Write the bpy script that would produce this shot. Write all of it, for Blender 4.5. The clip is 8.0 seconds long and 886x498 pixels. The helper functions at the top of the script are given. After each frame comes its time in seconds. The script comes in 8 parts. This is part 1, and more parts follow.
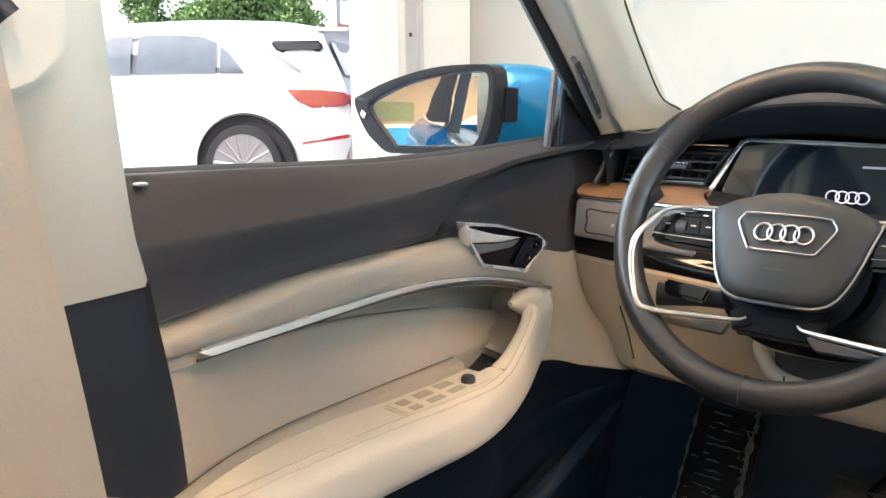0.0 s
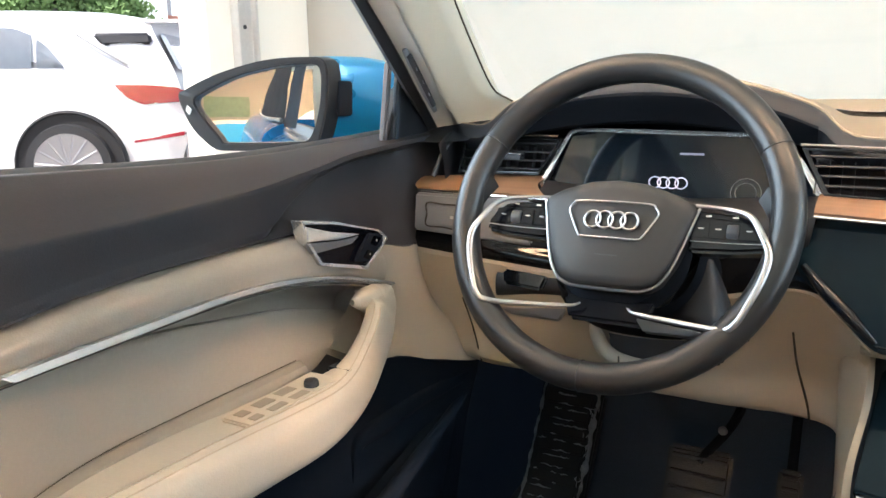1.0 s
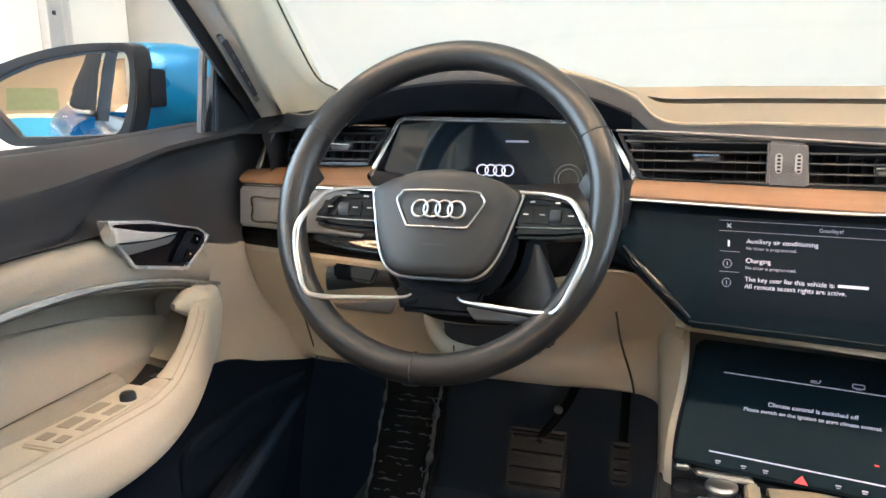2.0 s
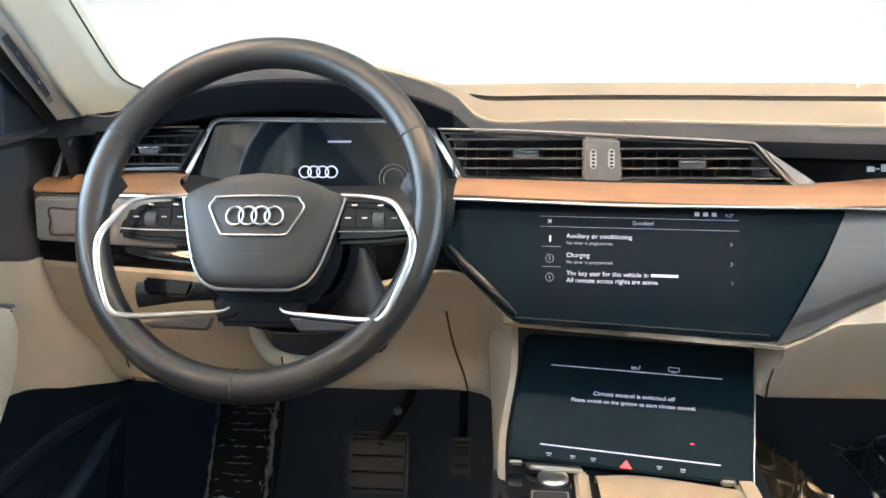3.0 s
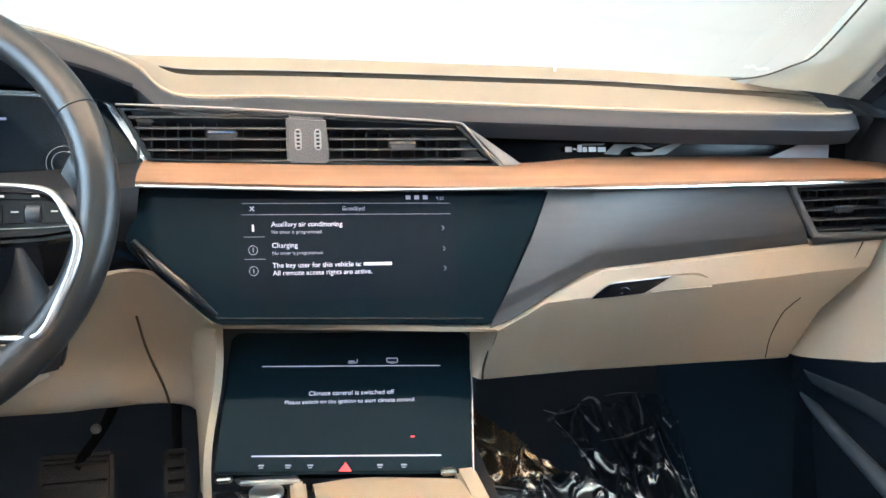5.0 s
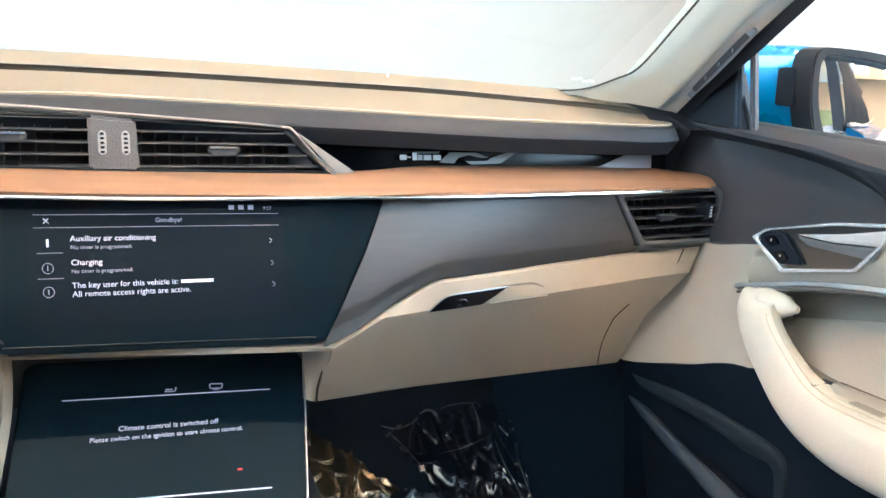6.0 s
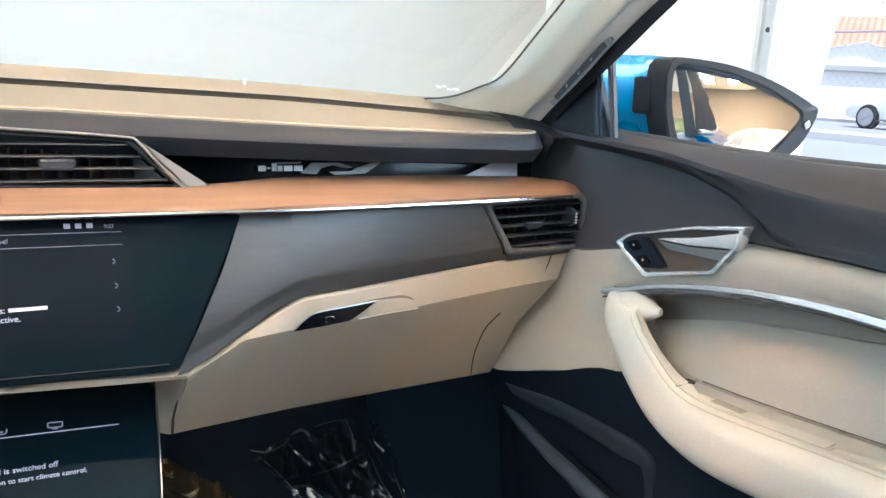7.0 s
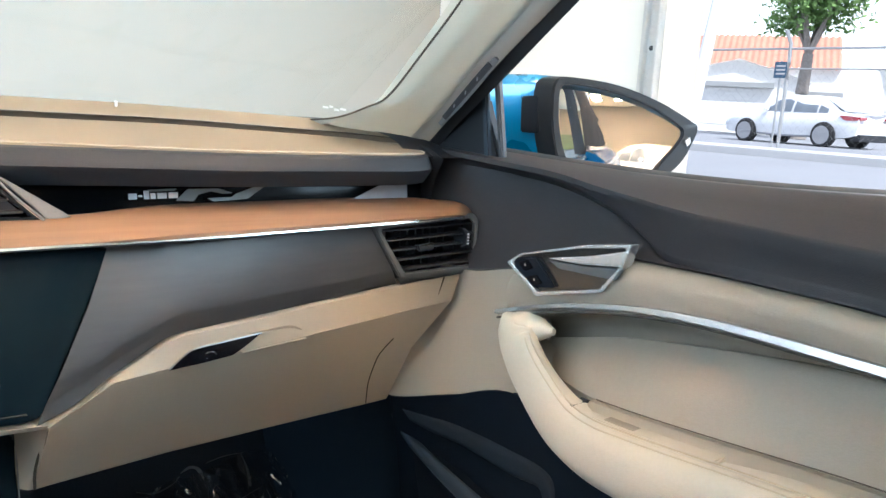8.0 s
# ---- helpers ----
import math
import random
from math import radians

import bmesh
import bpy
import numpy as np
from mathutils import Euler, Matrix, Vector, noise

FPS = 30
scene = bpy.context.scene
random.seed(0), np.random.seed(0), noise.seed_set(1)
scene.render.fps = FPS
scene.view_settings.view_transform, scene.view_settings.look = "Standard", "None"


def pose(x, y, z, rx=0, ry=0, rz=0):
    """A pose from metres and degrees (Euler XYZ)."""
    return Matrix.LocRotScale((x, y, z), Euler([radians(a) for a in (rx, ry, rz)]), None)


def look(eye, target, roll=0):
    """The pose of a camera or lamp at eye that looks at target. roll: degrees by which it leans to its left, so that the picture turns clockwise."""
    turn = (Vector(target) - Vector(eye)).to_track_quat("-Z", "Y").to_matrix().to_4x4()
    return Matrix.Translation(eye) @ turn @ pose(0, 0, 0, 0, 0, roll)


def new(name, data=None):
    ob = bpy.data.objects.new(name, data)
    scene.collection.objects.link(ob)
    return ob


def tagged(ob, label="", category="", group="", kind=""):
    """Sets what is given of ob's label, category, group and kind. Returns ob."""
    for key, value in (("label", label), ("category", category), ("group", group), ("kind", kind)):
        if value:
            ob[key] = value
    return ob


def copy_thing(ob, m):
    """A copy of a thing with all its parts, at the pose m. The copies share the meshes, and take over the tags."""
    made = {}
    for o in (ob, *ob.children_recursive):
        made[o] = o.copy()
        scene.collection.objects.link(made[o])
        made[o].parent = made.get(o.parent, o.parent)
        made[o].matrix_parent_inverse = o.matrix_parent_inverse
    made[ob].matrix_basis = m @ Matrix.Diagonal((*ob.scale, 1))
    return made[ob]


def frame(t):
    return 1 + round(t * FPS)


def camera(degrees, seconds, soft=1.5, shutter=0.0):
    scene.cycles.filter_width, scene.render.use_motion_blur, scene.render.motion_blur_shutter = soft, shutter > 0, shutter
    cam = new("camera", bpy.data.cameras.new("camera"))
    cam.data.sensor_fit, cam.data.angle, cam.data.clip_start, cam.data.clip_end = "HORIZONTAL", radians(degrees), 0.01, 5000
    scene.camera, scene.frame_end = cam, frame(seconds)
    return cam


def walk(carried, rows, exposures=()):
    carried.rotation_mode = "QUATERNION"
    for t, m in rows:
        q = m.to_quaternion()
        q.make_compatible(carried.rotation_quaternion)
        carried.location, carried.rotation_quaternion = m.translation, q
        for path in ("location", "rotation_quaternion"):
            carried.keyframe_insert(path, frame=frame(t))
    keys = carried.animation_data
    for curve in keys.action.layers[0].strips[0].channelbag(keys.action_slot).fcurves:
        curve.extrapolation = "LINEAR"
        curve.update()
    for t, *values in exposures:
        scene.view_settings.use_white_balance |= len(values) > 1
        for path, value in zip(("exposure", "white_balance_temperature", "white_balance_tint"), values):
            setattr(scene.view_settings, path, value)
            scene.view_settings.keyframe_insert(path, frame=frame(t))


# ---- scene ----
cam = camera(58.36, 8.0)
PATH = [
    (0.0, (-0.1234, 0.0000, 1.2000), (-0.7540, 0.7504, 1.0020), -0.44),
    (0.5, (-0.1244, 0.0147, 1.1987), (-0.6827, 0.8200, 0.9992), -0.86),
    (1.0, (-0.1234, 0.0254, 1.1993), (-0.5993, 0.8800, 0.9914), -0.91),
    (1.5, (-0.1206, 0.0397, 1.1941), (-0.5114, 0.9344, 0.9777), -0.87),
    (3.0, (-0.1037, 0.0860, 1.1965), (-0.2076, 1.0541, 0.9683), -0.81),
    (3.5, (-0.0953, 0.1024, 1.1968), (-0.1154, 1.0729, 0.9562), -0.68),
    (4.0, (-0.0874, 0.1175, 1.1947), (-0.0317, 1.0853, 0.9492), -0.35),
    (4.5, (-0.0801, 0.1356, 1.1912), (0.0512, 1.0951, 0.9420), 0.29),
    (6.0, (-0.0588, 0.1995, 1.1769), (0.3646, 1.0769, 0.9511), 3.48),
    (6.5, (-0.0512, 0.2133, 1.1756), (0.4457, 1.0537, 0.9595), 3.61),
    (7.0, (-0.0383, 0.2231, 1.1742), (0.5242, 1.0242, 0.9698), 3.75),
    (7.5, (-0.0260, 0.2314, 1.1772), (0.5911, 0.9957, 0.9899), 3.47),
    (8.0, (-0.0109, 0.2339, 1.1800), (0.6487, 0.9643, 1.0026), 3.39),
]
walk(cam, [(t, look(eye, target, roll)) for t, eye, target, roll in PATH], [(0, 0.58, 6040, 14), (1.5, 0.53, 6000, 13), (3.5, 0.88, 5620, 10), (4.5, 0.90, 5520, 10), (6.5, 0.78, 5380, 10), (8.0, 0.38, 5600, 10)])

# ---- light ----
world = bpy.data.worlds.new("sky")
scene.world = world
world.use_nodes = True
_wt = world.node_tree
_sky = _wt.nodes.new("ShaderNodeTexSky")
_sky.sky_type = 'NISHITA'
_sky.sun_disc = False
_sky.dust_density, _sky.air_density = 3.0, 1.0
_sky.sun_elevation = radians(58)
_sky.sun_rotation = radians(200)
_wt.links.new(_sky.outputs[0], _wt.nodes["Background"].inputs[0])
_wt.nodes["Background"].inputs[1].default_value = 0.15
sun = new("sun", bpy.data.lights.new("sun", 'SUN'))
sun.data.energy, sun.data.angle, sun.data.color = 5.0, radians(0.6), (1.0, 0.95, 0.87)
for side, lamp_y, watts in ((-1, -1.0, 560.0), (1, -1.0, 400.0)):
    gate = new("gateway_daylight", bpy.data.lights.new("gateway_daylight", 'AREA'))
    gate.data.shape, gate.data.size, gate.data.size_y = 'RECTANGLE', 5.4, 3.2
    gate.data.energy, gate.data.color = watts, (0.74, 0.92, 0.98)
    gate.matrix_world = look((side * 3.3, lamp_y, 1.7), (0, lamp_y + 0.1, 1.4))
sun.matrix_world = look((0, 0, 20), (3.4, 9.3, 4.0))


# ---- materials ----
def material(name, colour, rough=0.5, metal=0.0, grain=0.0, scale=200.0, bump=0.0, blotch=0.0, blotch_scale=6.0,
             coat=0.0, stretch=(1, 1, 1), sheen=0.0, wear=0.0, gloss=0.5):
    m = bpy.data.materials.new(name)
    m.use_nodes = True
    t = m.node_tree
    b = t.nodes["Principled BSDF"]
    b.inputs["Base Color"].default_value = (*colour, 1)
    b.inputs["Roughness"].default_value = rough
    b.inputs["Metallic"].default_value = metal
    b.inputs["Coat Weight"].default_value = coat
    b.inputs["Specular IOR Level"].default_value = gloss
    b.inputs["Coat Roughness"].default_value = 0.06
    b.inputs["Sheen Weight"].default_value = sheen
    co = t.nodes.new("ShaderNodeTexCoord")
    mp = t.nodes.new("ShaderNodeMapping")
    mp.inputs["Scale"].default_value = stretch
    t.links.new(co.outputs["Object"], mp.inputs[0])
    if grain or blotch:
        fine = t.nodes.new("ShaderNodeTexNoise")
        fine.inputs["Scale"].default_value = scale
        fine.inputs["Detail"].default_value = 4
        broad = t.nodes.new("ShaderNodeTexNoise")
        broad.inputs["Scale"].default_value = blotch_scale
        broad.inputs["Detail"].default_value = 3
        t.links.new(mp.outputs[0], fine.inputs[0])
        t.links.new(co.outputs["Object"], broad.inputs[0])
        f1 = t.nodes.new("ShaderNodeMapRange")
        f1.inputs[3].default_value, f1.inputs[4].default_value = 1 - grain, 1 + grain
        f2 = t.nodes.new("ShaderNodeMapRange")
        f2.inputs[3].default_value, f2.inputs[4].default_value = 1 - blotch, 1 + blotch
        t.links.new(fine.outputs[0], f1.inputs[0])
        t.links.new(broad.outputs[0], f2.inputs[0])
        mul = t.nodes.new("ShaderNodeMath")
        mul.operation = 'MULTIPLY'
        t.links.new(f1.outputs[0], mul.inputs[0])
        t.links.new(f2.outputs[0], mul.inputs[1])
        tint = t.nodes.new("ShaderNodeVectorMath")
        tint.operation = 'SCALE'
        tint.inputs[0].default_value = colour
        t.links.new(mul.outputs[0], tint.inputs["Scale"])
        t.links.new(tint.outputs[0], b.inputs["Base Color"])
        rr = t.nodes.new("ShaderNodeMapRange")
        rr.inputs[3].default_value, rr.inputs[4].default_value = max(0.0, rough - 0.07 - wear), min(1.0, rough + 0.07)
        t.links.new(broad.outputs[0], rr.inputs[0])
        t.links.new(rr.outputs[0], b.inputs["Roughness"])
    if bump:
        v = t.nodes.new("ShaderNodeTexVoronoi" if sheen == 0 else "ShaderNodeTexNoise")
        v.inputs["Scale"].default_value = scale * 2.2
        t.links.new(mp.outputs[0], v.inputs[0])
        bp = t.nodes.new("ShaderNodeBump")
        bp.inputs["Strength"].default_value = bump
        bp.inputs["Distance"].default_value = 0.0012
        t.links.new(v.outputs[0], bp.inputs["Height"])
        t.links.new(bp.outputs[0], b.inputs["Normal"])
    return m


def glow(name, colour, strength):
    m = bpy.data.materials.new(name)
    m.use_nodes = True
    b = m.node_tree.nodes["Principled BSDF"]
    b.inputs["Base Color"].default_value = (*[c * 0.5 for c in colour], 1)
    b.inputs["Emission Color"].default_value = (*colour, 1)
    b.inputs["Emission Strength"].default_value = strength
    return m


BEIGE = material("beige_leather", (0.475, 0.412, 0.325), 0.48, grain=0.05, scale=240, bump=0.12, blotch=0.05)
BEIGE_SOFT = material("beige_soft_plastic", (0.465, 0.403, 0.316), 0.55, grain=0.04, scale=400, bump=0.08, blotch=0.04)
# soft beige lightened for the lower dash, standing in for missing light
BEIGE_LIFTED = material("beige_soft_plastic_lifted", (0.535, 0.462, 0.358), 0.5, grain=0.04, scale=400, bump=0.08, blotch=0.04)
PAD = material("beige_dash_pad", (0.33, 0.268, 0.192), 0.6, grain=0.05, scale=300, bump=0.15, blotch=0.06)
DARK = material("anthracite_leather", (0.046, 0.047, 0.052), 0.5, grain=0.10, scale=260, bump=0.22, blotch=0.10)
ROLL = material("anthracite_dash_leather", (0.043, 0.046, 0.052), 0.5, gloss=0.35, grain=0.10, scale=320, bump=0.10, blotch=0.10)
PILLAR_GREY = material("pale_grey_pillar_plastic", (0.34, 0.345, 0.335), 0.6, grain=0.04, scale=300, bump=0.08, blotch=0.05)
DOOR_DARK = material("warm_anthracite_leather", (0.046, 0.045, 0.048), 0.5, gloss=0.35, grain=0.10, scale=300, bump=0.10, blotch=0.10)
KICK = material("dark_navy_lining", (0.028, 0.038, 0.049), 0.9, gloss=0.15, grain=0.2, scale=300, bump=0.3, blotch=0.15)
DARK_SOFT = material("anthracite_soft_plastic", (0.020, 0.024, 0.032), 0.62, grain=0.10, scale=420, bump=0.15, blotch=0.08)
RIM = material("black_perforated_leather", (0.012, 0.0118, 0.0120), 0.38, gloss=0.38, grain=0.10, scale=500, bump=0.07, blotch=0.12, wear=0.05)
GREY = material("brushed_grey_inlay", (0.15, 0.146, 0.142), 0.42, metal=0.5, grain=0.10, scale=160, stretch=(0.05, 1, 1), blotch=0.06)
WOOD = material("open_pore_wood", (0.34, 0.192, 0.110), 0.5, grain=0.28, scale=90, stretch=(0.06, 1, 1), blotch=0.12, blotch_scale=9)
CHROME = material("satin_chrome", (0.80, 0.80, 0.80), 0.2, metal=1.0, grain=0.03, scale=120, blotch=0.03)
SILVER = material("bright_satin_silver", (0.86, 0.86, 0.86), 0.26, metal=0.75, grain=0.03, scale=150, blotch=0.03)
BRIGHT_TRIM = material("polished_aluminium_trim", (0.84, 0.84, 0.84), 0.22, metal=0.7)
DULL_CHROME = material("dull_chrome", (0.34, 0.335, 0.335), 0.30, metal=1.0, grain=0.04, scale=150, blotch=0.04)
ALU = material("brushed_aluminium", (0.66, 0.66, 0.66), 0.32, metal=1.0, grain=0.06, scale=200, stretch=(1, 0.05, 1), blotch=0.04)
GLOSS = material("gloss_black", (0.006, 0.007, 0.009), 0.07, gloss=0.3, grain=0.02, scale=30, blotch=0.1)
SCREEN = material("screen_glass", (0.004, 0.009, 0.013), 0.04, gloss=0.09, grain=0.02, scale=20, blotch=0.2)
BLACK = material("matt_black_plastic", (0.016, 0.017, 0.020), 0.55, grain=0.1, scale=300, bump=0.15, blotch=0.1)
CARPET = material("navy_black_carpet", (0.050, 0.062, 0.078), 0.95, grain=0.4, scale=500, bump=0.6, blotch=0.2, sheen=0.2)
CLOTH = material("woven_pillar_cloth", (0.45, 0.445, 0.39), 0.85, grain=0.06, scale=700, bump=0.2, blotch=0.05, sheen=0.15)
HUB = material("warm_black_airbag_plastic", (0.020, 0.0188, 0.0182), 0.5, gloss=0.33, grain=0.06, scale=500, bump=0.08, blotch=0.08)
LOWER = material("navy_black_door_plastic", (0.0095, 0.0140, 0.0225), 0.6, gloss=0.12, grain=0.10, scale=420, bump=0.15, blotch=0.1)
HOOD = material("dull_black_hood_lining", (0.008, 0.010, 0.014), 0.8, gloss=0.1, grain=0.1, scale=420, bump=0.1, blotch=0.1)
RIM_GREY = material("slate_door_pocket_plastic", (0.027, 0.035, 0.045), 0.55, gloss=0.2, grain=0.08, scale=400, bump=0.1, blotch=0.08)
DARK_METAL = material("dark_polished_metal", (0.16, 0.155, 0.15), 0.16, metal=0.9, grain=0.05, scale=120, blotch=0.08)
CLUSTER_GLASS = material("cluster_glass", (0.006, 0.009, 0.013), 0.03, gloss=0.75, grain=0.02, scale=20, blotch=0.2)
TAN = material("tan_beige_leather", (0.44, 0.355, 0.25), 0.5, grain=0.06, scale=240, bump=0.14, blotch=0.06)
SPOKE = material("piano_black_switches", (0.004, 0.004, 0.006), 0.16, gloss=0.22, grain=0.05, scale=60, blotch=0.15)
MIRROR_TRIM = material("textured_black_plastic", (0.010, 0.011, 0.013), 0.5, gloss=0.25, grain=0.1, scale=300, bump=0.1, blotch=0.1)
PLASTIC_GREY = material("grey_trim_plastic", (0.19, 0.195, 0.205), 0.5, grain=0.05, scale=300, bump=0.1, blotch=0.05)
BLUE = material("metallic_blue_paint", (0.006, 0.155, 0.33), 0.28, metal=0.35, coat=1.0, grain=0.05, scale=900, blotch=0.03)
MIRROR = material("mirror_glass", (0.86, 0.88, 0.88), 0.015, metal=1.0)
GUIDE = material("pale_window_guide", (0.055, 0.055, 0.06), 0.6, gloss=0.2, grain=0.04, scale=200, blotch=0.05)
WINDSHIELD = bpy.data.materials.new("windscreen_glass")
WINDSHIELD.use_nodes = True
_n = WINDSHIELD.node_tree.nodes
_n.remove(_n["Principled BSDF"])
_tr, _gl, _mx = _n.new("ShaderNodeBsdfTransparent"), _n.new("ShaderNodeBsdfGlossy"), _n.new("ShaderNodeMixShader")
_tr.inputs[0].default_value = (0.97, 0.985, 0.975, 1)
_gl.inputs["Roughness"].default_value = 0.02
_mx.inputs[0].default_value = 0.03
WINDSHIELD.node_tree.links.new(_tr.outputs[0], _mx.inputs[1])
WINDSHIELD.node_tree.links.new(_gl.outputs[0], _mx.inputs[2])
WINDSHIELD.node_tree.links.new(_mx.outputs[0], _n["Material Output"].inputs[0])
WHITE_TEXT = glow("screen_white", (0.84, 0.80, 0.95), 0.25)
DIM_TEXT = glow("screen_grey", (0.35, 0.34, 0.42), 0.35)
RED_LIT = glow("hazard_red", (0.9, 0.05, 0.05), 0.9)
PRINT = material("white_print", (0.46, 0.46, 0.46), 0.5)
WINDOW_SHEEN = material("painted_window_reflection", (0.34, 0.34, 0.37), 0.3, gloss=0.3, grain=0.03, scale=60, blotch=0.04)
FAINT = material("faint_grey_graphic", (0.135, 0.145, 0.140), 0.25, gloss=0.3)
TAUPE = material("taupe_switch_plastic", (0.26, 0.215, 0.16), 0.45, grain=0.05, scale=200, blotch=0.04)
THREAD = material("pale_thread", (0.40, 0.34, 0.26), 0.8)
STITCH = material("pale_grey_stitch", (0.42, 0.40, 0.37), 0.8)
MENU = material("screen_menu_ground", (0.0060, 0.0092, 0.0140), 0.05, gloss=0.09, grain=0.02, scale=20, blotch=0.1)
BROWN = material("brown_slot_and_shade", (0.12, 0.09, 0.06), 0.7)
SEAM = material("dark_seam", (0.05, 0.04, 0.03), 0.9)


# ---- modelling helpers ----
def spline(points, n, closed=False):
    """n places along a Catmull-Rom curve through the points, evenly by chord."""
    p = [np.array(q, float) for q in points]
    if len(p) == 2:
        return [Vector(p[0] + (p[1] - p[0]) * k / (n - 1)) for k in range(n)]
    ext = [p[-1]] + p + [p[0], p[1]] if closed else [2 * p[0] - p[1]] + p + [2 * p[-1] - p[-2]]
    fine = []
    segs = len(p) if closed else len(p) - 1
    for i in range(segs):
        a, b, c, d = ext[i:i + 4]
        for k in range(16):
            s = k / 16
            fine.append(0.5 * (2 * b + (c - a) * s + (2 * a - 5 * b + 4 * c - d) * s * s + (3 * b - a - 3 * c + d) * s ** 3))
    fine.append(p[0] if closed else p[-1])
    fine = np.array(fine)
    run = np.r_[0, np.cumsum(np.linalg.norm(np.diff(fine, axis=0), axis=1))]
    at = np.linspace(0, run[-1], n + 1)[:-1] if closed else np.linspace(0, run[-1], n)
    return [Vector([np.interp(s, run, fine[:, k]) for k in range(3)]) for s in at]


def along(table, s):
    """A value read smoothly from a short table of (position, value)."""
    k, v = zip(*sorted(table))
    return float(np.interp(s, k, v))


def loft(rails, n=40, m=4, smooth=True, thick=0.0, close=False):
    """A surface across rails, each a few key points; n samples along, m across each gap. thick: solid to the back."""
    rows = [spline(r, n) for r in rails]
    full = []
    cols = [spline([row[i] for row in rows], (len(rows) - 1) * m + 1) if smooth and len(rows) > 2 else None for i in range(n)]
    if smooth and len(rows) > 2:
        full = [[cols[i][j] for i in range(n)] for j in range((len(rows) - 1) * m + 1)]
    else:
        for a, b in zip(rows, rows[1:]):
            full += [[a[i].lerp(b[i], k / m) for i in range(n)] for k in range(m)]
        full.append(rows[-1])
    bm = bmesh.new()
    grid = [[bm.verts.new(p) for p in row] for row in full]
    for j in range(len(grid) - 1):
        for i in range(n - 1):
            bm.faces.new((grid[j][i], grid[j][i + 1], grid[j + 1][i + 1], grid[j + 1][i]))
    if thick:
        bmesh.ops.solidify(bm, geom=bm.faces[:], thickness=thick)
    return bm


def tube(path, radius, n=48, around=12, closed=False, caps=True, flat=1.0, up=(0, 0, 1)):
    """A round or flattened bar along a smooth path; radius: a number, or key values from start to end."""
    pts = spline(path, n, closed)
    radii = [radius] * n if not hasattr(radius, "__len__") else [float(np.interp(k / (n - 1), np.linspace(0, 1, len(radius)), radius)) for k in range(n)]
    bm = bmesh.new()
    rings = []
    for k, p in enumerate(pts):
        a, b = (pts[k - 1], pts[(k + 1) % n]) if closed else (pts[max(0, k - 1)], pts[min(n - 1, k + 1)])
        d = (b - a).normalized()
        side = d.cross(Vector(up))
        side = side.normalized() if side.length > 1e-5 else Vector((1, 0, 0))
        top = side.cross(d).normalized()
        rings.append([bm.verts.new(p + radii[k] * (math.cos(w) * side + flat * math.sin(w) * top))
                      for w in [2 * math.pi * q / around for q in range(around)]])
    for k in range(n if closed else n - 1):
        a, b = rings[k], rings[(k + 1) % n]
        for q in range(around):
            bm.faces.new((a[q], a[(q + 1) % around], b[(q + 1) % around], b[q]))
    if caps and not closed:
        bm.faces.new(rings[0][::-1])
        bm.faces.new(rings[-1])
    return bm


def glide(rows, per=8):
    """Rows of numbers made dense and smooth."""
    p = [np.array(r, float) for r in rows]
    e = [2 * p[0] - p[1]] + p + [2 * p[-1] - p[-2]]
    out = []
    for i in range(len(p) - 1):
        a, b, c, d = e[i:i + 4]
        for k in range(per):
            q = k / per
            out.append(0.5 * (2 * b + (c - a) * q + (2 * a - 5 * b + 4 * c - d) * q * q + (3 * b - a - 3 * c + d) * q ** 3))
    return out + [p[-1]]


def bolster(rows, s, hollow, around=44, power=3.2):
    """A padded bar in the side plane: rows of (y, z, half height, inner x, outer x), its top hollowed into a tray. Gives its mesh and the line of its upper inner edge."""
    dense = glide(rows)
    bm, rings, edge = bmesh.new(), [], []
    for k, (y, z, h, x0, x1) in enumerate(dense):
        a, c = dense[max(0, k - 1)], dense[min(len(dense) - 1, k + 1)]
        d = Vector((0, c[0] - a[0], c[1] - a[1])).normalized()
        n = Vector((0, -d.z, d.y))
        mid, half = (x0 + x1) / 2, (x1 - x0) / 2
        ring = []
        for q in range(around):
            w = 2 * math.pi * q / around
            co, si = math.cos(w), math.sin(w)
            co, si = math.copysign(abs(co) ** (2 / power), co), math.copysign(abs(si) ** (2 / power), si)
            x = mid + half * co
            dip = along(hollow, y) * max(0.0, min(1.0, (x - x0 - 0.019) / 0.010)) * max(0.0, si)
            ring.append(bm.verts.new(Vector((s * x, y, z)) + n * (h * si - dip)))
        rings.append(ring)
        edge.append(Vector((s * (x0 + 0.0065), y, z)) + n * (h * 0.985))
    for p, q in zip(rings, rings[1:]):
        for i in range(around):
            bm.faces.new((p[i], p[(i + 1) % around], q[(i + 1) % around], q[i]))
    bm.faces.new(rings[0])
    bm.faces.new(rings[-1])
    bmesh.ops.recalc_face_normals(bm, faces=bm.faces[:])
    return bm, edge


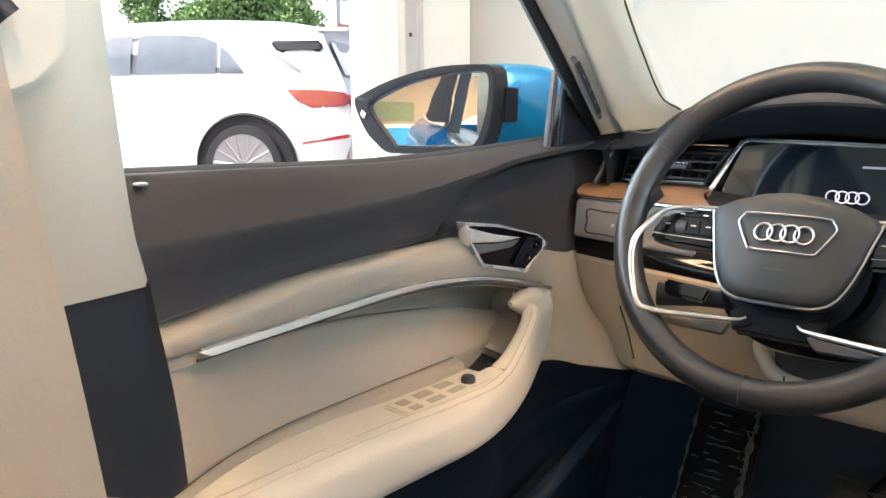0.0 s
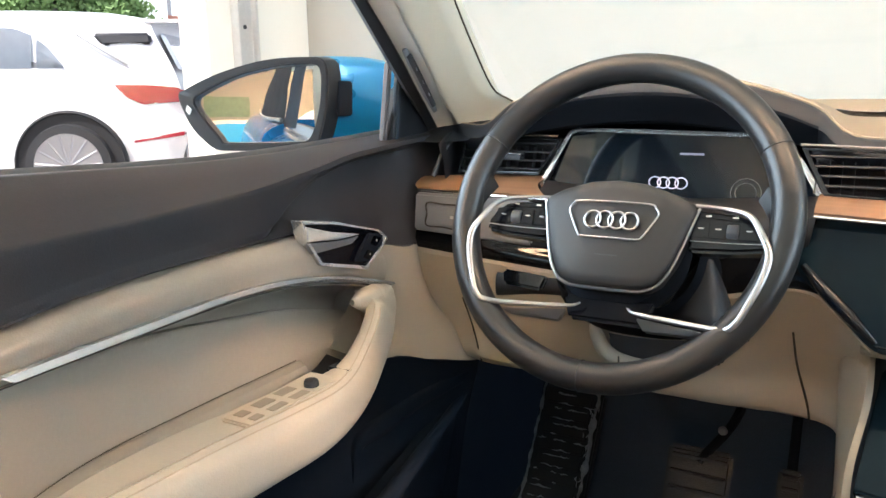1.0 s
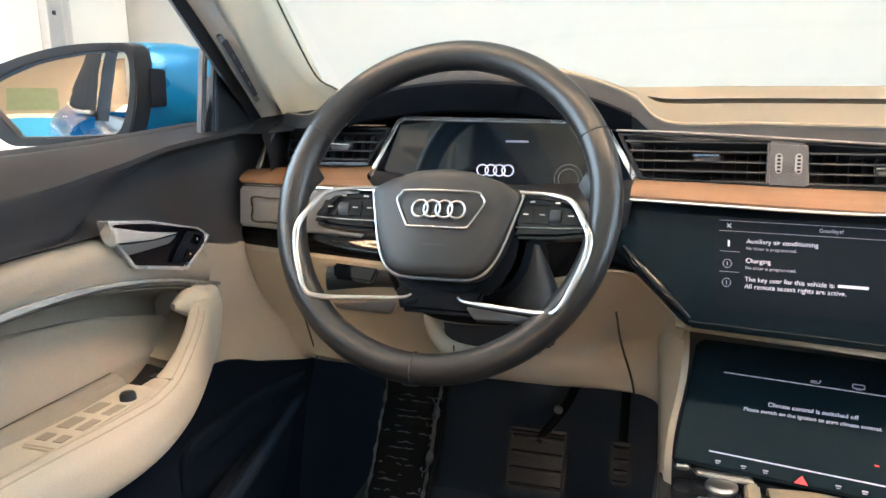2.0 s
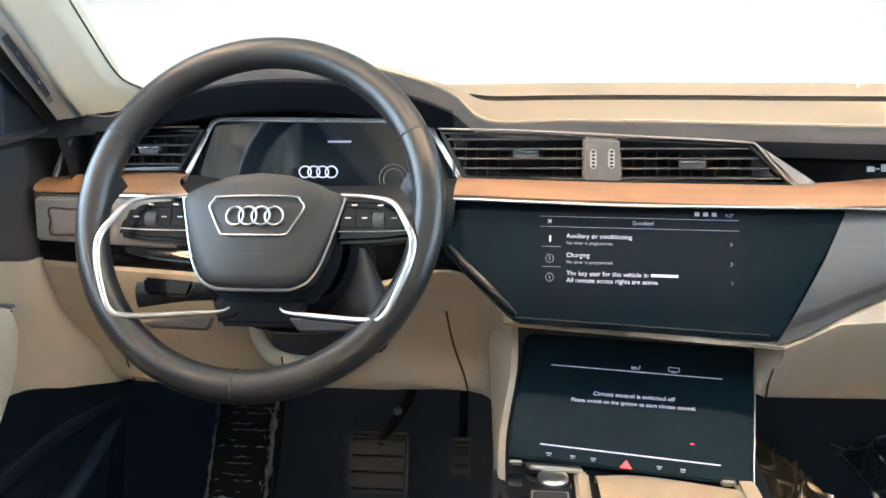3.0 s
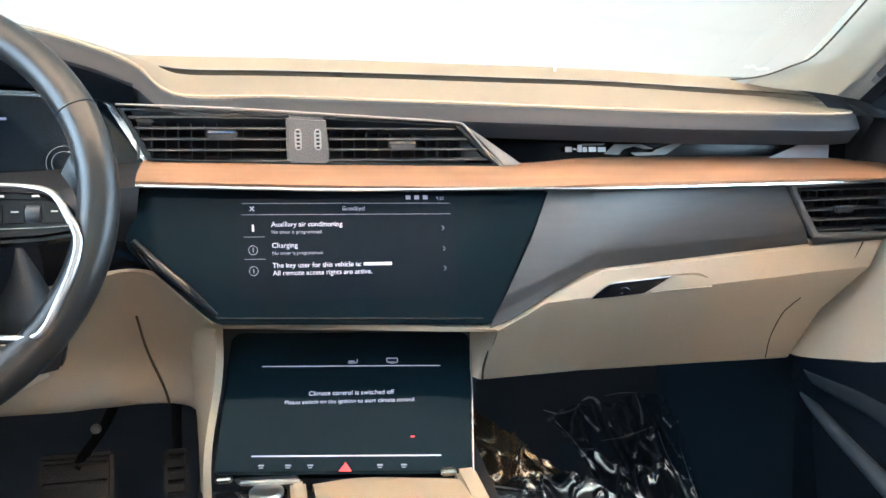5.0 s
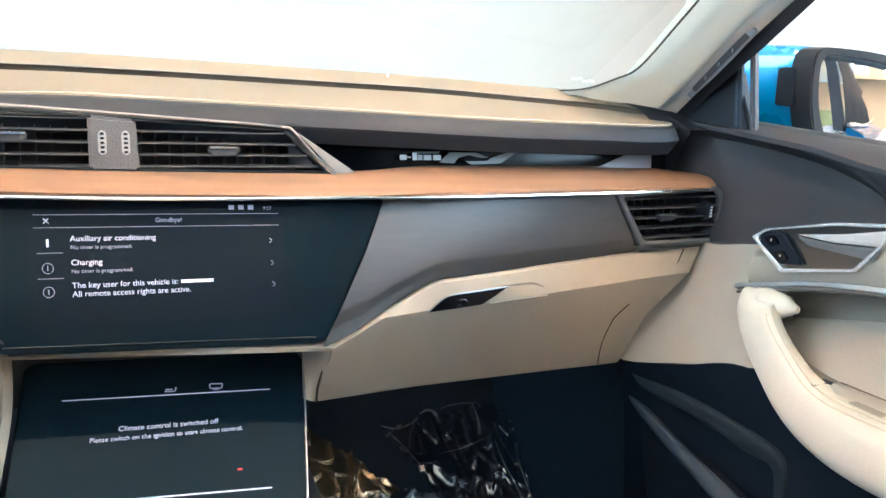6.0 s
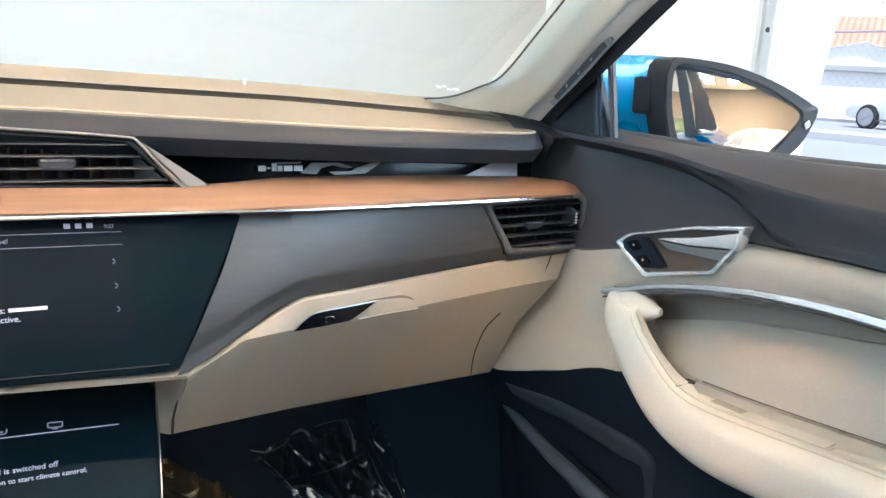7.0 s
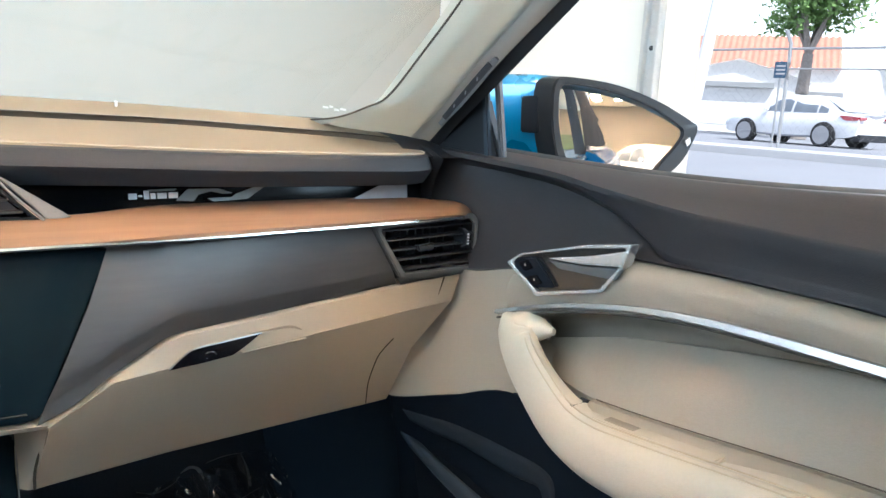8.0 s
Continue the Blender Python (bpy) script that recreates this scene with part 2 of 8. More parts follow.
def prism(outline, place, depth, bevel=0.0, segments=2):
    """A plate: the outline in (u, v), laid by place(u, v, w) from w = 0 to depth, with rounded edges."""
    bm = bmesh.new()
    low = [bm.verts.new(place(u, v, 0)) for u, v in outline]
    high = [bm.verts.new(place(u, v, depth)) for u, v in outline]
    k = len(outline)
    bm.faces.new(low[::-1])
    bm.faces.new(high)
    for i in range(k):
        bm.faces.new((low[i], low[(i + 1) % k], high[(i + 1) % k], high[i]))
    bmesh.ops.recalc_face_normals(bm, faces=bm.faces[:])
    if bevel:
        bmesh.ops.bevel(bm, geom=bm.edges[:], offset=bevel, segments=segments, affect='EDGES', clamp_overlap=True)
    return bm


def ring_plate(outer, inner, place, depth, bevel=0.0):
    """A frame between two outlines of as many points."""
    bm = bmesh.new()
    k = len(outer)
    lists = [[bm.verts.new(place(u, v, w)) for u, v in o] for o, w in ((outer, 0), (outer, depth), (inner, depth), (inner, 0))]
    for a, b in ((0, 1), (1, 2), (2, 3), (3, 0)):
        for i in range(k):
            bm.faces.new((lists[a][i], lists[a][(i + 1) % k], lists[b][(i + 1) % k], lists[b][i]))
    bmesh.ops.recalc_face_normals(bm, faces=bm.faces[:])
    if bevel:
        bmesh.ops.bevel(bm, geom=bm.edges[:], offset=bevel, segments=2, affect='EDGES', clamp_overlap=True)
    return bm


def box(x0, x1, y0, y1, z0, z1, bevel=0.0, segments=2):
    return prism([(x0, y0), (x1, y0), (x1, y1), (x0, y1)], lambda u, v, w: Vector((u, v, z0 + w)), z1 - z0, bevel, segments)


def lathe(profile, centre, axis='z', n=32):
    """A turned body: profile of (radius, height)."""
    bm = bmesh.new()
    rings = []
    for r, h in profile:
        ring = []
        for k in range(n):
            a = 2 * math.pi * k / n
            c, s = r * math.cos(a), r * math.sin(a)
            p = {'z': (c, s, h), 'y': (c, h, s), 'x': (h, c, s)}[axis]
            ring.append(bm.verts.new(Vector(centre) + Vector(p)))
        rings.append(ring)
    for a, b in zip(rings, rings[1:]):
        for k in range(n):
            bm.faces.new((a[k], a[(k + 1) % n], b[(k + 1) % n], b[k]))
    bm.faces.new(rings[0])
    bm.faces.new(rings[-1])
    bmesh.ops.recalc_face_normals(bm, faces=bm.faces[:])
    return bm


def merge(*parts):
    bm = bmesh.new()
    for other in parts:
        me = bpy.data.meshes.new("joint")
        other.to_mesh(me)
        bm.from_mesh(me)
        bpy.data.meshes.remove(me)
        other.free()
    return bm


def finish(name, bm, mat, angle=40):
    me = bpy.data.meshes.new(name)
    bm.to_mesh(me)
    bm.free()
    me.materials.append(mat)
    for p in me.polygons:
        p.use_smooth = True
    me.set_sharp_from_angle(angle=radians(angle))
    return me


def part(name, bm, mat, parent=None, label="", angle=40):
    ob = new(name, finish(name, bm, mat, angle))
    if parent:
        ob.parent = parent
    if label:
        tagged(ob, label)
    return ob


def thing(name, label, category, at=(0, 0, 0), group="", kind=""):
    ob = new(name)
    ob.empty_display_size = 0.05
    return tagged(ob, label, category, group, kind)


def solo(name, bm, mat, label, category, kind="", group="", angle=40):
    return tagged(part(name, bm, mat, None, "", angle), label, category, group, kind)


def lettering(name, text, size, place, u, v, mat, parent=None, align='LEFT'):
    """Flat writing at a place, its line along u, its height along v."""
    fc = bpy.data.curves.new(name, 'FONT')
    fc.body, fc.size, fc.align_x, fc.extrude = text, size, align, 0.0001
    tmp = new("lettering_tmp", fc)
    bpy.context.view_layer.update()
    me = bpy.data.meshes.new_from_object(tmp.evaluated_get(bpy.context.evaluated_depsgraph_get()))
    bpy.data.objects.remove(tmp)
    bpy.data.curves.remove(fc)
    u, v = Vector(u).normalized(), Vector(v).normalized()
    w = u.cross(v)
    m = Matrix((u, v, w)).transposed().to_4x4()
    m.translation = Vector(place)
    me.transform(m)
    me.materials.clear()
    me.materials.append(mat)
    ob = new(name, me)
    ob.parent = parent
    return ob

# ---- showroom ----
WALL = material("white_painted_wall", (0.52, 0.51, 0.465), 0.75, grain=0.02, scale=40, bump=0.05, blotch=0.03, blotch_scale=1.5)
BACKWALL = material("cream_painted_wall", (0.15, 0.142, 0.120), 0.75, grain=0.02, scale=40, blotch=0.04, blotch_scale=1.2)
# front wall's white painted darker, to hold down the light falling on it
WALL_DIMMED = material("front_wall_paint_dimmed", (0.235, 0.231, 0.213), 0.75, grain=0.02, scale=40, bump=0.05, blotch=0.03, blotch_scale=1.5)
CEIL = material("ceiling_paint", (0.76, 0.70, 0.58), 0.8, grain=0.02, scale=30, blotch=0.03)
CONCRETE = material("sealed_concrete", (0.42, 0.42, 0.42), 0.35, grain=0.08, scale=60, blotch=0.12, blotch_scale=0.8)
ASPHALT = material("pale_worn_asphalt", (0.25, 0.255, 0.265), 0.85, grain=0.18, scale=120, bump=0.4, blotch=0.12, blotch_scale=0.5)
STEEL = material("galvanised_steel", (0.42, 0.42, 0.41), 0.45, metal=0.6, grain=0.08, scale=60, blotch=0.1)
LAMP = glow("ceiling_lamp_panel", (1.0, 0.64, 0.36), 90.0)
HAZE = glow("white_hazy_sky", (0.96, 0.98, 1.0), 1.1)

RISE = [(-400, 0.7), (-15, 0.5), (-6.2, 0.17), (-3.5, -0.004), (3.5, -0.004), (13, 0.50), (18, 0.62), (25, 0.66), (400, 0.8)]
gx = [-400, -120, -40, -15, -10, -6.2, -3.5, 3.5, 6, 9, 13, 18, 25, 40, 120, 400]
bm = bmesh.new()
cols = [[bm.verts.new((x, y, along(RISE, x))) for y in (-400, -60, -15, 0, 15, 60, 400)] for x in gx]
for a, b in zip(cols, cols[1:]):
    for k in range(6):
        bm.faces.new((a[k], b[k], b[k + 1], a[k + 1]))
solo("ground", bm, ASPHALT, "pale grey asphalt yard and street in daylight", "ground", "structure")
for s in (-1, 1):
    bm = bmesh.new()
    cols = [[bm.verts.new((s * 190 * math.cos(a), 20 + 190 * math.sin(a), z)) for z in (-2, 40, 95)] for a in [radians(-60 + 6 * k) for k in range(21)]]
    for p, q in zip(cols, cols[1:]):
        for k in range(2):
            bm.faces.new((p[k], q[k], q[k + 1], p[k + 1]))
    solo("backdrop", bm, HAZE, "bright white hazy sky near the horizon", "sky", "structure")
solo("pavement", box(15.2, 17.2, -60, 80, 0.50, 0.70, 0.02), CONCRETE, "pale concrete kerb and pavement along the street", "pavement", "structure")
solo("floor", box(-3.6, 3.6, -12, 4.3, -0.15, 0.0), CONCRETE, "smooth grey showroom floor", "floor", "structure")
solo("wall_front", box(-3.9, 3.9, 4.0, 4.25, 0, 4.5), WALL_DIMMED, "plain white painted showroom wall", "wall", "structure")
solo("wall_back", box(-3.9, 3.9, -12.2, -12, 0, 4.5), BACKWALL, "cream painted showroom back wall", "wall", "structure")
WALL_BLUE = material("blue_wall_paint", (0.01, 0.20, 0.42), 0.5, grain=0.03, scale=30, blotch=0.05, blotch_scale=1.0)
solo("wall_base_band", box(-3.2, 1.2, -11.995, -11.96, 0, 1.02, 0.004), WALL_BLUE, "blue painted band along the back wall", "wall band", "structure")
solo("wall_band_line", box(-3.2, 1.2, -11.995, -11.95, 1.024, 1.13, 0.004), WALL, "white line above the blue wall band", "wall band", "structure")
poster = thing("wall_poster", "dark green framed poster on the back wall", "poster")
part("sheet", box(-1.95, -0.55, -11.99, -11.97, 1.22, 1.80, 0.004), material("dark_green_print", (0.06, 0.10, 0.06), 0.5, grain=0.2, scale=8, blotch=0.3), poster)
solo("wall_left", merge(box(-3.45, -3.25, 3.16, 4.0, 0, 4.5, 0.004), box(-3.45, -3.25, -12, -5.6, 0, 4.5, 0.004), box(-3.45, -3.25, -5.6, 3.16, 3.4, 4.5)), WALL,
     "white side wall with a wide open gateway", "wall", "structure")
solo("wall_right", merge(box(3.25, 3.45, 2.335, 4.0, 0, 4.5, 0.004), box(3.25, 3.45, -12, -5.8, 0, 4.5, 0.004), box(3.25, 3.45, -5.8, 2.335, 3.4, 4.5)), WALL,
     "white side wall with a wide open gateway", "wall", "structure")
solo("ceiling", box(-3.6, 3.6, -12.2, 4.25, 4.5, 4.65), CEIL, "plain pale showroom ceiling", "ceiling", "structure")

solo("ceiling_low", box(-3.25, 3.25, -12, -6.0, 2.95, 3.15), CEIL, "lower pale ceiling at the back of the showroom", "ceiling", "structure")

for s, y0, y1 in ((-1, 3.34, 3.50), (1, 2.405, 2.495)):
    p = thing("gate_track", "grey galvanised steel door track on the wall", "door track", group="door tracks")
    part("rail", prism([(0, y0), (0.055, y0), (0.055, y0 + 0.02), (0.02, y0 + 0.02), (0.02, y1 - 0.02), (0.055, y1 - 0.02), (0.055, y1), (0, y1)],
                       lambda u, v, w: Vector((s * (3.248 - u), v, w)), 3.6, 0.003), STEEL, p)
    for k in range(6):
        part("bolt", lathe([(0.001, 0), (0.012, 0), (0.012, 0.006), (0.008, 0.009), (0.001, 0.009)], (s * 3.227 - (0.009 if s > 0 else 0), 0.5 * (y0 + y1), 0.4 + 0.55 * k), 'x', 10), BLACK, p)


def ceiling_light(x, y):
    t = thing("ceiling_light", "long flat white lit ceiling lamp", "ceiling light", group="ceiling lamps")
    part("frame", ring_plate([(-.62, -.17), (.62, -.17), (.62, .17), (-.62, .17)], [(-.6, -.15), (.6, -.15), (.6, .15), (-.6, .15)],
                             lambda u, v, w: Vector((u, v, w)), 0.05), STEEL, t)
    part("diffuser", box(-.598, .598, -.148, .148, 0.015, 0.04), LAMP, t)
    t.matrix_world = pose(x, y, 4.45)
    return t


first_lamp = ceiling_light(-2.2, -1.2)
for lx, ly in ((0.0, -1.2), (2.2, -1.2), (-2.2, 0.6), (2.2, 0.6)):
    copy_thing(first_lamp, pose(lx, ly, 4.45))
for lx, ly in ((-1.9, -9.9), (0.0, -9.9), (0.75, -9.9), (1.5, -9.9), (2.25, -9.9), (0.0, -8.1), (0.75, -8.1), (1.5, -8.1)):
    copy_thing(first_lamp, pose(lx, ly, 2.9, 0, 0, 90))

# ---- car: doors ----
BELT = [(0.20, 1.136), (0.34, 1.130), (0.44, 1.126), (0.58, 1.119), (0.68, 1.1165), (0.78, 1.1165), (0.90, 1.120), (1.06, 1.126)]
BAND = [(0.20, 0.990), (0.33, 1.010), (0.46, 1.024), (0.62, 1.029), (0.73, 1.026), (0.80, 1.010), (0.89, 0.984), (0.97, 0.967)]
STRIP = [(0.20, 0.975), (0.36, 0.984), (0.47, 0.987), (0.60, 0.989), (0.70, 0.982), (0.80, 0.963), (0.905, 0.932)]


def car_door(s):
    """A front door, s = 1 for the passenger's side, -1 for the driver's; its inside only has full detail."""
    t = thing("door_2" if s > 0 else "door_1", "closed blue car door with beige and dark leather lining", "car door", group="front doors", kind="structure")

    def at(x, y, z):
        return (s * x, y, z)

    def rail(table, dx, dz, ys):
        return [at(dx(y) if callable(dx) else dx, y, along(table, y) + dz) for y in ys]
    ys = [0.20, 0.32, 0.46, 0.60, 0.72, 0.80, 0.89, 0.97]
    ysf = [0.20, 0.32, 0.46, 0.60, 0.72, 0.82, 0.93, 1.05]

    def mid(y):
        return along([(0.2, 0.712), (0.66, 0.708), (0.80, 0.726), (0.97, 0.728), (1.05, 0.715)], y)

    def low(y):
        return along([(0.2, 0.702), (0.75, 0.702), (0.9, 0.705), (0.97, 0.702)], y)
    ysc = [0.18, 0.32, 0.46, 0.60, 0.68, 0.73, 0.78, 0.84, 0.90, 0.97, 1.03, 1.07, 1.11]
    ROLL = [(0.68, 1.034), (0.73, 1.062), (0.78, 1.084), (0.84, 1.100), (0.90, 1.108), (0.97, 1.113), (1.11, 1.116)]

    def roll_low(y):
        return along(ROLL, y) if y > 0.68 else along(BAND, y) + 0.012

    def drop(y):
        return along([(0.18, 0.064), (0.46, 0.050), (0.65, 0.034), (0.85, 0.010), (1.11, 0.006)], y)

    def over(y):
        return along([(0.66, 0.0), (0.74, 0.020), (0.90, 0.024), (0.97, 0.020), (1.03, 0.006), (1.07, -0.010), (1.11, -0.030)], y)
    part("upper_panel", loft([rail(BELT, 0.785, -0.03, ysc), rail(BELT, 0.778, -0.004, ysc), rail(BELT, 0.768, 0.001, ysc), rail(BELT, 0.757, 0.000, ysc), [at(0.7100, y, along(BELT, y) + 0.004 - 0.94 * drop(y)) for y in ysc],
                              [at(0.7065, y, along(BELT, y) + 0.004 - drop(y)) for y in ysc], [at(0.7055, y, along(BELT, y) - drop(y) - 0.002) for y in ysc],
                              [at(0.709 + 0.4 * over(y), y, roll_low(y) + 0.004) for y in ysc], [at(0.708 + 0.5 * over(y), y, roll_low(y)) for y in ysc],
                              [at(0.707 + 1.5 * over(y), y, roll_low(y) - 0.008 - 0.2 * over(y)) for y in ysc],
                              [at(0.703 + 1.3 * over(y), y, 0.5 * roll_low(y) + 0.5 * along(BAND, y)) for y in ysc],
                              [at(low(y) + 0.2 * over(y), y, along(BAND, y) + 0.004) for y in ysc], [at(0.728, y, along(BAND, y) - 0.006) for y in ysc]], 80, 2, smooth=False, thick=0.003), DOOR_DARK, t, "dark anthracite upper door panel", 50)
    part("shell", loft([[at(0.776, 0.18, 1.00), at(0.776, 0.6, 1.01), at(0.776, 0.99, 0.99)], [at(0.776, 0.18, 0.70), at(0.776, 0.6, 0.70), at(0.776, 0.99, 0.70)]], 20, 4, thick=0.004), BEIGE_SOFT, t)
    part("window_seal", loft([rail(BELT, 0.774, -0.001, ysf), rail(BELT, 0.778, 0.003, ysf), rail(BELT, 0.786, 0.002, ysf), rail(BELT, 0.788, -0.03, ysf)], 40, 3), BLACK, t,
         "black rubber window seal")
    part("trim_band", loft([[at(0.716, y, along(BAND, y) + 0.001) for y in ys[:-1]], [at(0.700, y, along(BAND, y) - 0.006) for y in ys[:-1]],
                            [at(0.692, y, 0.55 * along(BAND, y) + 0.45 * along(STRIP, y)) for y in ys[:-1]],
                            [at(0.696, y, along(STRIP, y) + 0.001) for y in ys[:-1]], [at(0.715, y, along(STRIP, y) - 0.004) for y in ys[:-1]]], 60, 4, thick=0.003),
         BEIGE, t, "beige leather band")
    slim = 1.0 if s > 0 else 0.78
    sy = [0.355, 0.47, 0.60, 0.70, 0.80, 0.905]
    part("trim_strip", loft([[at(0.708, y, along(STRIP, y) + 0.0025) for y in sy], [at(0.6895, y, along(STRIP, y) + 0.001) for y in sy],
                             [at(0.6875, y + (0.010 if y < 0.36 else 0), along(STRIP, y) - slim * 0.0060 + 0.0030 * max(0, min(1, (y - 0.50) / 0.3))) for y in sy], [at(0.690, y + (0.012 if y < 0.36 else 0), along(STRIP, y) - slim * 0.0076 + 0.0030 * max(0, min(1, (y - 0.50) / 0.3))) for y in sy],
                             [at(0.708, y, along(STRIP, y) - 0.0125) for y in sy]], 70, 3, smooth=False, thick=0.0015), BRIGHT_TRIM, t, "long bright aluminium strip")
    part("strip_gap", tube([at(0.694, y, along(STRIP, y) - slim * 0.0100) for y in sy], 0.0014, 60, 6), SEAM, t, "dark gap under the strip")
    ry = [0.20, 0.36, 0.47, 0.60, 0.70, 0.80, 0.88]

    def sunk(x, y):
        """The hollow under the strip runs out towards the rear of the door."""
        return 0.701 + (x - 0.701) * along([(0.20, 0.0), (0.34, 0.10), (0.42, 0.40), (0.55, 0.85), (0.68, 1.0)], y)

    def under(y):
        return along([(0.20, 0.010), (0.38, 0.011), (0.50, 0.024), (0.62, 0.042), (0.80, 0.047)], y)

    def foot(y):
        if s > 0:
            return along([(0.20, 0.645), (0.30, 0.676), (0.346, 0.692), (0.402, 0.711), (0.448, 0.717), (0.501, 0.709), (0.562, 0.700), (0.616, 0.693), (0.667, 0.688), (0.74, 0.686), (0.80, 0.708), (0.86, 0.729)], y)
        return along([(0.20, 0.645), (0.30, 0.676), (0.346, 0.692), (0.402, 0.711), (0.472, 0.722), (0.60, 0.725), (0.86, 0.729)], y)
    part("recess", loft([[at(0.700, y, along(STRIP, y) - 0.002) for y in ry], [at(sunk(0.703, y), y, along(STRIP, y) - 0.013) for y in ry], [at(sunk(0.735, y), y, along(STRIP, y) - 0.015) for y in ry],
                         [at(sunk(0.769, y), y, along(STRIP, y) - 0.026) for y in ry], [at(sunk(0.774, y), y, along(STRIP, y) - 0.06) for y in ry]], 50, 3, thick=0.003), BEIGE, t)
    iy = [0.20, 0.28, 0.34, 0.40, 0.47, 0.55, 0.65, 0.75, 0.86]
    part("insert_panel", loft([[at(sunk(0.764, y), y, along(STRIP, y) - under(y) - 0.002) for y in iy], [at(sunk(0.748, y), y, along(STRIP, y) - under(y)) for y in iy], [at(sunk(0.745, y), y, along(STRIP, y) - under(y) - 0.003) for y in iy],
                               [at(0.45 * sunk(0.742, y) + 0.55 * foot(y) + 0.003, y, 0.91 - 0.02 * (y > 0.7)) for y in iy], [at(foot(y), y, 0.868) for y in iy], [at(foot(y) + 0.002, y, 0.835) for y in iy]], 60, 5, smooth=False, thick=0.003), BEIGE, t, "smooth beige insert panel")
    by = [0.21, 0.30, 0.40, 0.50, 0.60, 0.70, 0.738]
    lip = [(0.21, 0.8700), (0.30, 0.8725), (0.40, 0.8735), (0.50, 0.8725), (0.60, 0.8715), (0.70, 0.8695), (0.738, 0.8690)]
    lw = (0.011, 0.024, 0.027, 0.010) if s > 0 else (0.006, 0.014, 0.030, 0.004)
    part("tray_lip", loft([[at(foot(y) - 0.003, y, along(lip, y) - 0.03) for y in by], [at(foot(y) - 0.003, y, along(lip, y)) for y in by], [at(foot(y) - lw[0], y, along(lip, y)) for y in by], [at(foot(y) - lw[1], y, along(lip, y) - lw[3]) for y in by], [at(foot(y) - lw[2], y, along(lip, y) - 0.03) for y in by]], 30, 3, smooth=False, thick=0.002),
         BEIGE_SOFT, t, "raised beige lip behind the armrest tray", 30)
    top = [(0.18, 0.877), (0.34, 0.876), (0.54, 0.870), (0.66, 0.8665), (0.75, 0.866), (0.83, 0.866)]
    rows = [(0.17, 0.834, 0.0455, 0.630, 0.768), (0.34, 0.834, 0.0455, 0.630, 0.768), (0.50, 0.832, 0.0435, 0.631, 0.766), (0.60, 0.827, 0.042, 0.632, 0.760), (0.67, 0.8235, 0.041, 0.634, 0.746), (0.717, 0.827, 0.0365, 0.637, 0.706),
            (0.760, 0.8405, 0.0315, 0.641, 0.683), (0.801, 0.868, 0.0280, 0.647, 0.678), (0.836, 0.895, 0.0265, 0.655, 0.685), (0.853, 0.911, 0.0275, 0.664, 0.697), (0.858, 0.925, 0.0285, 0.670, 0.706), (0.858, 0.9345, 0.026, 0.677, 0.711)]
    bm, edge = bolster(rows, s, [(0.17, 0.010), (0.50, 0.010), (0.60, 0.009), (0.70, 0.007), (0.75, 0.0)])
    bm = merge(bm, tube([at(0.690, 0.866, 0.922), at(0.690, 0.848, 0.923), at(0.691, 0.832, 0.925), at(0.692, 0.820, 0.926), at(0.693, 0.811, 0.927)], [0.0170, 0.0190, 0.0170, 0.0115, 0.004], 32, 18))
    part("armrest", bm, BEIGE, t, "padded beige leather armrest rising into a grab handle", 60)
    part("stitching", merge(*[tube([e + Vector((s * dx, 0, dz)) for e in edge[:72:4]], 0.0008, 90, 5) for dx, dz in ((0.004, 0.0006), (-0.0035, -0.0035))]), THREAD, t, "double pale seam stitching")
    # brown tube painted as the soft shadow where armrest meets panel
    part("armrest_shade_line", tube([at(foot(y) - 0.001, y, along(lip, y) + 0.0004) for y in (0.30, 0.36, 0.42, 0.48, 0.55, 0.62, 0.68, 0.736)], 0.0007, 60, 6), BROWN, t, "shadow line painted behind the armrest")
    well = [(0.866, 0.912, 0.0), (0.850, 0.898, 0.0), (0.828, 0.886, 0.0), (0.806, 0.874, 0.0), (0.792, 0.868, 0.0)]
    part("grab_well", loft([[at(0.734, y, z + 0.0) for y, z, q in well], [at(0.728, y + 0.012, z - 0.004) for y, z, q in well], [at(0.712, y + 0.020, z - 0.010) for y, z, q in well],
                            [at(0.690, y + 0.024, z - 0.012) for y, z, q in well]], 24, 4, thick=0.003), BEIGE, t, "beige end wall of the door recess")
    part("recess_end", box(min(s * 0.704, s * 0.777), max(s * 0.704, s * 0.777), 0.884, 0.888, 0.83, 0.945, 0.001), BEIGE, t, "beige front wall of the door recess")
    part("grab_gap", loft([[at(0.700, 0.80, 0.852), at(0.702, 0.77, 0.838), at(0.704, 0.735, 0.836)], [at(0.734, 0.80, 0.858), at(0.734, 0.77, 0.846), at(0.734, 0.735, 0.848)]], 12, 3, thick=0.003), BLACK, t, "dark gap behind the grab handle")
    part("pull_slot", box(min(s * 0.648, s * 0.684), max(s * 0.648, s * 0.684), 0.739, 0.756, 0.850, 0.8675, 0.003), BLACK, t, "dark slot at the foot of the grab handle")
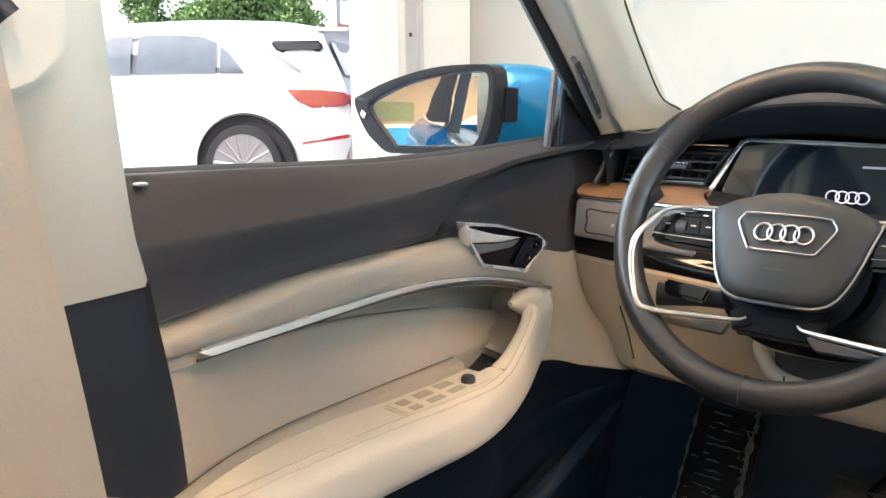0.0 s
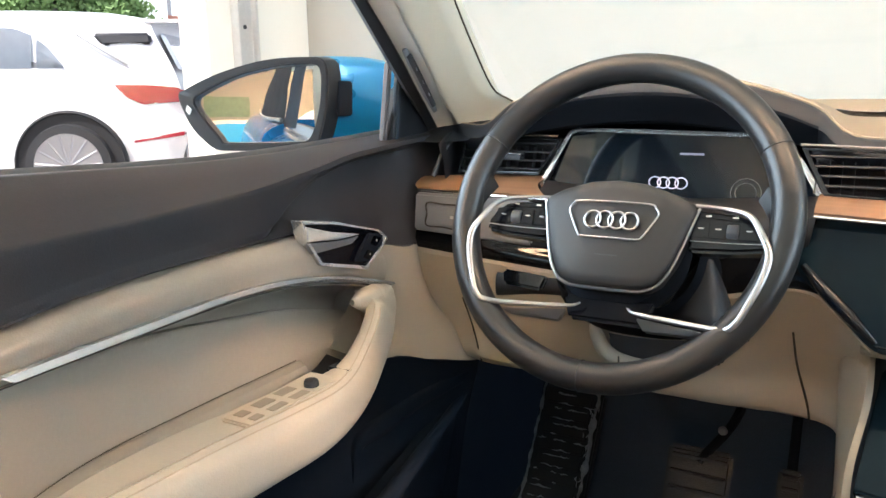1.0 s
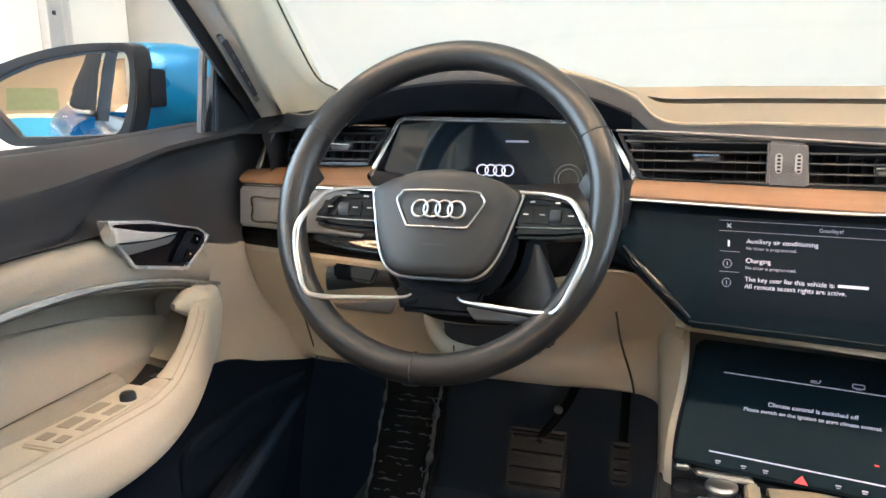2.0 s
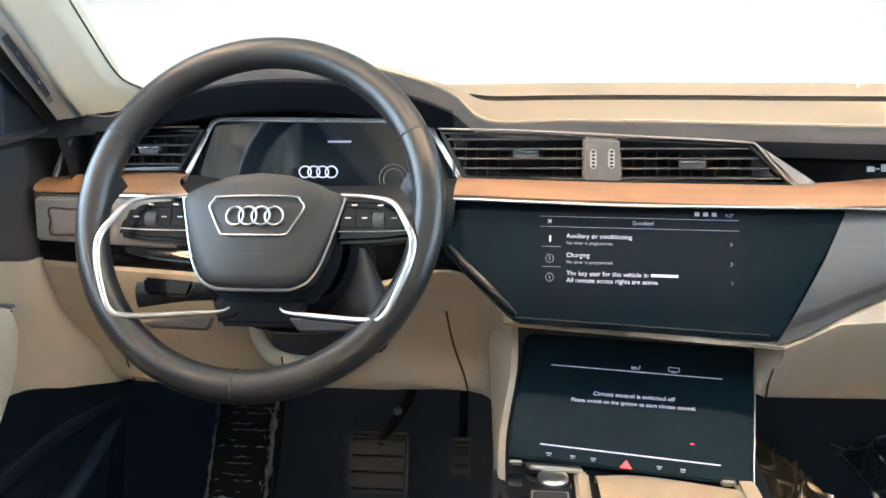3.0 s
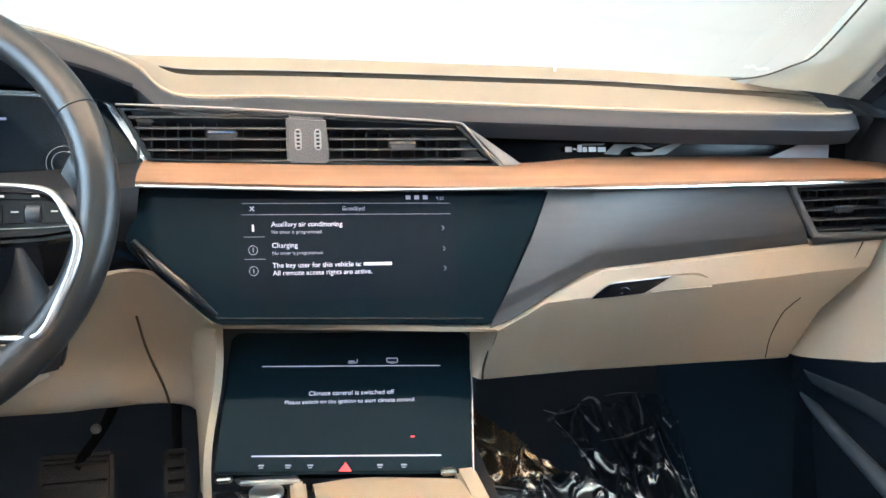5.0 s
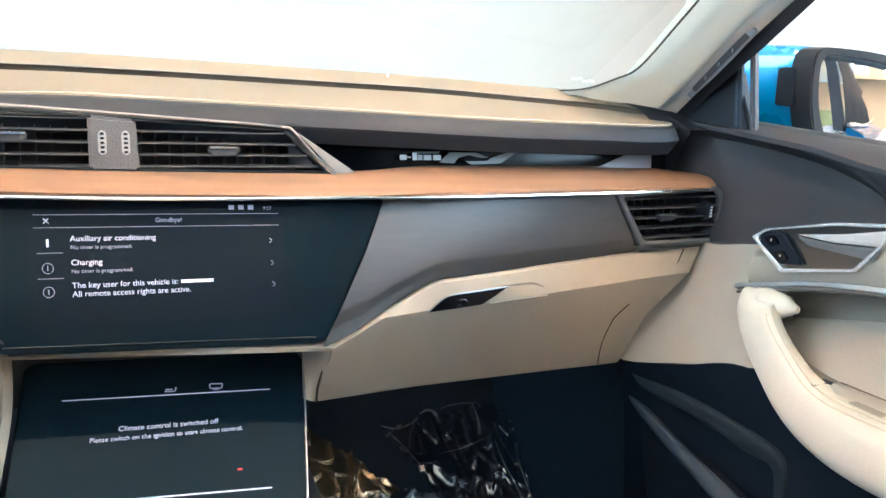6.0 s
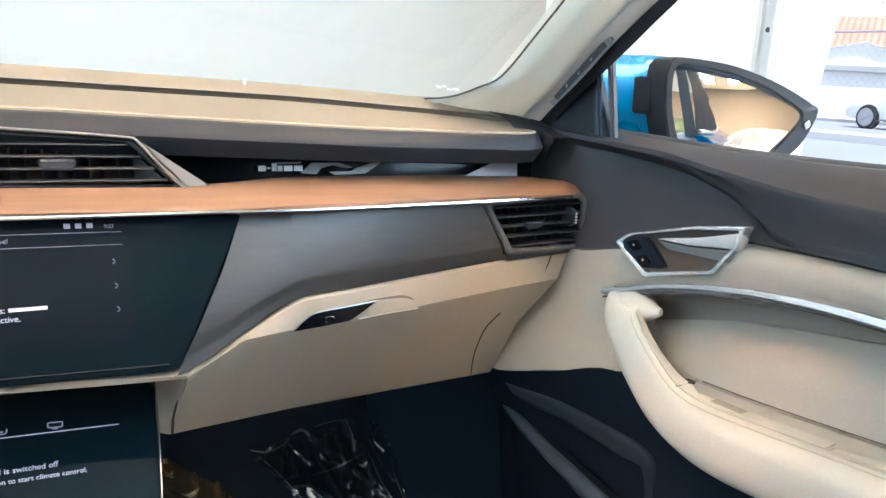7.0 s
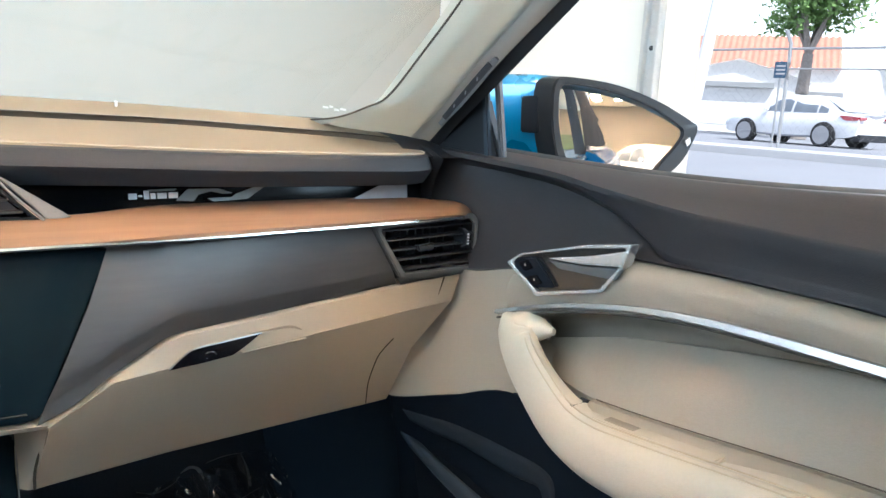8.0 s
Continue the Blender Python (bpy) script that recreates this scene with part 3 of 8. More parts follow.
    part("front_lining", loft([[at(0.704, 0.84, 0.993), at(0.702, 0.90, 0.984), at(0.703, 0.962, 0.970), at(0.712, 1.03, 0.966)],
                               [at(0.706, 0.84, 0.94), at(0.699, 0.91, 0.932), at(0.697, 0.985, 0.922), at(0.700, 1.07, 0.92)],
                               [at(0.698, 0.84, 0.89), at(0.685, 0.92, 0.884), at(0.682, 1.012, 0.882), at(0.686, 1.08, 0.88)],
                               [at(0.682, 0.84, 0.866), at(0.668, 0.894, 0.855), at(0.658, 0.939, 0.845), at(0.645, 1.02, 0.835), at(0.650, 1.085, 0.835)],
                               [at(0.672, 0.84, 0.847), at(0.652, 0.894, 0.833), at(0.637, 0.939, 0.820), at(0.618, 1.008, 0.800), at(0.620, 1.075, 0.796)]], 30, 6, thick=0.003),
         BEIGE_SOFT, t, "beige front door lining")
    part("lower_panel", loft([[at(0.745, 0.18, 0.82), at(0.742, 0.50, 0.81), at(0.73, 0.72, 0.82), at(0.688, 0.84, 0.852), at(0.655, 0.939, 0.826), at(0.634, 1.02, 0.804)], [at(0.735, 0.18, 0.80), at(0.73, 0.50, 0.79), at(0.712, 0.72, 0.80), at(0.671, 0.84, 0.846), at(0.636, 0.939, 0.819), at(0.616, 1.014, 0.798)],
                              [at(0.705, 0.18, 0.74), at(0.70, 0.50, 0.735), at(0.69, 0.72, 0.74), at(0.670, 0.85, 0.76), at(0.652, 0.94, 0.77), at(0.625, 1.02, 0.77)],
                              [at(0.690, 0.18, 0.62), at(0.685, 0.50, 0.62), at(0.68, 0.72, 0.63), at(0.670, 0.85, 0.65), at(0.66, 0.94, 0.66), at(0.65, 1.03, 0.67)],
                              [at(0.70, 0.18, 0.40), at(0.70, 0.50, 0.40), at(0.70, 0.72, 0.40), at(0.69, 0.85, 0.40), at(0.69, 0.94, 0.40), at(0.69, 1.04, 0.40)]], 50, 5, thick=0.004),
         LOWER, t, "dark lower door panel")
    part("map_pocket", loft([[at(0.672, 1.04, 0.752), at(0.662, 0.916, 0.718), at(0.655, 0.83, 0.704), at(0.65, 0.72, 0.690), at(0.65, 0.5, 0.685), at(0.65, 0.2, 0.685)],
                             [at(0.646, 1.04, 0.750), at(0.638, 0.916, 0.713), at(0.630, 0.83, 0.699), at(0.622, 0.72, 0.686), at(0.622, 0.5, 0.680), at(0.622, 0.2, 0.680)],
                             [at(0.652, 1.04, 0.72), at(0.640, 0.916, 0.68), at(0.632, 0.83, 0.665), at(0.628, 0.72, 0.64), at(0.63, 0.5, 0.62), at(0.63, 0.2, 0.62)],
                             [at(0.69, 1.04, 0.50), at(0.675, 0.916, 0.47), at(0.67, 0.83, 0.45), at(0.66, 0.72, 0.43), at(0.66, 0.5, 0.42), at(0.66, 0.2, 0.42)]], 50, 5, thick=0.004), LOWER, t, "dark door pocket")
    # driver's pocket edge and rim take a darker plastic, painting their shade
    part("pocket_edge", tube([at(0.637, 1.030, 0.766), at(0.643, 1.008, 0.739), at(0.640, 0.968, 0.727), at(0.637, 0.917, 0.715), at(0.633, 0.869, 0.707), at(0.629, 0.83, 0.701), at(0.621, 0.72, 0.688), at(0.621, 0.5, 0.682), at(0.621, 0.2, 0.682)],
                             [0.006, 0.0085, 0.0115, 0.0125, 0.0125, 0.0125, 0.011, 0.010, 0.010], 70, 14), RIM_GREY if s > 0 else LOWER, t, "slate rounded pocket edge, painted darker as shade beside the driver", 60)
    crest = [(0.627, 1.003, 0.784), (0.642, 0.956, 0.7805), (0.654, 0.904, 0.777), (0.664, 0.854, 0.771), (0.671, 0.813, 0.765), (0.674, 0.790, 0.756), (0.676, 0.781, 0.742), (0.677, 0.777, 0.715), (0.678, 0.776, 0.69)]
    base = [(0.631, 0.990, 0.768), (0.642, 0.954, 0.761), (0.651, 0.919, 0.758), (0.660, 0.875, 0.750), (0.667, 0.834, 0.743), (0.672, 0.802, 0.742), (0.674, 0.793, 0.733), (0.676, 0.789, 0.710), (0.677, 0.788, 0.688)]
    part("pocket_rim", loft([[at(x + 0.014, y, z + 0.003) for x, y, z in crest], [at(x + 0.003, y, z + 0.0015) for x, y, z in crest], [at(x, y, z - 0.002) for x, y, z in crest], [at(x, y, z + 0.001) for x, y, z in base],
                             [at(x + 0.003, y, z - 0.001) for x, y, z in base], [at(x + 0.014, y, z - 0.002) for x, y, z in base]], 60, 3, smooth=False, thick=0.003), RIM_GREY if s > 0 else LOWER, t, "slate rim over the door pocket, painted darker as shade beside the driver", 70)
    # inner handle
    hz = [(0.888, 0.997), (0.868, 1.011), (0.775, 1.037), (0.712, 1.048), (0.717, 1.026), (0.744, 0.990), (0.838, 0.965)]
    cy, cz = 0.795, 1.008
    inner = [(cy + (y - cy) * 0.93, cz + (z - cz) * 0.88) for y, z in hz]
    innermost = [(cy + (y - cy) * 0.925, cz + (z - cz) * 0.87) for y, z in hz]

    def hp(u, v, w):
        return Vector(at(0.702 - w, u, v))
    def hq(u, v, w):
        return hp(u, v, w + 0.0095)
    h = part("door_handle", ring_plate(hz, inner, hp, 0.0165, 0.002), SILVER, t, "angular chrome handle bezel")
    # passenger's bowl is painted greyer for what it reflects, driver's stays black
    part("bowl", prism(innermost, lambda u, v, w: hq(u, v, w - 0.008), 0.010), DARK_METAL if s > 0 else SPOKE, h, "handle bowl, painted greyer for its reflections on the passenger's side")
    part("lever", prism([(0.822, 1.0140), (0.760, 1.0275), (0.714, 1.041), (0.7165, 1.0235), (0.776, 1.0155)], lambda u, v, w: hq(u, v, 0.003 + w + 0.10 * (v - 1.01)), 0.007, 0.002), SILVER, h, "satin chrome lever")
    part("lever_underside", prism([(0.824, 1.0110), (0.776, 1.0130), (0.719, 1.0205), (0.727, 1.006), (0.808, 1.004)], lambda u, v, w: hq(u, v, 0.002 + w), 0.004, 0.0015), GREY, h, "grey lever face")
    pod = part("button_pod", prism([(0.874, 1.005), (0.842, 1.012), (0.823, 0.996), (0.809, 0.981), (0.842, 0.975), (0.874, 0.992)], lambda u, v, w: hq(u, v, 0.003 + w), 0.005, 0.002), HOOD, h, "black button pod")
    for k in (0, 1):
        by, bz = 0.858 - 0.016 * k, 1.001 - 0.015 * k
        part("memory_button", prism([(by + 0.010, bz), (by - 0.006, bz + 0.006), (by - 0.016, bz - 0.003), (by - 0.002, bz - 0.009)], lambda u, v, w: hq(u, v, 0.007 + w), 0.003, 0.0012),
             SPOKE, pod, "black push button")
        part("symbol", prism([(by - 0.0025, bz + 0.0005), (by - 0.0040, bz + 0.0005), (by - 0.0040, bz - 0.002), (by - 0.0025, bz - 0.002)], lambda u, v, w: hq(u, v, 0.0101 + w), 0.0004), THREAD, pod)
    plate = part("switch_plate", prism([(0.575, 0.650), (0.575, 0.692), (0.73, 0.700), (0.73, 0.652)], lambda u, v, w: Vector(at(v, u, along(top, u) - 0.0095 + w)), 0.006, 0.002), BEIGE_SOFT, t, "beige window switch plate")
    for y0, y1, x0, x1 in (((0.585, 0.602, 0.655, 0.668), (0.585, 0.602, 0.673, 0.688), (0.613, 0.640, 0.655, 0.668), (0.613, 0.640, 0.673, 0.690), (0.650, 0.678, 0.656, 0.670), (0.650, 0.678, 0.675, 0.692)) if s < 0 else ((0.665, 0.705, 0.655, 0.672),)):
        sw = box(s * x0 if s > 0 else s * x1, s * x1 if s > 0 else s * x0, y0, y1, along(top, y0) - 0.010, along(top, y0) - 0.0025, 0.0015)
        part("window_switch", sw, TAUPE, plate, "taupe window switch")
    if s < 0:
        part("mirror_knob", lathe([(0.001, 0), (0.0085, 0), (0.0085, 0.006), (0.0070, 0.0085), (0.001, 0.009)], at(0.668, 0.692, along(top, 0.69) - 0.004), 'z', 20), BLACK, plate, "round black mirror adjuster")
    if s < 0:
        part("lock_mark", lathe([(0.001, 0), (0.006, 0), (0.0062, 0.0014), (0.0045, 0.0022), (0.001, 0.0022)], at(0.7445, 0.345, 1.1225), 'z', 20), PLASTIC_GREY, t, "small round lock mark")
    # outside skin, seen in the door mirror
    part("outer_skin", loft([[at(0.80, 0.10, 1.100), at(0.815, 0.5, 1.088), at(0.80, 1.10, 1.085)], [at(0.88, 0.10, 1.06), at(0.885, 0.5, 1.05), at(0.87, 1.10, 1.05)],
                             [at(0.925, 0.10, 0.90), at(0.93, 0.5, 0.90), at(0.91, 1.10, 0.90)], [at(0.89, 0.10, 0.55), at(0.895, 0.5, 0.55), at(0.88, 1.10, 0.55)],
                             [at(0.91, 0.10, 0.36), at(0.915, 0.5, 0.36), at(0.90, 1.10, 0.36)]], 24, 5, thick=0.004), BLUE, t, "metallic blue outer door skin")
    part("belt_moulding", loft([[at(0.786, 0.10, 1.120), at(0.788, 0.5, 1.104), at(0.788, 1.06, 1.098)], [at(0.806, 0.10, 1.116), at(0.818, 0.5, 1.099), at(0.80, 1.06, 1.094)],
                                [at(0.808, 0.10, 1.104), at(0.820, 0.5, 1.088), at(0.802, 1.06, 1.084)]], 24, 3, thick=0.002), CHROME, t, "chrome window moulding")
    return t


car_door(-1)
car_door(1)


# ---- dashboard ----
def hump(x):
    """The swell of the instrument hood over the cluster."""
    d = (x + 0.385) / 0.235
    return max(0.0, 1 - d * d) ** 0.75 if abs(d) < 1 else 0.0


dash = thing("dashboard", "beige and anthracite leather dashboard with a wooden ledge", "dashboard")
XS = [-0.665, -0.62, -0.58, -0.54, -0.49, -0.44, -0.385, -0.33, -0.28, -0.23, -0.19, -0.15, -0.05, 0.10, 0.25, 0.40, 0.52, 0.60, 0.635, 0.652, 0.665]
BASE_Y = [(-0.665, 1.12), (-0.588, 1.18), (-0.4, 1.27), (-0.15, 1.30), (0.1, 1.30), (0.4, 1.27), (0.588, 1.18), (0.665, 1.12)]
BASE_Z = [(-0.665, 1.148), (-0.4, 1.162), (0.0, 1.1635), (0.4, 1.158), (0.588, 1.152), (0.665, 1.147)]
EDGE_Y = [(-0.665, 1.058), (-0.60, 1.042), (-0.52, 1.026), (-0.15, 1.03), (0.0, 1.02), (0.2, 1.005), (0.4, 0.995), (0.60, 0.993), (0.635, 0.998), (0.652, 1.010), (0.665, 1.035)]
EDGE_Z = [(-0.665, 1.1365), (-0.60, 1.136), (-0.52, 1.130), (-0.15, 1.128), (0.0, 1.127), (0.2, 1.122), (0.4, 1.117), (0.6, 1.115), (0.665, 1.117)]


def pad(f, dy, dz, k):
    """A line of the pad, f of the way from the windscreen to the front edge; k: how much of the hood's swell it takes."""
    return [(x, along(BASE_Y, x) * (1 - f) + along(EDGE_Y, x) * f + dy, along(BASE_Z, x) * (1 - f) + along(EDGE_Z, x) * f + dz + k * hump(x)) for x in XS]


part("defroster_shelf", loft([pad(0, 0.03, 0.001, 0), pad(0, 0, 0.0, 0.003), pad(0, -0.03, -0.009, 0.008), pad(0, -0.045, -0.0135, 0.010)], 90, 3, thick=0.003), PAD, dash, "beige ledge at the windscreen")
part("defroster_slot", loft([pad(0, -0.044, -0.014, 0.010), pad(0, -0.040, -0.0155, 0.010), pad(0, -0.040, -0.0215, 0.010), pad(0, -0.050, -0.023, 0.010)], 90, 2, smooth=False, thick=0.002), BROWN, dash, "dark slot of the defroster")
part("pad", loft([pad(0, -0.048, -0.026, 0.010), pad(0, -0.050, -0.0205, 0.014), pad(0.4, 0, -0.0095, 0.045), pad(0.7, 0, -0.004, 0.064), pad(0.92, 0, 0.0015, 0.072), pad(1, 0, 0, 0.070)], 100, 4, thick=0.004),
     PAD, dash, "beige stitched dashboard pad")
part("front_roll", loft([pad(1, 0.003, 0.0015, 0.071), pad(1, -0.003, -0.0005, 0.0705), pad(1, -0.012, -0.0125, 0.066), pad(1, -0.0135, -0.0155, 0.064), pad(1, -0.012, -0.018, 0.062), pad(1, 0.002, -0.034, 0.050), pad(1, 0.05, -0.034, 0.045)], 100, 4, smooth=False, thick=0.003),
     ROLL, dash, "anthracite leather roll along the edge")
part("pad_stitching", tube(pad(0.965, 0, 0.0022, 0.0714), 0.0008, 160, 5), THREAD, dash, "fine stitched seam")
# black sheet just proud of the leather roll, across the hood only
HOOD_X = (-0.605, -0.165)
part("hood_face", loft([[p for p in pad(1, dy, dz, k) if HOOD_X[0] < p[0] < HOOD_X[1]] for dy, dz, k in ((-0.0125, -0.0135, 0.0655), (-0.0155, -0.0158, 0.0640), (-0.0140, -0.0185, 0.0620), (-0.0005, -0.0345, 0.0500), (0.010, -0.0360, 0.0480))], 70, 4, smooth=False, thick=0.002),
     HOOD, dash, "black sheet over the roll's lower facet at the hood")
hx = [-0.60, -0.55, -0.47, -0.385, -0.30, -0.22, -0.17]
part("hood_lining", loft([[(x, 1.03, 1.094 + 0.055 * hump(x)) for x in hx], [(x, 1.08, 1.120 + 0.05 * hump(x)) for x in hx], [(x, 1.125, 1.112 + 0.05 * hump(x)) for x in hx],
                          [(x, 1.13, 1.08) for x in hx]], 40, 4, thick=0.003), HOOD, dash, "black lining inside the instrument hood")
# recessed black fascia beside the vents
part("fascia", loft([[(0.16, 1.035, 1.092), (0.40, 1.038, 1.088), (0.665, 1.035, 1.09)], [(0.16, 1.028, 1.056), (0.40, 1.034, 1.056), (0.665, 1.03, 1.056)]], 40, 3, thick=0.004), GLOSS, dash, "gloss black recessed fascia")
for x0, x1, z0, z1 in ((0.2800, 0.2880, 1.0700, 1.0756), (0.2895, 0.2935, 1.0722, 1.0738), (0.2955, 0.3005, 1.0700, 1.0780), (0.3020, 0.3070, 1.0700, 1.0756), (0.3090, 0.3185, 1.0700, 1.0756), (0.3210, 0.3305, 1.0700, 1.0756)):
    part("fascia_mark", prism([(x0, z0), (x1, z0), (x1, z1), (x0, z1)], lambda u, v, w: Vector((u, 1.0285 + 0.2 * (v - 1.074) - w, v)), 0.002), PRINT, dash)
# three grey graphics; the last, pale outline paints a window's reflection
for outline, paint in (([(0.300, 1.0790), (0.331, 1.0795), (0.328, 1.0770), (0.302, 1.0768)], FAINT),
                       ([(0.343, 1.0785), (0.377, 1.0785), (0.394, 1.0730), (0.382, 1.0725), (0.368, 1.0757), (0.354, 1.0725), (0.348, 1.0660), (0.329, 1.0672)], FAINT),
                       ([(0.397, 1.0722), (0.418, 1.0785), (0.433, 1.0795), (0.410, 1.0662), (0.371, 1.0645), (0.363, 1.0685), (0.392, 1.0688)], FAINT),
                       ([(0.551, 1.0615), (0.598, 1.0780), (0.638, 1.0790), (0.637, 1.0605)], WINDOW_SHEEN)):
    part("fascia_graphic_or_sheen", prism(outline, lambda u, v, w: Vector((u, 1.0300 + 0.2 * (v - 1.074) - w, v)), 0.0012), paint, dash, "grey graphic behind the gloss, the palest a painted reflection")
# wooden ledge
wx = [-0.182, 0.0, 0.20, 0.31, 0.45, 0.613, 0.685, 0.715]
WB_Y = [(-0.19, 1.0), (0.20, 0.99), (0.31, 1.02), (0.613, 1.035), (0.72, 1.02)]
WB_Z = [(-0.19, 1.0675), (0.20, 1.0610), (0.31, 1.0625), (0.613, 1.0610), (0.72, 1.053)]
WF_Y = [(-0.19, 0.930), (0.0, 0.930), (0.3, 0.940), (0.55, 0.955), (0.695, 0.972), (0.72, 0.99)]
WF_Z = [(-0.19, 1.0595), (0.0, 1.0530), (0.3, 1.0475), (0.55, 1.0465), (0.72, 1.0460)]
part("wood_ledge", loft([[(x, along(WB_Y, x) + 0.01, along(WB_Z, x)) for x in wx], [(x, along(WB_Y, x), along(WB_Z, x) + 0.0005) for x in wx],
                         [(x, 0.4 * along(WB_Y, x) + 0.6 * along(WF_Y, x), 0.4 * along(WB_Z, x) + 0.6 * along(WF_Z, x) + 0.003) for x in wx],
                         [(x, along(WF_Y, x) + 0.003, along(WF_Z, x) + 0.001) for x in wx], [(x, along(WF_Y, x) - 0.001, along(WF_Z, x) - 0.004) for x in wx],
                         [(x, along(WF_Y, x) + 0.01, along(WF_Z, x) - 0.006) for x in wx]], 70, 4, thick=0.003), WOOD, dash, "brown open-pored wooden ledge")
part("chrome_line", tube([(x, along(WF_Y, x) - 0.001, along(WF_Z, x) - 0.0055) for x in wx[:-1]], 0.0021, 80, 8), CHROME, dash, "thin chrome line under the wood")
part("wood_ledge", loft([[(-0.715, 1.03, 1.062), (-0.62, 1.05, 1.067), (-0.525, 1.05, 1.068)], [(-0.712, 1.005, 1.055), (-0.62, 1.01, 1.06), (-0.525, 1.01, 1.061)],
                         [(-0.705, 0.995, 1.0505), (-0.62, 0.985, 1.050), (-0.50, 0.975, 1.050)], [(-0.705, 1.005, 1.046), (-0.62, 0.995, 1.046), (-0.50, 0.985, 1.046)]], 30, 4, thick=0.003), WOOD, dash)
part("chrome_line", tube([(-0.704, 0.9945, 1.0475), (-0.62, 0.9845, 1.047), (-0.50, 0.9745, 1.047)], 0.0018, 30, 8), CHROME, dash)
# grey inlay beside the screen
L_TOP = [(0.14, 0.898), (0.181, 0.909), (0.197, 0.914), (0.224, 0.928), (0.281, 0.9495), (0.297, 0.953), (0.342, 0.953), (0.413, 0.9545), (0.582, 0.960), (0.74, 0.963)]
L_TOPY = [(0.14, 0.893), (0.155, 0.897), (0.29, 0.932), (0.45, 0.957), (0.60, 0.975), (0.72, 0.985), (0.76, 1.0)]


def inlay(f, dy, dz=0.0):
    """A line of the inlay, f of the way from its upper to its lower edge."""
    pts = []
    for k in range(41):
        i = k / 40
        xb = 0.160 + 0.44 * i
        x0 = along([(0, 0.2296), (0.051, 0.2325), (1, 0.156)], f)
        x = x0 + (0.534 * (1 - f) + 0.588 * f - x0) * i
        z = (1.0400 - 0.001 * i) * (1 - f) + along(L_TOP, xb) * f
        y = (0.949 + 0.019 * i) * (1 - f) + along(L_TOPY, xb) * f
        taper = min(1.0, max(0.0, (i - 0.12) / 0.3))
        pts.append((x, y + dy * (taper if dy > 0 else 1), z + dz))
    return pts


part("grey_inlay", loft([inlay(0, 0.004), inlay(0.02, -0.001), inlay(0.35, -0.003), inlay(0.66, -0.0035), inlay(0.76, -0.003), inlay(0.82, -0.0015), inlay(0.88, 0.0002), inlay(0.985, 0.0035), inlay(1.0, 0.005, 0.0005), inlay(1.0, 0.02, 0.002)], 70, 3, smooth=False, thick=0.003), GREY, dash, "satin grey inlay", 30)
part("grey_inlay", loft([[(0.580, 0.972, 0.9705), (0.63, 0.976, 0.9695), (0.72, 0.985, 0.9690), (0.735, 1.0, 0.969)], [(0.59, 0.974, 0.963), (0.64, 0.978, 0.9625), (0.725, 0.988, 0.9625), (0.738, 1.0, 0.9625)],
                         [(0.598, 0.988, 0.955), (0.64, 0.992, 0.956), (0.725, 1.0, 0.957), (0.738, 1.02, 0.957)]], 24, 3, thick=0.004), GREY, dash)
# beige lower dashboard, passenger's side
LX = [0.164 + 0.546 * k / 57 for k in range(58)]
L_CR = [(0.14, 0.893), (0.190, 0.9115), (0.222, 0.9245), (0.278, 0.9235), (0.44, 0.9225), (0.58, 0.9255), (0.71, 0.927)]


def cr_y(x):
    return along(L_TOPY, x) - 0.006


def slide(x, f):
    """The face narrows downwards beside the door."""
    return x - f * max(0, x - 0.55)


def lower_dash(s, xs):
    bottom = [(0.14, 0.831), (0.164, 0.829), (0.297, 0.816), (0.44, 0.805), (0.57, 0.798), (0.71, 0.794)]
    bot_y = [(0.14, 0.940), (0.164, 0.944), (0.297, 0.978), (0.44, 1.0), (0.57, 1.012), (0.71, 1.02)]
    return loft([[(s * slide(x, 0.06), along(L_TOPY, x) + 0.02, along(L_TOP, x) + 0.003) for x in xs], [(s * slide(x, 0.06), along(L_TOPY, x) + 0.003, along(L_TOP, x) - 0.0005) for x in xs], [(s * slide(x, 0.06), along(L_TOPY, x) + 0.001, along(L_TOP, x) - 0.002) for x in xs],
                 [(s * slide(x, 0.18), cr_y(x) - 0.0003, along(L_CR, x) + 0.0015) for x in xs], [(s * slide(x, 0.20), cr_y(x) + 0.0006, along(L_CR, x) - 0.002) for x in xs],
                 [(s * max(0.158, slide(x, 0.48)), 0.55 * cr_y(x) + 0.45 * along(bot_y, x), 0.55 * along(L_CR, x) + 0.45 * along(bottom, x)) for x in xs],
                 [(s * max(0.161, slide(x, 0.60)), along(bot_y, x), along(bottom, x)) for x in xs],
                 [(s * max(0.161, slide(x, 0.60)), along(bot_y, x) + 0.004, along(bottom, x) - 0.003) for x in xs], [(s * max(0.161, slide(x, 0.60)), 1.12, 0.80) for x in xs]], 90, 3, smooth=False, thick=0.003)


part("lower_dash", lower_dash(1, LX), BEIGE_LIFTED, dash, "beige lower dashboard with the glovebox", 18)
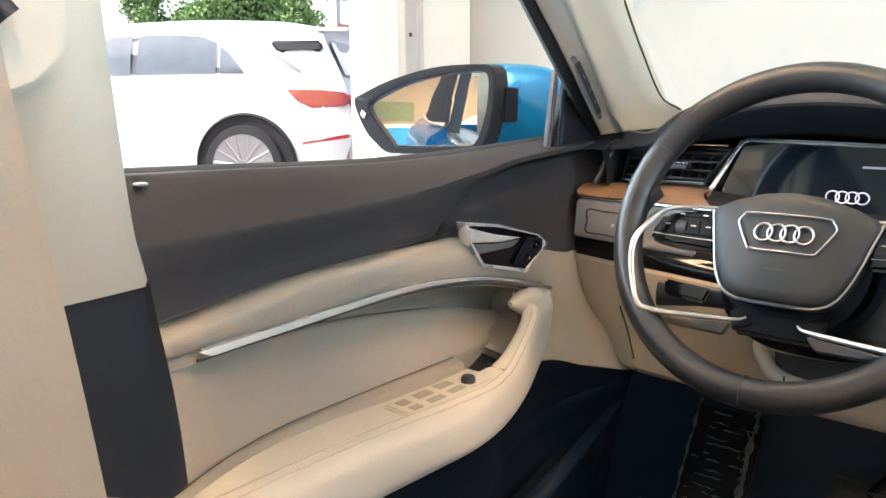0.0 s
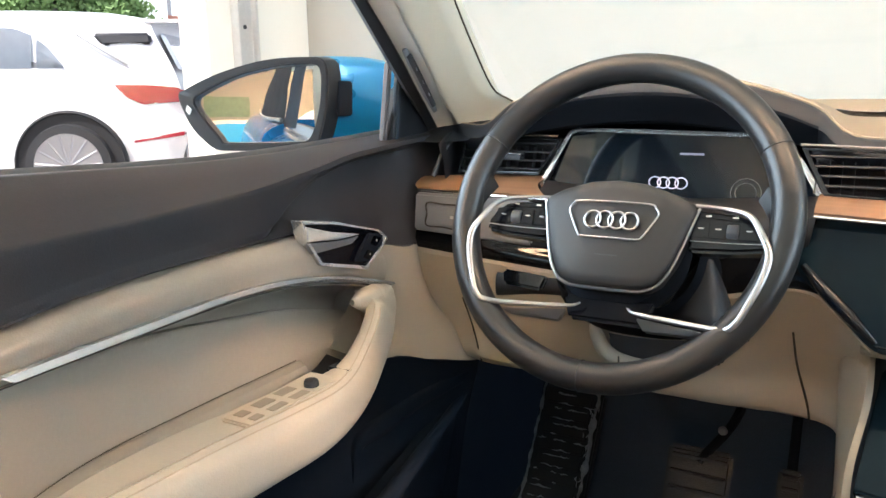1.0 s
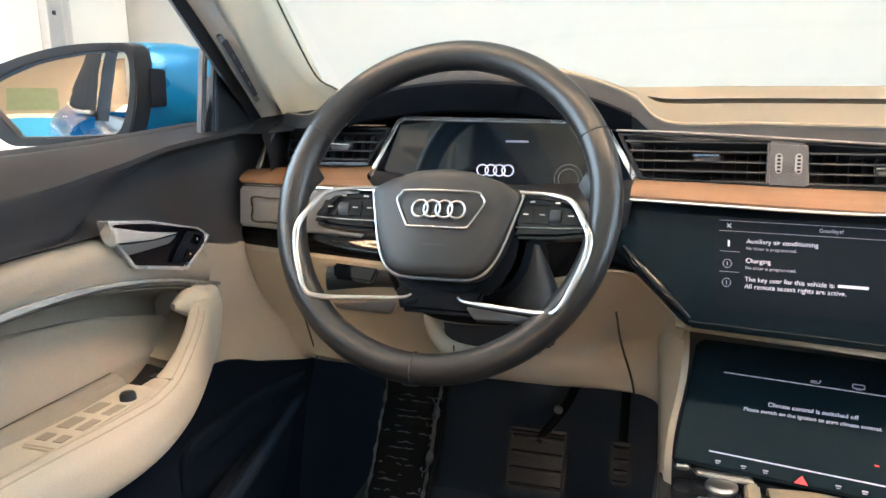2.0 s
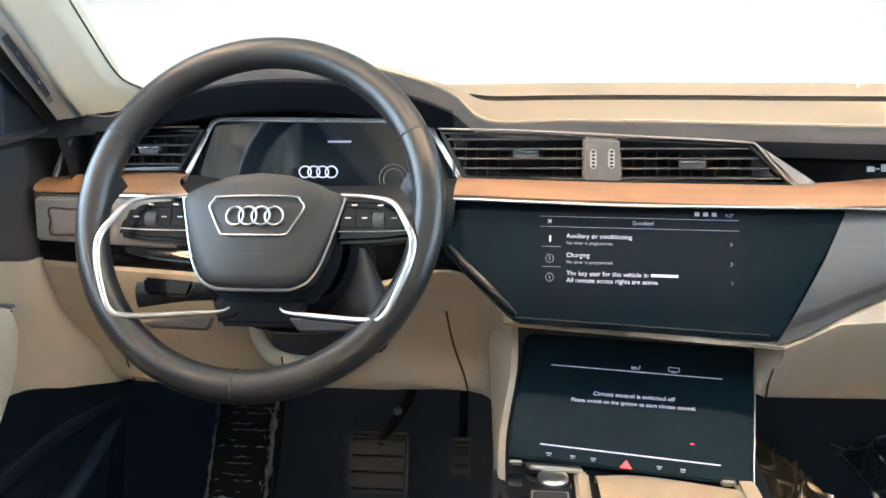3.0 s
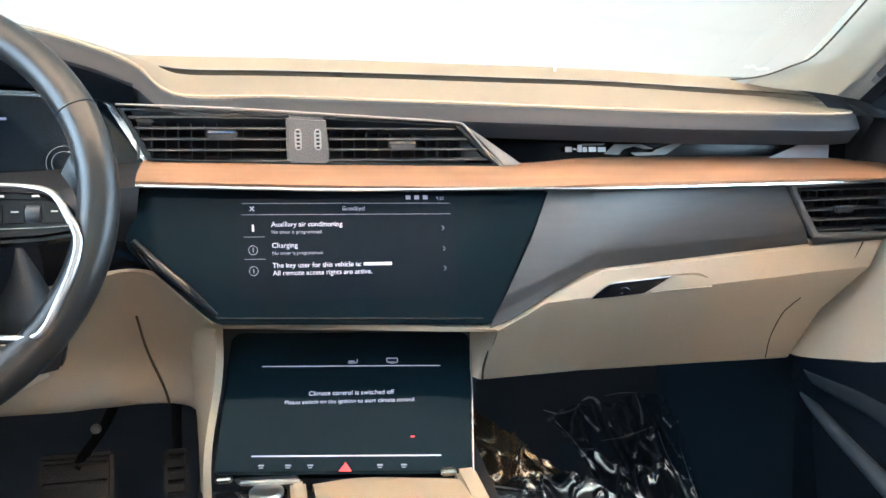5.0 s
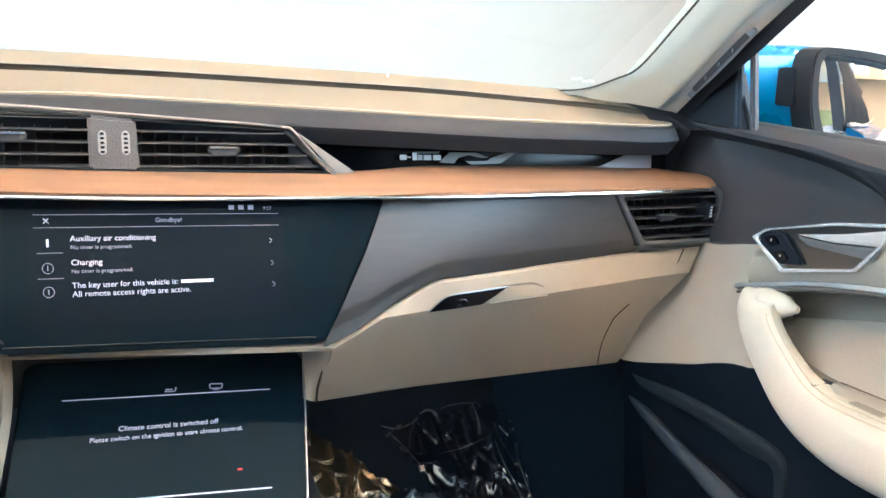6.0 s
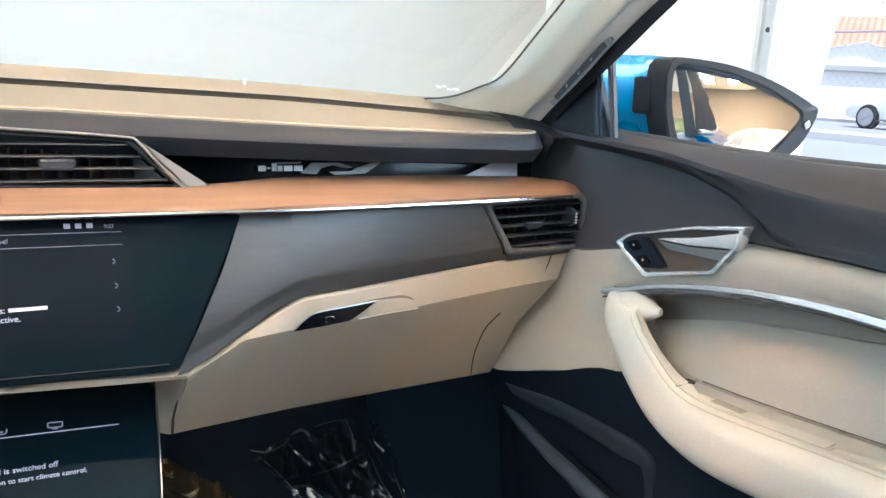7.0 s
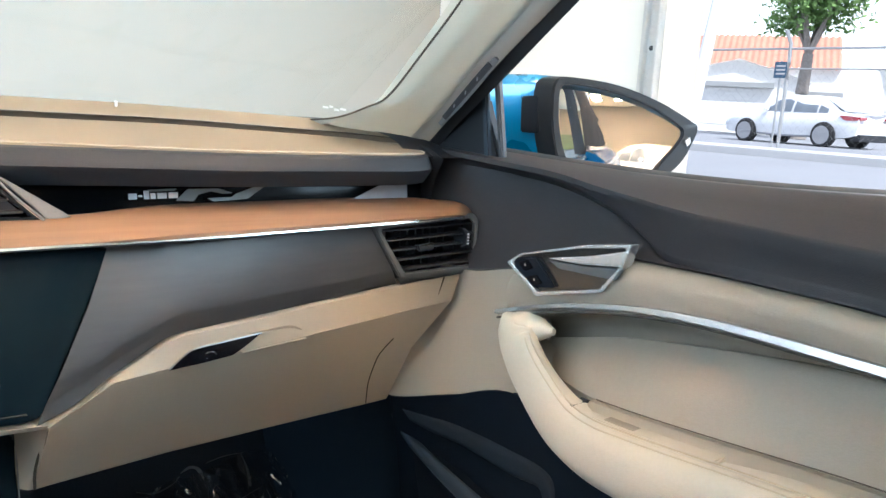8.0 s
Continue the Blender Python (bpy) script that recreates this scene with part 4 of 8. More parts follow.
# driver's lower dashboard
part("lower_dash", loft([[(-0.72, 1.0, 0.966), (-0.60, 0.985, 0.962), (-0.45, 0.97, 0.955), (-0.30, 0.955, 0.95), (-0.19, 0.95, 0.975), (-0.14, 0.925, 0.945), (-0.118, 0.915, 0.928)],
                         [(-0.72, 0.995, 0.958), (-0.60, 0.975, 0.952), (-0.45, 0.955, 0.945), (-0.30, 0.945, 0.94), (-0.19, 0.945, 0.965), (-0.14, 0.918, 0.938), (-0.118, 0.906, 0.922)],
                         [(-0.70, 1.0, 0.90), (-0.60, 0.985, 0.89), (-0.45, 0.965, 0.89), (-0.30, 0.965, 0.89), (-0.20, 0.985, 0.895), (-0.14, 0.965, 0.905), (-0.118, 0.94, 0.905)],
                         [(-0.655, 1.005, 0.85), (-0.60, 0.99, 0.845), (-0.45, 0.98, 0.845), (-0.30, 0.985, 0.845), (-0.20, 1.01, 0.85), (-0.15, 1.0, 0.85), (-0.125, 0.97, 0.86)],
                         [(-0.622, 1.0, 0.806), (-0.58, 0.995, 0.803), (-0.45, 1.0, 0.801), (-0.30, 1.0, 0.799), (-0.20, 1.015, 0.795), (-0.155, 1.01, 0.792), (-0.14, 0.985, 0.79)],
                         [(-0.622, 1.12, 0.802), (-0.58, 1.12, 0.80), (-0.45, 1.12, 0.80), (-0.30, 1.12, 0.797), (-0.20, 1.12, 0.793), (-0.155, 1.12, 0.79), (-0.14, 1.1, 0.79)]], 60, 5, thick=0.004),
     BEIGE_LIFTED, dash, "beige knee panel below the steering wheel")
part("panel_seam", tube([(-0.196, 0.972, 0.912), (-0.190, 0.985, 0.87), (-0.178, 1.003, 0.82), (-0.174, 1.009, 0.797)], 0.0014, 24, 6), SEAM, dash, "dark panel gap")
part("panel_seam", tube([(-0.625, 0.981, 0.90), (-0.612, 0.985, 0.86), (-0.60, 0.990, 0.805)], 0.0012, 24, 6), SEAM, dash)
part("panel_seam", tube([(0.5695, 1.0065, 0.8013), (0.5624, 0.993, 0.8354), (0.564, 0.9795, 0.8695), (0.5698, 0.9745, 0.8818), (0.580, 0.9690, 0.8950)], 0.0007, 30, 6), SEAM, dash)
part("panel_seam", tube([(0.648, 0.9765, 0.929), (0.660, 0.9795, 0.944), (0.670, 0.9825, 0.960)], 0.0012, 16, 6), SEAM, dash)
part("panel_seam", tube([(0.1645, 0.943, 0.829), (0.1625, 0.932, 0.850), (0.1645, 0.921, 0.872), (0.173, 0.904, 0.902)], 0.0013, 24, 6), SEAM, dash)
part("panel_seam", tube([(-0.53, 0.987, 0.825), (-0.444, 0.986, 0.826), (-0.39, 0.986, 0.827)], 0.0011, 16, 6), SEAM, dash)
# grey switch panel and black trim behind the wheel
switches = part("switch_panel", prism([(-0.702, 1.044), (-0.52, 1.044), (-0.52, 0.984), (-0.706, 0.990)], lambda u, v, w: Vector((u, 0.985 - 0.06 * (u + 0.7) + 0.012 - w, v)), 0.012, 0.003), PLASTIC_GREY, dash, "grey lighting switch panel")
part("button", prism([(-0.680, 1.030), (-0.630, 1.028), (-0.630, 0.998), (-0.682, 1.000)], lambda u, v, w: Vector((u, 0.985 - 0.06 * (u + 0.7) + 0.002 - w, v)), 0.0045, 0.002), PLASTIC_GREY, switches)
part("button_gap", tube([(u, 0.985 - 0.06 * (u + 0.7) - 0.0012, v) for u, v in ((-0.681, 1.031), (-0.655, 1.0305), (-0.629, 1.029), (-0.629, 1.013), (-0.629, 0.997), (-0.655, 0.998), (-0.683, 0.999), (-0.682, 1.015))], 0.0011, 64, 6, True), SEAM, switches, "dark gap round the button")
part("symbol", prism([(-0.642, 1.015), (-0.637, 1.015), (-0.637, 1.011), (-0.642, 1.011)], lambda u, v, w: Vector((u, 0.985 - 0.06 * (u + 0.7) - 0.0027 - w, v)), 0.0005), PRINT, switches)
part("gloss_trim", loft([[(-0.708, 0.998, 0.989), (-0.60, 0.985, 0.985), (-0.45, 0.975, 0.98), (-0.30, 0.965, 0.985), (-0.21, 0.962, 1.03), (-0.18, 0.962, 1.052)],
                         [(-0.710, 0.992, 0.976), (-0.60, 0.978, 0.970), (-0.45, 0.965, 0.965), (-0.30, 0.955, 0.965), (-0.20, 0.950, 0.995), (-0.14, 0.950, 1.0)],
                         [(-0.712, 0.998, 0.962), (-0.60, 0.983, 0.956), (-0.45, 0.968, 0.95), (-0.30, 0.953, 0.945), (-0.185, 0.945, 0.968), (-0.117, 0.917, 0.926)]], 60, 6, thick=0.004), GLOSS, dash, "gloss black trim running behind the wheel")
part("wood_backing", loft([[(-0.52, 1.03, 1.065), (-0.35, 1.04, 1.05), (-0.18, 1.0, 1.066)], [(-0.52, 0.99, 1.045), (-0.35, 0.99, 1.02), (-0.18, 0.94, 1.052)], [(-0.53, 0.98, 0.985), (-0.35, 0.975, 0.98), (-0.19, 0.95, 0.99)]], 24, 4, thick=0.004),
     BLACK, dash, "black cover under the instruments")


def screen_at(u, v, w):
    """On the upper display: u along the dash, v the height, w towards the seats."""
    return Vector((u, 0.950 + 0.39 * (v - 1.035) + 0.05 * (0.02 - u) * 0 - w, v + 0.36 * w))


glovebox_handle = part("glovebox_handle", prism([(0.276, 0.9235), (0.291, 0.933), (0.303, 0.938), (0.381, 0.9395), (0.365, 0.931), (0.347, 0.923), (0.314, 0.9225)],
                       lambda u, v, w: Vector((u, cr_y(u) + 0.001 - w, v)), 0.004, 0.0012), SPOKE, dash, "black glovebox catch")
part("edge", tube([(0.276, cr_y(0.276) - 0.003, 0.9245), (0.291, cr_y(0.291) - 0.003, 0.934), (0.304, cr_y(0.304) - 0.003, 0.9388), (0.34, cr_y(0.34) - 0.003, 0.9395), (0.381, cr_y(0.381) - 0.003, 0.940)], 0.0007, 30, 6), DULL_CHROME, glovebox_handle, "thin chrome edge")
part("lock", tube([(0.320 + 0.006 * math.cos(a), cr_y(0.32) - 0.0032, 0.929 + 0.0035 * math.sin(a)) for a in [2 * math.pi * q / 12 for q in range(9)]], 0.0006, 20, 6), DARK_METAL, glovebox_handle, "dark metal lock")
part("finger_recess", loft([[(0.372, 0.9415, 0.9405), (0.418, 0.9475, 0.9400), (0.436, 0.950, 0.933)], [(0.366, 0.943, 0.931), (0.41, 0.9505, 0.930), (0.438, 0.952, 0.927)], [(0.358, 0.9355, 0.9225), (0.40, 0.942, 0.9225), (0.442, 0.948, 0.9215)]], 16, 4, thick=0.002), BEIGE_LIFTED, dash)

# ---- air vents ----
def vent(name_label, outline, ydepth, slats, tabs, lip=0.92, frame_mat=GLOSS):
    t = thing("air_vent", name_label, "air vent", group="air vents")
    cx = sum(p[0] for p in outline) / len(outline)
    cz = sum(p[1] for p in outline) / len(outline)
    inner = [(cx + (u - cx) * lip, cz + (v - cz) * (lip - 0.06)) for u, v in outline]

    def pl(u, v, w):
        return Vector((u, ydepth(u, v) - w, v))
    part("frame", ring_plate(outline, inner, lambda u, v, w: pl(u, v, w - 0.004), 0.008, 0.0015), frame_mat, t)
    part("backing", prism(inner, lambda u, v, w: pl(u, v, w - 0.035), 0.004), BLACK, t)
    lo, hi = min(v for u, v in inner), max(v for u, v in inner)
    for k in range(slats):
        z = lo + (hi - lo) * (k + 0.5) / slats
        # where the slat meets the slanted ends
        cut = []
        for i in range(len(inner)):
            (u0, v0), (u1, v1) = inner[i], inner[(i + 1) % len(inner)]
            if (v0 - z) * (v1 - z) < 0:
                cut.append(u0 + (u1 - u0) * (z - v0) / (v1 - v0))
        a, b = min(cut), max(cut)
        bm = bmesh.new()
        n = 12
        rows = []
        for i in range(n + 1):
            u = a + (b - a) * i / n
            y = ydepth(u, z)
            rows.append([bm.verts.new((u, y + 0.002, z - 0.0026)), bm.verts.new((u, y - 0.001, z - 0.0012)), bm.verts.new((u, y + 0.002, z + 0.0006)), bm.verts.new((u, y + 0.024, z - 0.0022)), bm.verts.new((u, y + 0.024, z - 0.0046))])
        for p, q in zip(rows, rows[1:]):
            for j in range(5):
                bm.faces.new((p[j], p[(j + 1) % 5], q[(j + 1) % 5], q[j]))
        part("slat", bm, MIRROR_TRIM, t)
        part("slat_edge", tube([(a + (b - a) * i / 6, ydepth(a + (b - a) * i / 6, z) - 0.0008, z - 0.0012) for i in range(7)], 0.0009, 14, 6), BLACK, t)
    a, b = min(u for u, v in inner), max(u for u, v in inner)
    for k in range(int((b - a) / 0.013)):
        u = a + 0.013 * (k + 0.7)
        if u < b - 0.03:
            part("vane", prism([(u, lo + 0.004), (u + 0.0014, lo + 0.004), (u + 0.0014, hi - 0.014), (u, hi - 0.014)], lambda p, q, w: pl(p, q, w - 0.030), 0.012), BLACK, t)
    for u, z in tabs:
        tab = part("tab", prism([(u - 0.016, z + 0.004), (u + 0.016, z + 0.004), (u + 0.013, z - 0.005), (u - 0.013, z - 0.005)], lambda a, b, w: pl(a, b, w + 0.001), 0.007, 0.002), BLACK, t)
        part("tab_edge", box(u - 0.014, u + 0.014, ydepth(u, z) - 0.0095, ydepth(u, z) - 0.006, z + 0.0022, z + 0.0044, 0.0007), CHROME, tab, "chrome edge")
    return t


def y_mid(u, v):
    return 0.985 + 0.35 * (v - 1.06) + 0.02 * (-u) * (u < 0)


centre_vent = vent("wide black slatted centre air vent in a chrome frame", [(-0.205, 1.119), (-0.10, 1.1165), (0.145, 1.1035), (0.187, 1.0605), (0.0, 1.0635), (-0.178, 1.0685)], y_mid, 5,
                   [(-0.105, 1.0935), (0.079, 1.083)], 0.965)
part("chrome_edge", tube([(-0.206, y_mid(-0.2, 1.122) - 0.005, 1.1225), (-0.10, y_mid(-0.1, 1.12) - 0.005, 1.1195), (0.03, y_mid(0, 1.113) - 0.005, 1.1128), (0.138, y_mid(0.14, 1.107) - 0.005, 1.1065),
                          (0.150, y_mid(0.15, 1.10) - 0.006, 1.1010), (0.168, y_mid(0.16, 1.08) - 0.006, 1.081), (0.189, y_mid(0.19, 1.06) - 0.006, 1.0605)], 0.0014, 70, 8), DULL_CHROME, centre_vent, "slim chrome edge")
block = part("divider", prism([(-0.041, 1.113), (0.000, 1.1105), (0.002, 1.0635), (-0.041, 1.0645)], lambda u, v, w: Vector((u, y_mid(u, v) + 0.015 - w, v)), 0.022, 0.003), DARK, centre_vent, "dark divider with two thumbwheels")
for u in (-0.0295, -0.0095):
    pill = [(u + 0.0037 * math.cos(a), 1.0895 + (0.0070 if math.sin(a) > 0 else -0.0070) + 0.0037 * math.sin(a)) for a in [2 * math.pi * (q + 0.5) / 16 for q in range(16)]]
    slot = part("thumbwheel", prism(pill, lambda a, c, w: Vector((a, y_mid(a, c) - 0.0065 - w, c)), 0.003, 0.001), PLASTIC_GREY, block, "pale ribbed thumbwheel")
    for k in range(5):
        z = 1.0815 + 0.004 * k
        part("rib", box(u - 0.0017, u + 0.0017, y_mid(u, z) - 0.0103, y_mid(u, z) - 0.0090, z - 0.0011, z + 0.0011, 0.0003), HOOD, slot, "dark rib")
part("end_trim", prism([(0.152, 1.1025), (0.158, 1.099), (0.214, 1.0615), (0.192, 1.0605)], lambda u, v, w: Vector((u, y_mid(u, v) + 0.006 - w, v)), 0.008, 0.0015), GREY, centre_vent, "grey triangular end trim")


def y_side(u, v):
    return 0.968 + 0.06 * (abs(u) - 0.55) + 0.02 * (1.04 - v)


side_vent = vent("small slatted air vent in a grey surround", [(0.537, 1.0385), (0.63, 1.0420), (0.709, 1.0440), (0.7195, 1.034), (0.7195, 0.976), (0.712, 0.9685), (0.64, 0.9695), (0.585, 0.971)], y_side, 5, [(0.622, 1.007)], 0.90, GREY)
wheel_s = part("thumbwheel", lathe([(0.001, -0.003), (0.012, -0.003), (0.013, 0), (0.012, 0.003), (0.001, 0.003)], (0.695, y_side(0.69, 1.01) + 0.004, 1.012), 'x', 20), BLACK, side_vent, "ribbed thumbwheel")
for k in range(4):
    part("mark", box(0.6935, 0.6965, y_side(0.69, 1.01) - 0.0098, y_side(0.69, 1.01) - 0.008, 1.0045 + 0.004 * k, 1.0068 + 0.004 * k, 0.0004), PRINT, wheel_s)


def y_left(u, v):
    return 1.04 + 0.3 * (v - 1.07)


left_vent = vent("small black slatted air vent beside the instruments", [(-0.655, 1.118), (-0.55, 1.121), (-0.508, 1.119), (-0.535, 1.071), (-0.66, 1.069)], y_left, 4, [(-0.575, 1.095)], 0.95)
part("chrome_edge", tube([(-0.655, y_left(0, 1.12) - 0.005, 1.121), (-0.58, y_left(0, 1.12) - 0.005, 1.1235), (-0.512, y_left(0, 1.12) - 0.005, 1.1235)], 0.0015, 24, 8), CHROME, left_vent, "slim chrome edge")
part("side_trim", tube([(-0.668, 1.035, 1.118), (-0.676, 1.02, 1.095), (-0.683, 1.005, 1.066)], 0.0035, 20, 8), BLACK, left_vent, "dark end trim")

# ---- instrument cluster ----
def clus(u, v, w):
    return Vector((u, 1.045 + 0.40 * (v - 1.064) - w * 0.85, v + 0.5 * w))


def pane(u, v, w):
    """On the display's glass, which stands steeper than its frame."""
    return clus(u, v, w) + Vector((0, 0.22 * (1.13 - v), 0))


cluster = thing("instrument_cluster", "wide dark digital instrument display in a chrome frame", "display")
co = [(-0.536, 1.058), (-0.503, 1.128), (-0.492, 1.1325), (-0.235, 1.1285), (-0.222, 1.124), (-0.178, 1.056), (-0.20, 1.02), (-0.50, 1.02)]
ci = [(-0.529, 1.058), (-0.499, 1.123), (-0.490, 1.1275), (-0.237, 1.1235), (-0.226, 1.119), (-0.186, 1.056), (-0.20, 1.025), (-0.50, 1.025)]
part("frame", ring_plate(co, ci, clus, 0.004, 0.0012), SILVER, cluster, "slim chrome frame")
part("glass", prism(ci, lambda u, v, w: pane(u, v, w - 0.006), 0.007), CLUSTER_GLASS, cluster, "dark reflective display glass")
part("caption", prism([(-0.352, 1.103), (-0.322, 1.103), (-0.322, 1.1005), (-0.352, 1.1005)], lambda u, v, w: pane(u, v, w + 0.0014), 0.0003), DIM_TEXT, cluster, "unreadable small caption")
for k in range(4):
    part("ring", tube([pane(-0.3813 + 0.0112 * k + 0.0076 * math.cos(a), 1.0645 + 0.0070 * math.sin(a), 0.0018) for a in [2 * math.pi * q / 16 for q in range(16)]], 0.0009, 32, 6, True), WHITE_TEXT, cluster, "white lit ring")

for r in (0.0125, 0.0180):
    part("dial_ring", tube([pane(-0.2685 + r * math.cos(a), 1.0560 + r * math.sin(a), 0.0014) for a in [2 * math.pi * q / 24 for q in range(24)]], 0.0005, 64, 6, True), FAINT, cluster, "faint dial ring")

# ---- upper touch screen ----
upper = thing("touch_screen", "angular gloss black touch screen showing a menu", "screen")
so = [(-0.178, 1.0515), (0.0, 1.0465), (0.2305, 1.0395), (0.2335, 1.0330), (0.1625, 0.9115), (0.152, 0.9085), (-0.112, 0.9215), (-0.122, 0.9275), (-0.192, 0.990), (-0.196, 1.000)]
part("glass", prism(so, lambda u, v, w: screen_at(u, v, w - 0.010), 0.012, 0.0025), SCREEN, upper, "gloss black glass")
part("edge_line", tube([screen_at(-0.114, 0.9275, 0.0022), screen_at(0.02, 0.921, 0.0022), screen_at(0.150, 0.9145, 0.0022)], 0.0012, 24, 6), GLOSS, upper, "rounded lower edge")
part("bezel", tube([screen_at(-0.188, 0.999, 0.003), screen_at(-0.165, 0.975, 0.006), screen_at(-0.140, 0.953, 0.004), screen_at(-0.114, 0.930, 0.001)], [0.004, 0.007, 0.007, 0.003], 24, 10), GLOSS, upper, "rounded gloss black bezel")
SU, SV = screen_at(1, 1, 0) - screen_at(0, 1, 0.0), screen_at(0, 2, 0) - screen_at(0, 1, 0)
SU = SU + Vector((0, 0, -0.017))


def ui(u, v):
    return screen_at(u, v - 0.017 * (u - 0.02), 0.0028)


def ui_bar(name, u0, u1, v0, v1, mat):
    bm = bmesh.new()
    bm.faces.new([bm.verts.new(ui(u, v)) for u, v in ((u0, v0), (u1, v0), (u1, v1), (u0, v1))])
    return part(name, bm, mat, upper)


bm = bmesh.new()
bm.faces.new([bm.verts.new(ui(u, v) + Vector((0, 0.0005, -0.0002))) for u, v in ((-0.092, 0.940), (0.126, 0.940), (0.126, 1.0385), (-0.092, 1.0385))])
part("menu_ground", bm, MENU, upper, "dim violet menu area")
for text, u, v, size, mat, al in (("Goodbye!", 0.022, 1.0225, 0.0058, DIM_TEXT, 'CENTER'), ("Auxiliary air conditioning", -0.060, 1.0075, 0.0069, WHITE_TEXT, 'LEFT'),
                                  ("No timer is programmed.", -0.060, 1.0010, 0.0048, DIM_TEXT, 'LEFT'), ("Charging", -0.060, 0.988, 0.0069, WHITE_TEXT, 'LEFT'),
                                  ("No timer is programmed.", -0.060, 0.9815, 0.0048, DIM_TEXT, 'LEFT'), ("The key user for this vehicle is:", -0.060, 0.9695, 0.0069, WHITE_TEXT, 'LEFT'),
                                  ("All remote access rights are active.", -0.060, 0.9625, 0.0069, WHITE_TEXT, 'LEFT'), ("9:27", 0.108, 1.0325, 0.0048, DIM_TEXT, 'LEFT')):
    lettering("screen_text", text, size, ui(u, v), SU, SV, mat, upper, al)
ui_bar("masked_word", 0.0295, 0.058, 0.9702, 0.9730, WHITE_TEXT)
for v in (1.0290, 1.0185):
    ui_bar("divider_line", -0.088, 0.122, v, v + 0.0004, DIM_TEXT)
for v in (1.0000, 0.9795):
    ui_bar("divider_line", -0.086, -0.066, v - 0.002, v - 0.0016, DIM_TEXT)
for k in range(3):
    ui_bar("status_icon", 0.076 + 0.009 * k, 0.081 + 0.009 * k, 1.0328, 1.0368, DIM_TEXT)
for v in (1.005, 0.985, 0.966):
    part("chevron", merge(tube([ui(0.112, v + 0.002), ui(0.1145, v), ui(0.112, v - 0.002)], 0.0003, 8, 4)), DIM_TEXT, upper)
part("close_icon", merge(tube([ui(-0.080, 1.0262), ui(-0.076, 1.0222)], 0.0004, 4, 4), tube([ui(-0.076, 1.0262), ui(-0.080, 1.0222)], 0.0004, 4, 4)), WHITE_TEXT, upper)
ui_bar("thermometer_icon", -0.0785, -0.0765, 1.003, 1.0095, WHITE_TEXT)
for v in (0.986, 0.967):
    part("round_icon", tube([ui(-0.078 + 0.0042 * math.cos(a), v + 0.0042 * math.sin(a)) for a in [2 * math.pi * q / 12 for q in range(12)]], 0.0003, 24, 4, True), DIM_TEXT, upper)
    ui_bar("icon_stroke", -0.0784, -0.0776, v - 0.002, v + 0.002, DIM_TEXT)

# ---- climate screen ----
CA, CB, CC, CD = Vector((-0.103, 0.985, 0.8835)), Vector((0.158, 0.980, 0.8715)), Vector((0.130, 0.850, 0.7690)), Vector((-0.121, 0.860, 0.7885))


def clim(u, v, w=0.0):
    """On the climate screen: u from left to right, v from top to bottom, both 0 to 1."""
    n = (CB - CA).cross(CD - CA).normalized()
    n = n if n.y < 0 else -n
    return CA.lerp(CB, u).lerp(CD.lerp(CC, u), v) + n * w


climate = thing("climate_screen", "glossy black climate touch screen with white writing", "screen")
rim_o = [(0.03, 0.0), (0.97, 0.0), (1.0, 0.05), (1.0, 1.0), (0.0, 1.0), (0.0, 0.05)]
part("glass", prism(rim_o, lambda u, v, w: clim(u, v, w - 0.012), 0.014, 0.002), SCREEN, climate, "gloss black glass")
part("side_frame", tube([clim(1.004, 0.03, 0.001), clim(1.006, 0.5, 0.001), clim(1.004, 0.99, 0.001)], 0.0007, 16, 8), DULL_CHROME, climate, "thin bright side edge")
cU, cV = CB - CA, (CA - CD)


def clim_bar(name, u0, u1, v0, v1, mat):
    bm = bmesh.new()
    bm.faces.new([bm.verts.new(clim(u, v, 0.0025)) for u, v in ((u0, v0), (u1, v0), (u1, v1), (u0, v1))])
    return part(name, bm, mat, climate)


clim_bar("divider_line", 0.135, 0.868, 0.266, 0.271, WHITE_TEXT)
clim_bar("divider_line", 0.13, 0.87, 0.886, 0.895, WHITE_TEXT)
lettering("screen_text", "Climate control is switched off", 0.0071, clim(0.50, 0.478, 0.0026), cU, cV, WHITE_TEXT, climate, 'CENTER')
lettering("screen_text", "Please switch on the ignition to start climate control.", 0.0063, clim(0.50, 0.535, 0.0026), cU, cV, WHITE_TEXT, climate, 'CENTER')
part("seat_icon", merge(tube([clim(0.478, 0.245, 0.0026), clim(0.512, 0.246, 0.0026), clim(0.516, 0.218, 0.0026)], 0.0005, 10, 4), tube([clim(0.480, 0.233, 0.0026), clim(0.505, 0.234, 0.0026)], 0.0007, 6, 4)), DIM_TEXT, climate)
part("screen_icon", merge(tube([clim(u, v, 0.0026) for u, v in ((0.640, 0.212), (0.662, 0.212), (0.684, 0.213), (0.684, 0.228), (0.683, 0.242), (0.662, 0.241), (0.641, 0.240), (0.640, 0.226))], 0.0005, 32, 4, True), tube([clim(0.652, 0.250, 0.0026), clim(0.672, 0.251, 0.0026)], 0.0005, 6, 4)), DIM_TEXT, climate)
bm = bmesh.new()
bm.faces.new([bm.verts.new(clim(u, v, 0.0026)) for u, v in ((0.464, 0.990), (0.516, 0.990), (0.490, 0.932))])
part("hazard_button", bm, RED_LIT, climate, "lit red hazard triangle")
clim_bar("warning_dot", 0.745, 0.762, 0.762, 0.772, RED_LIT)
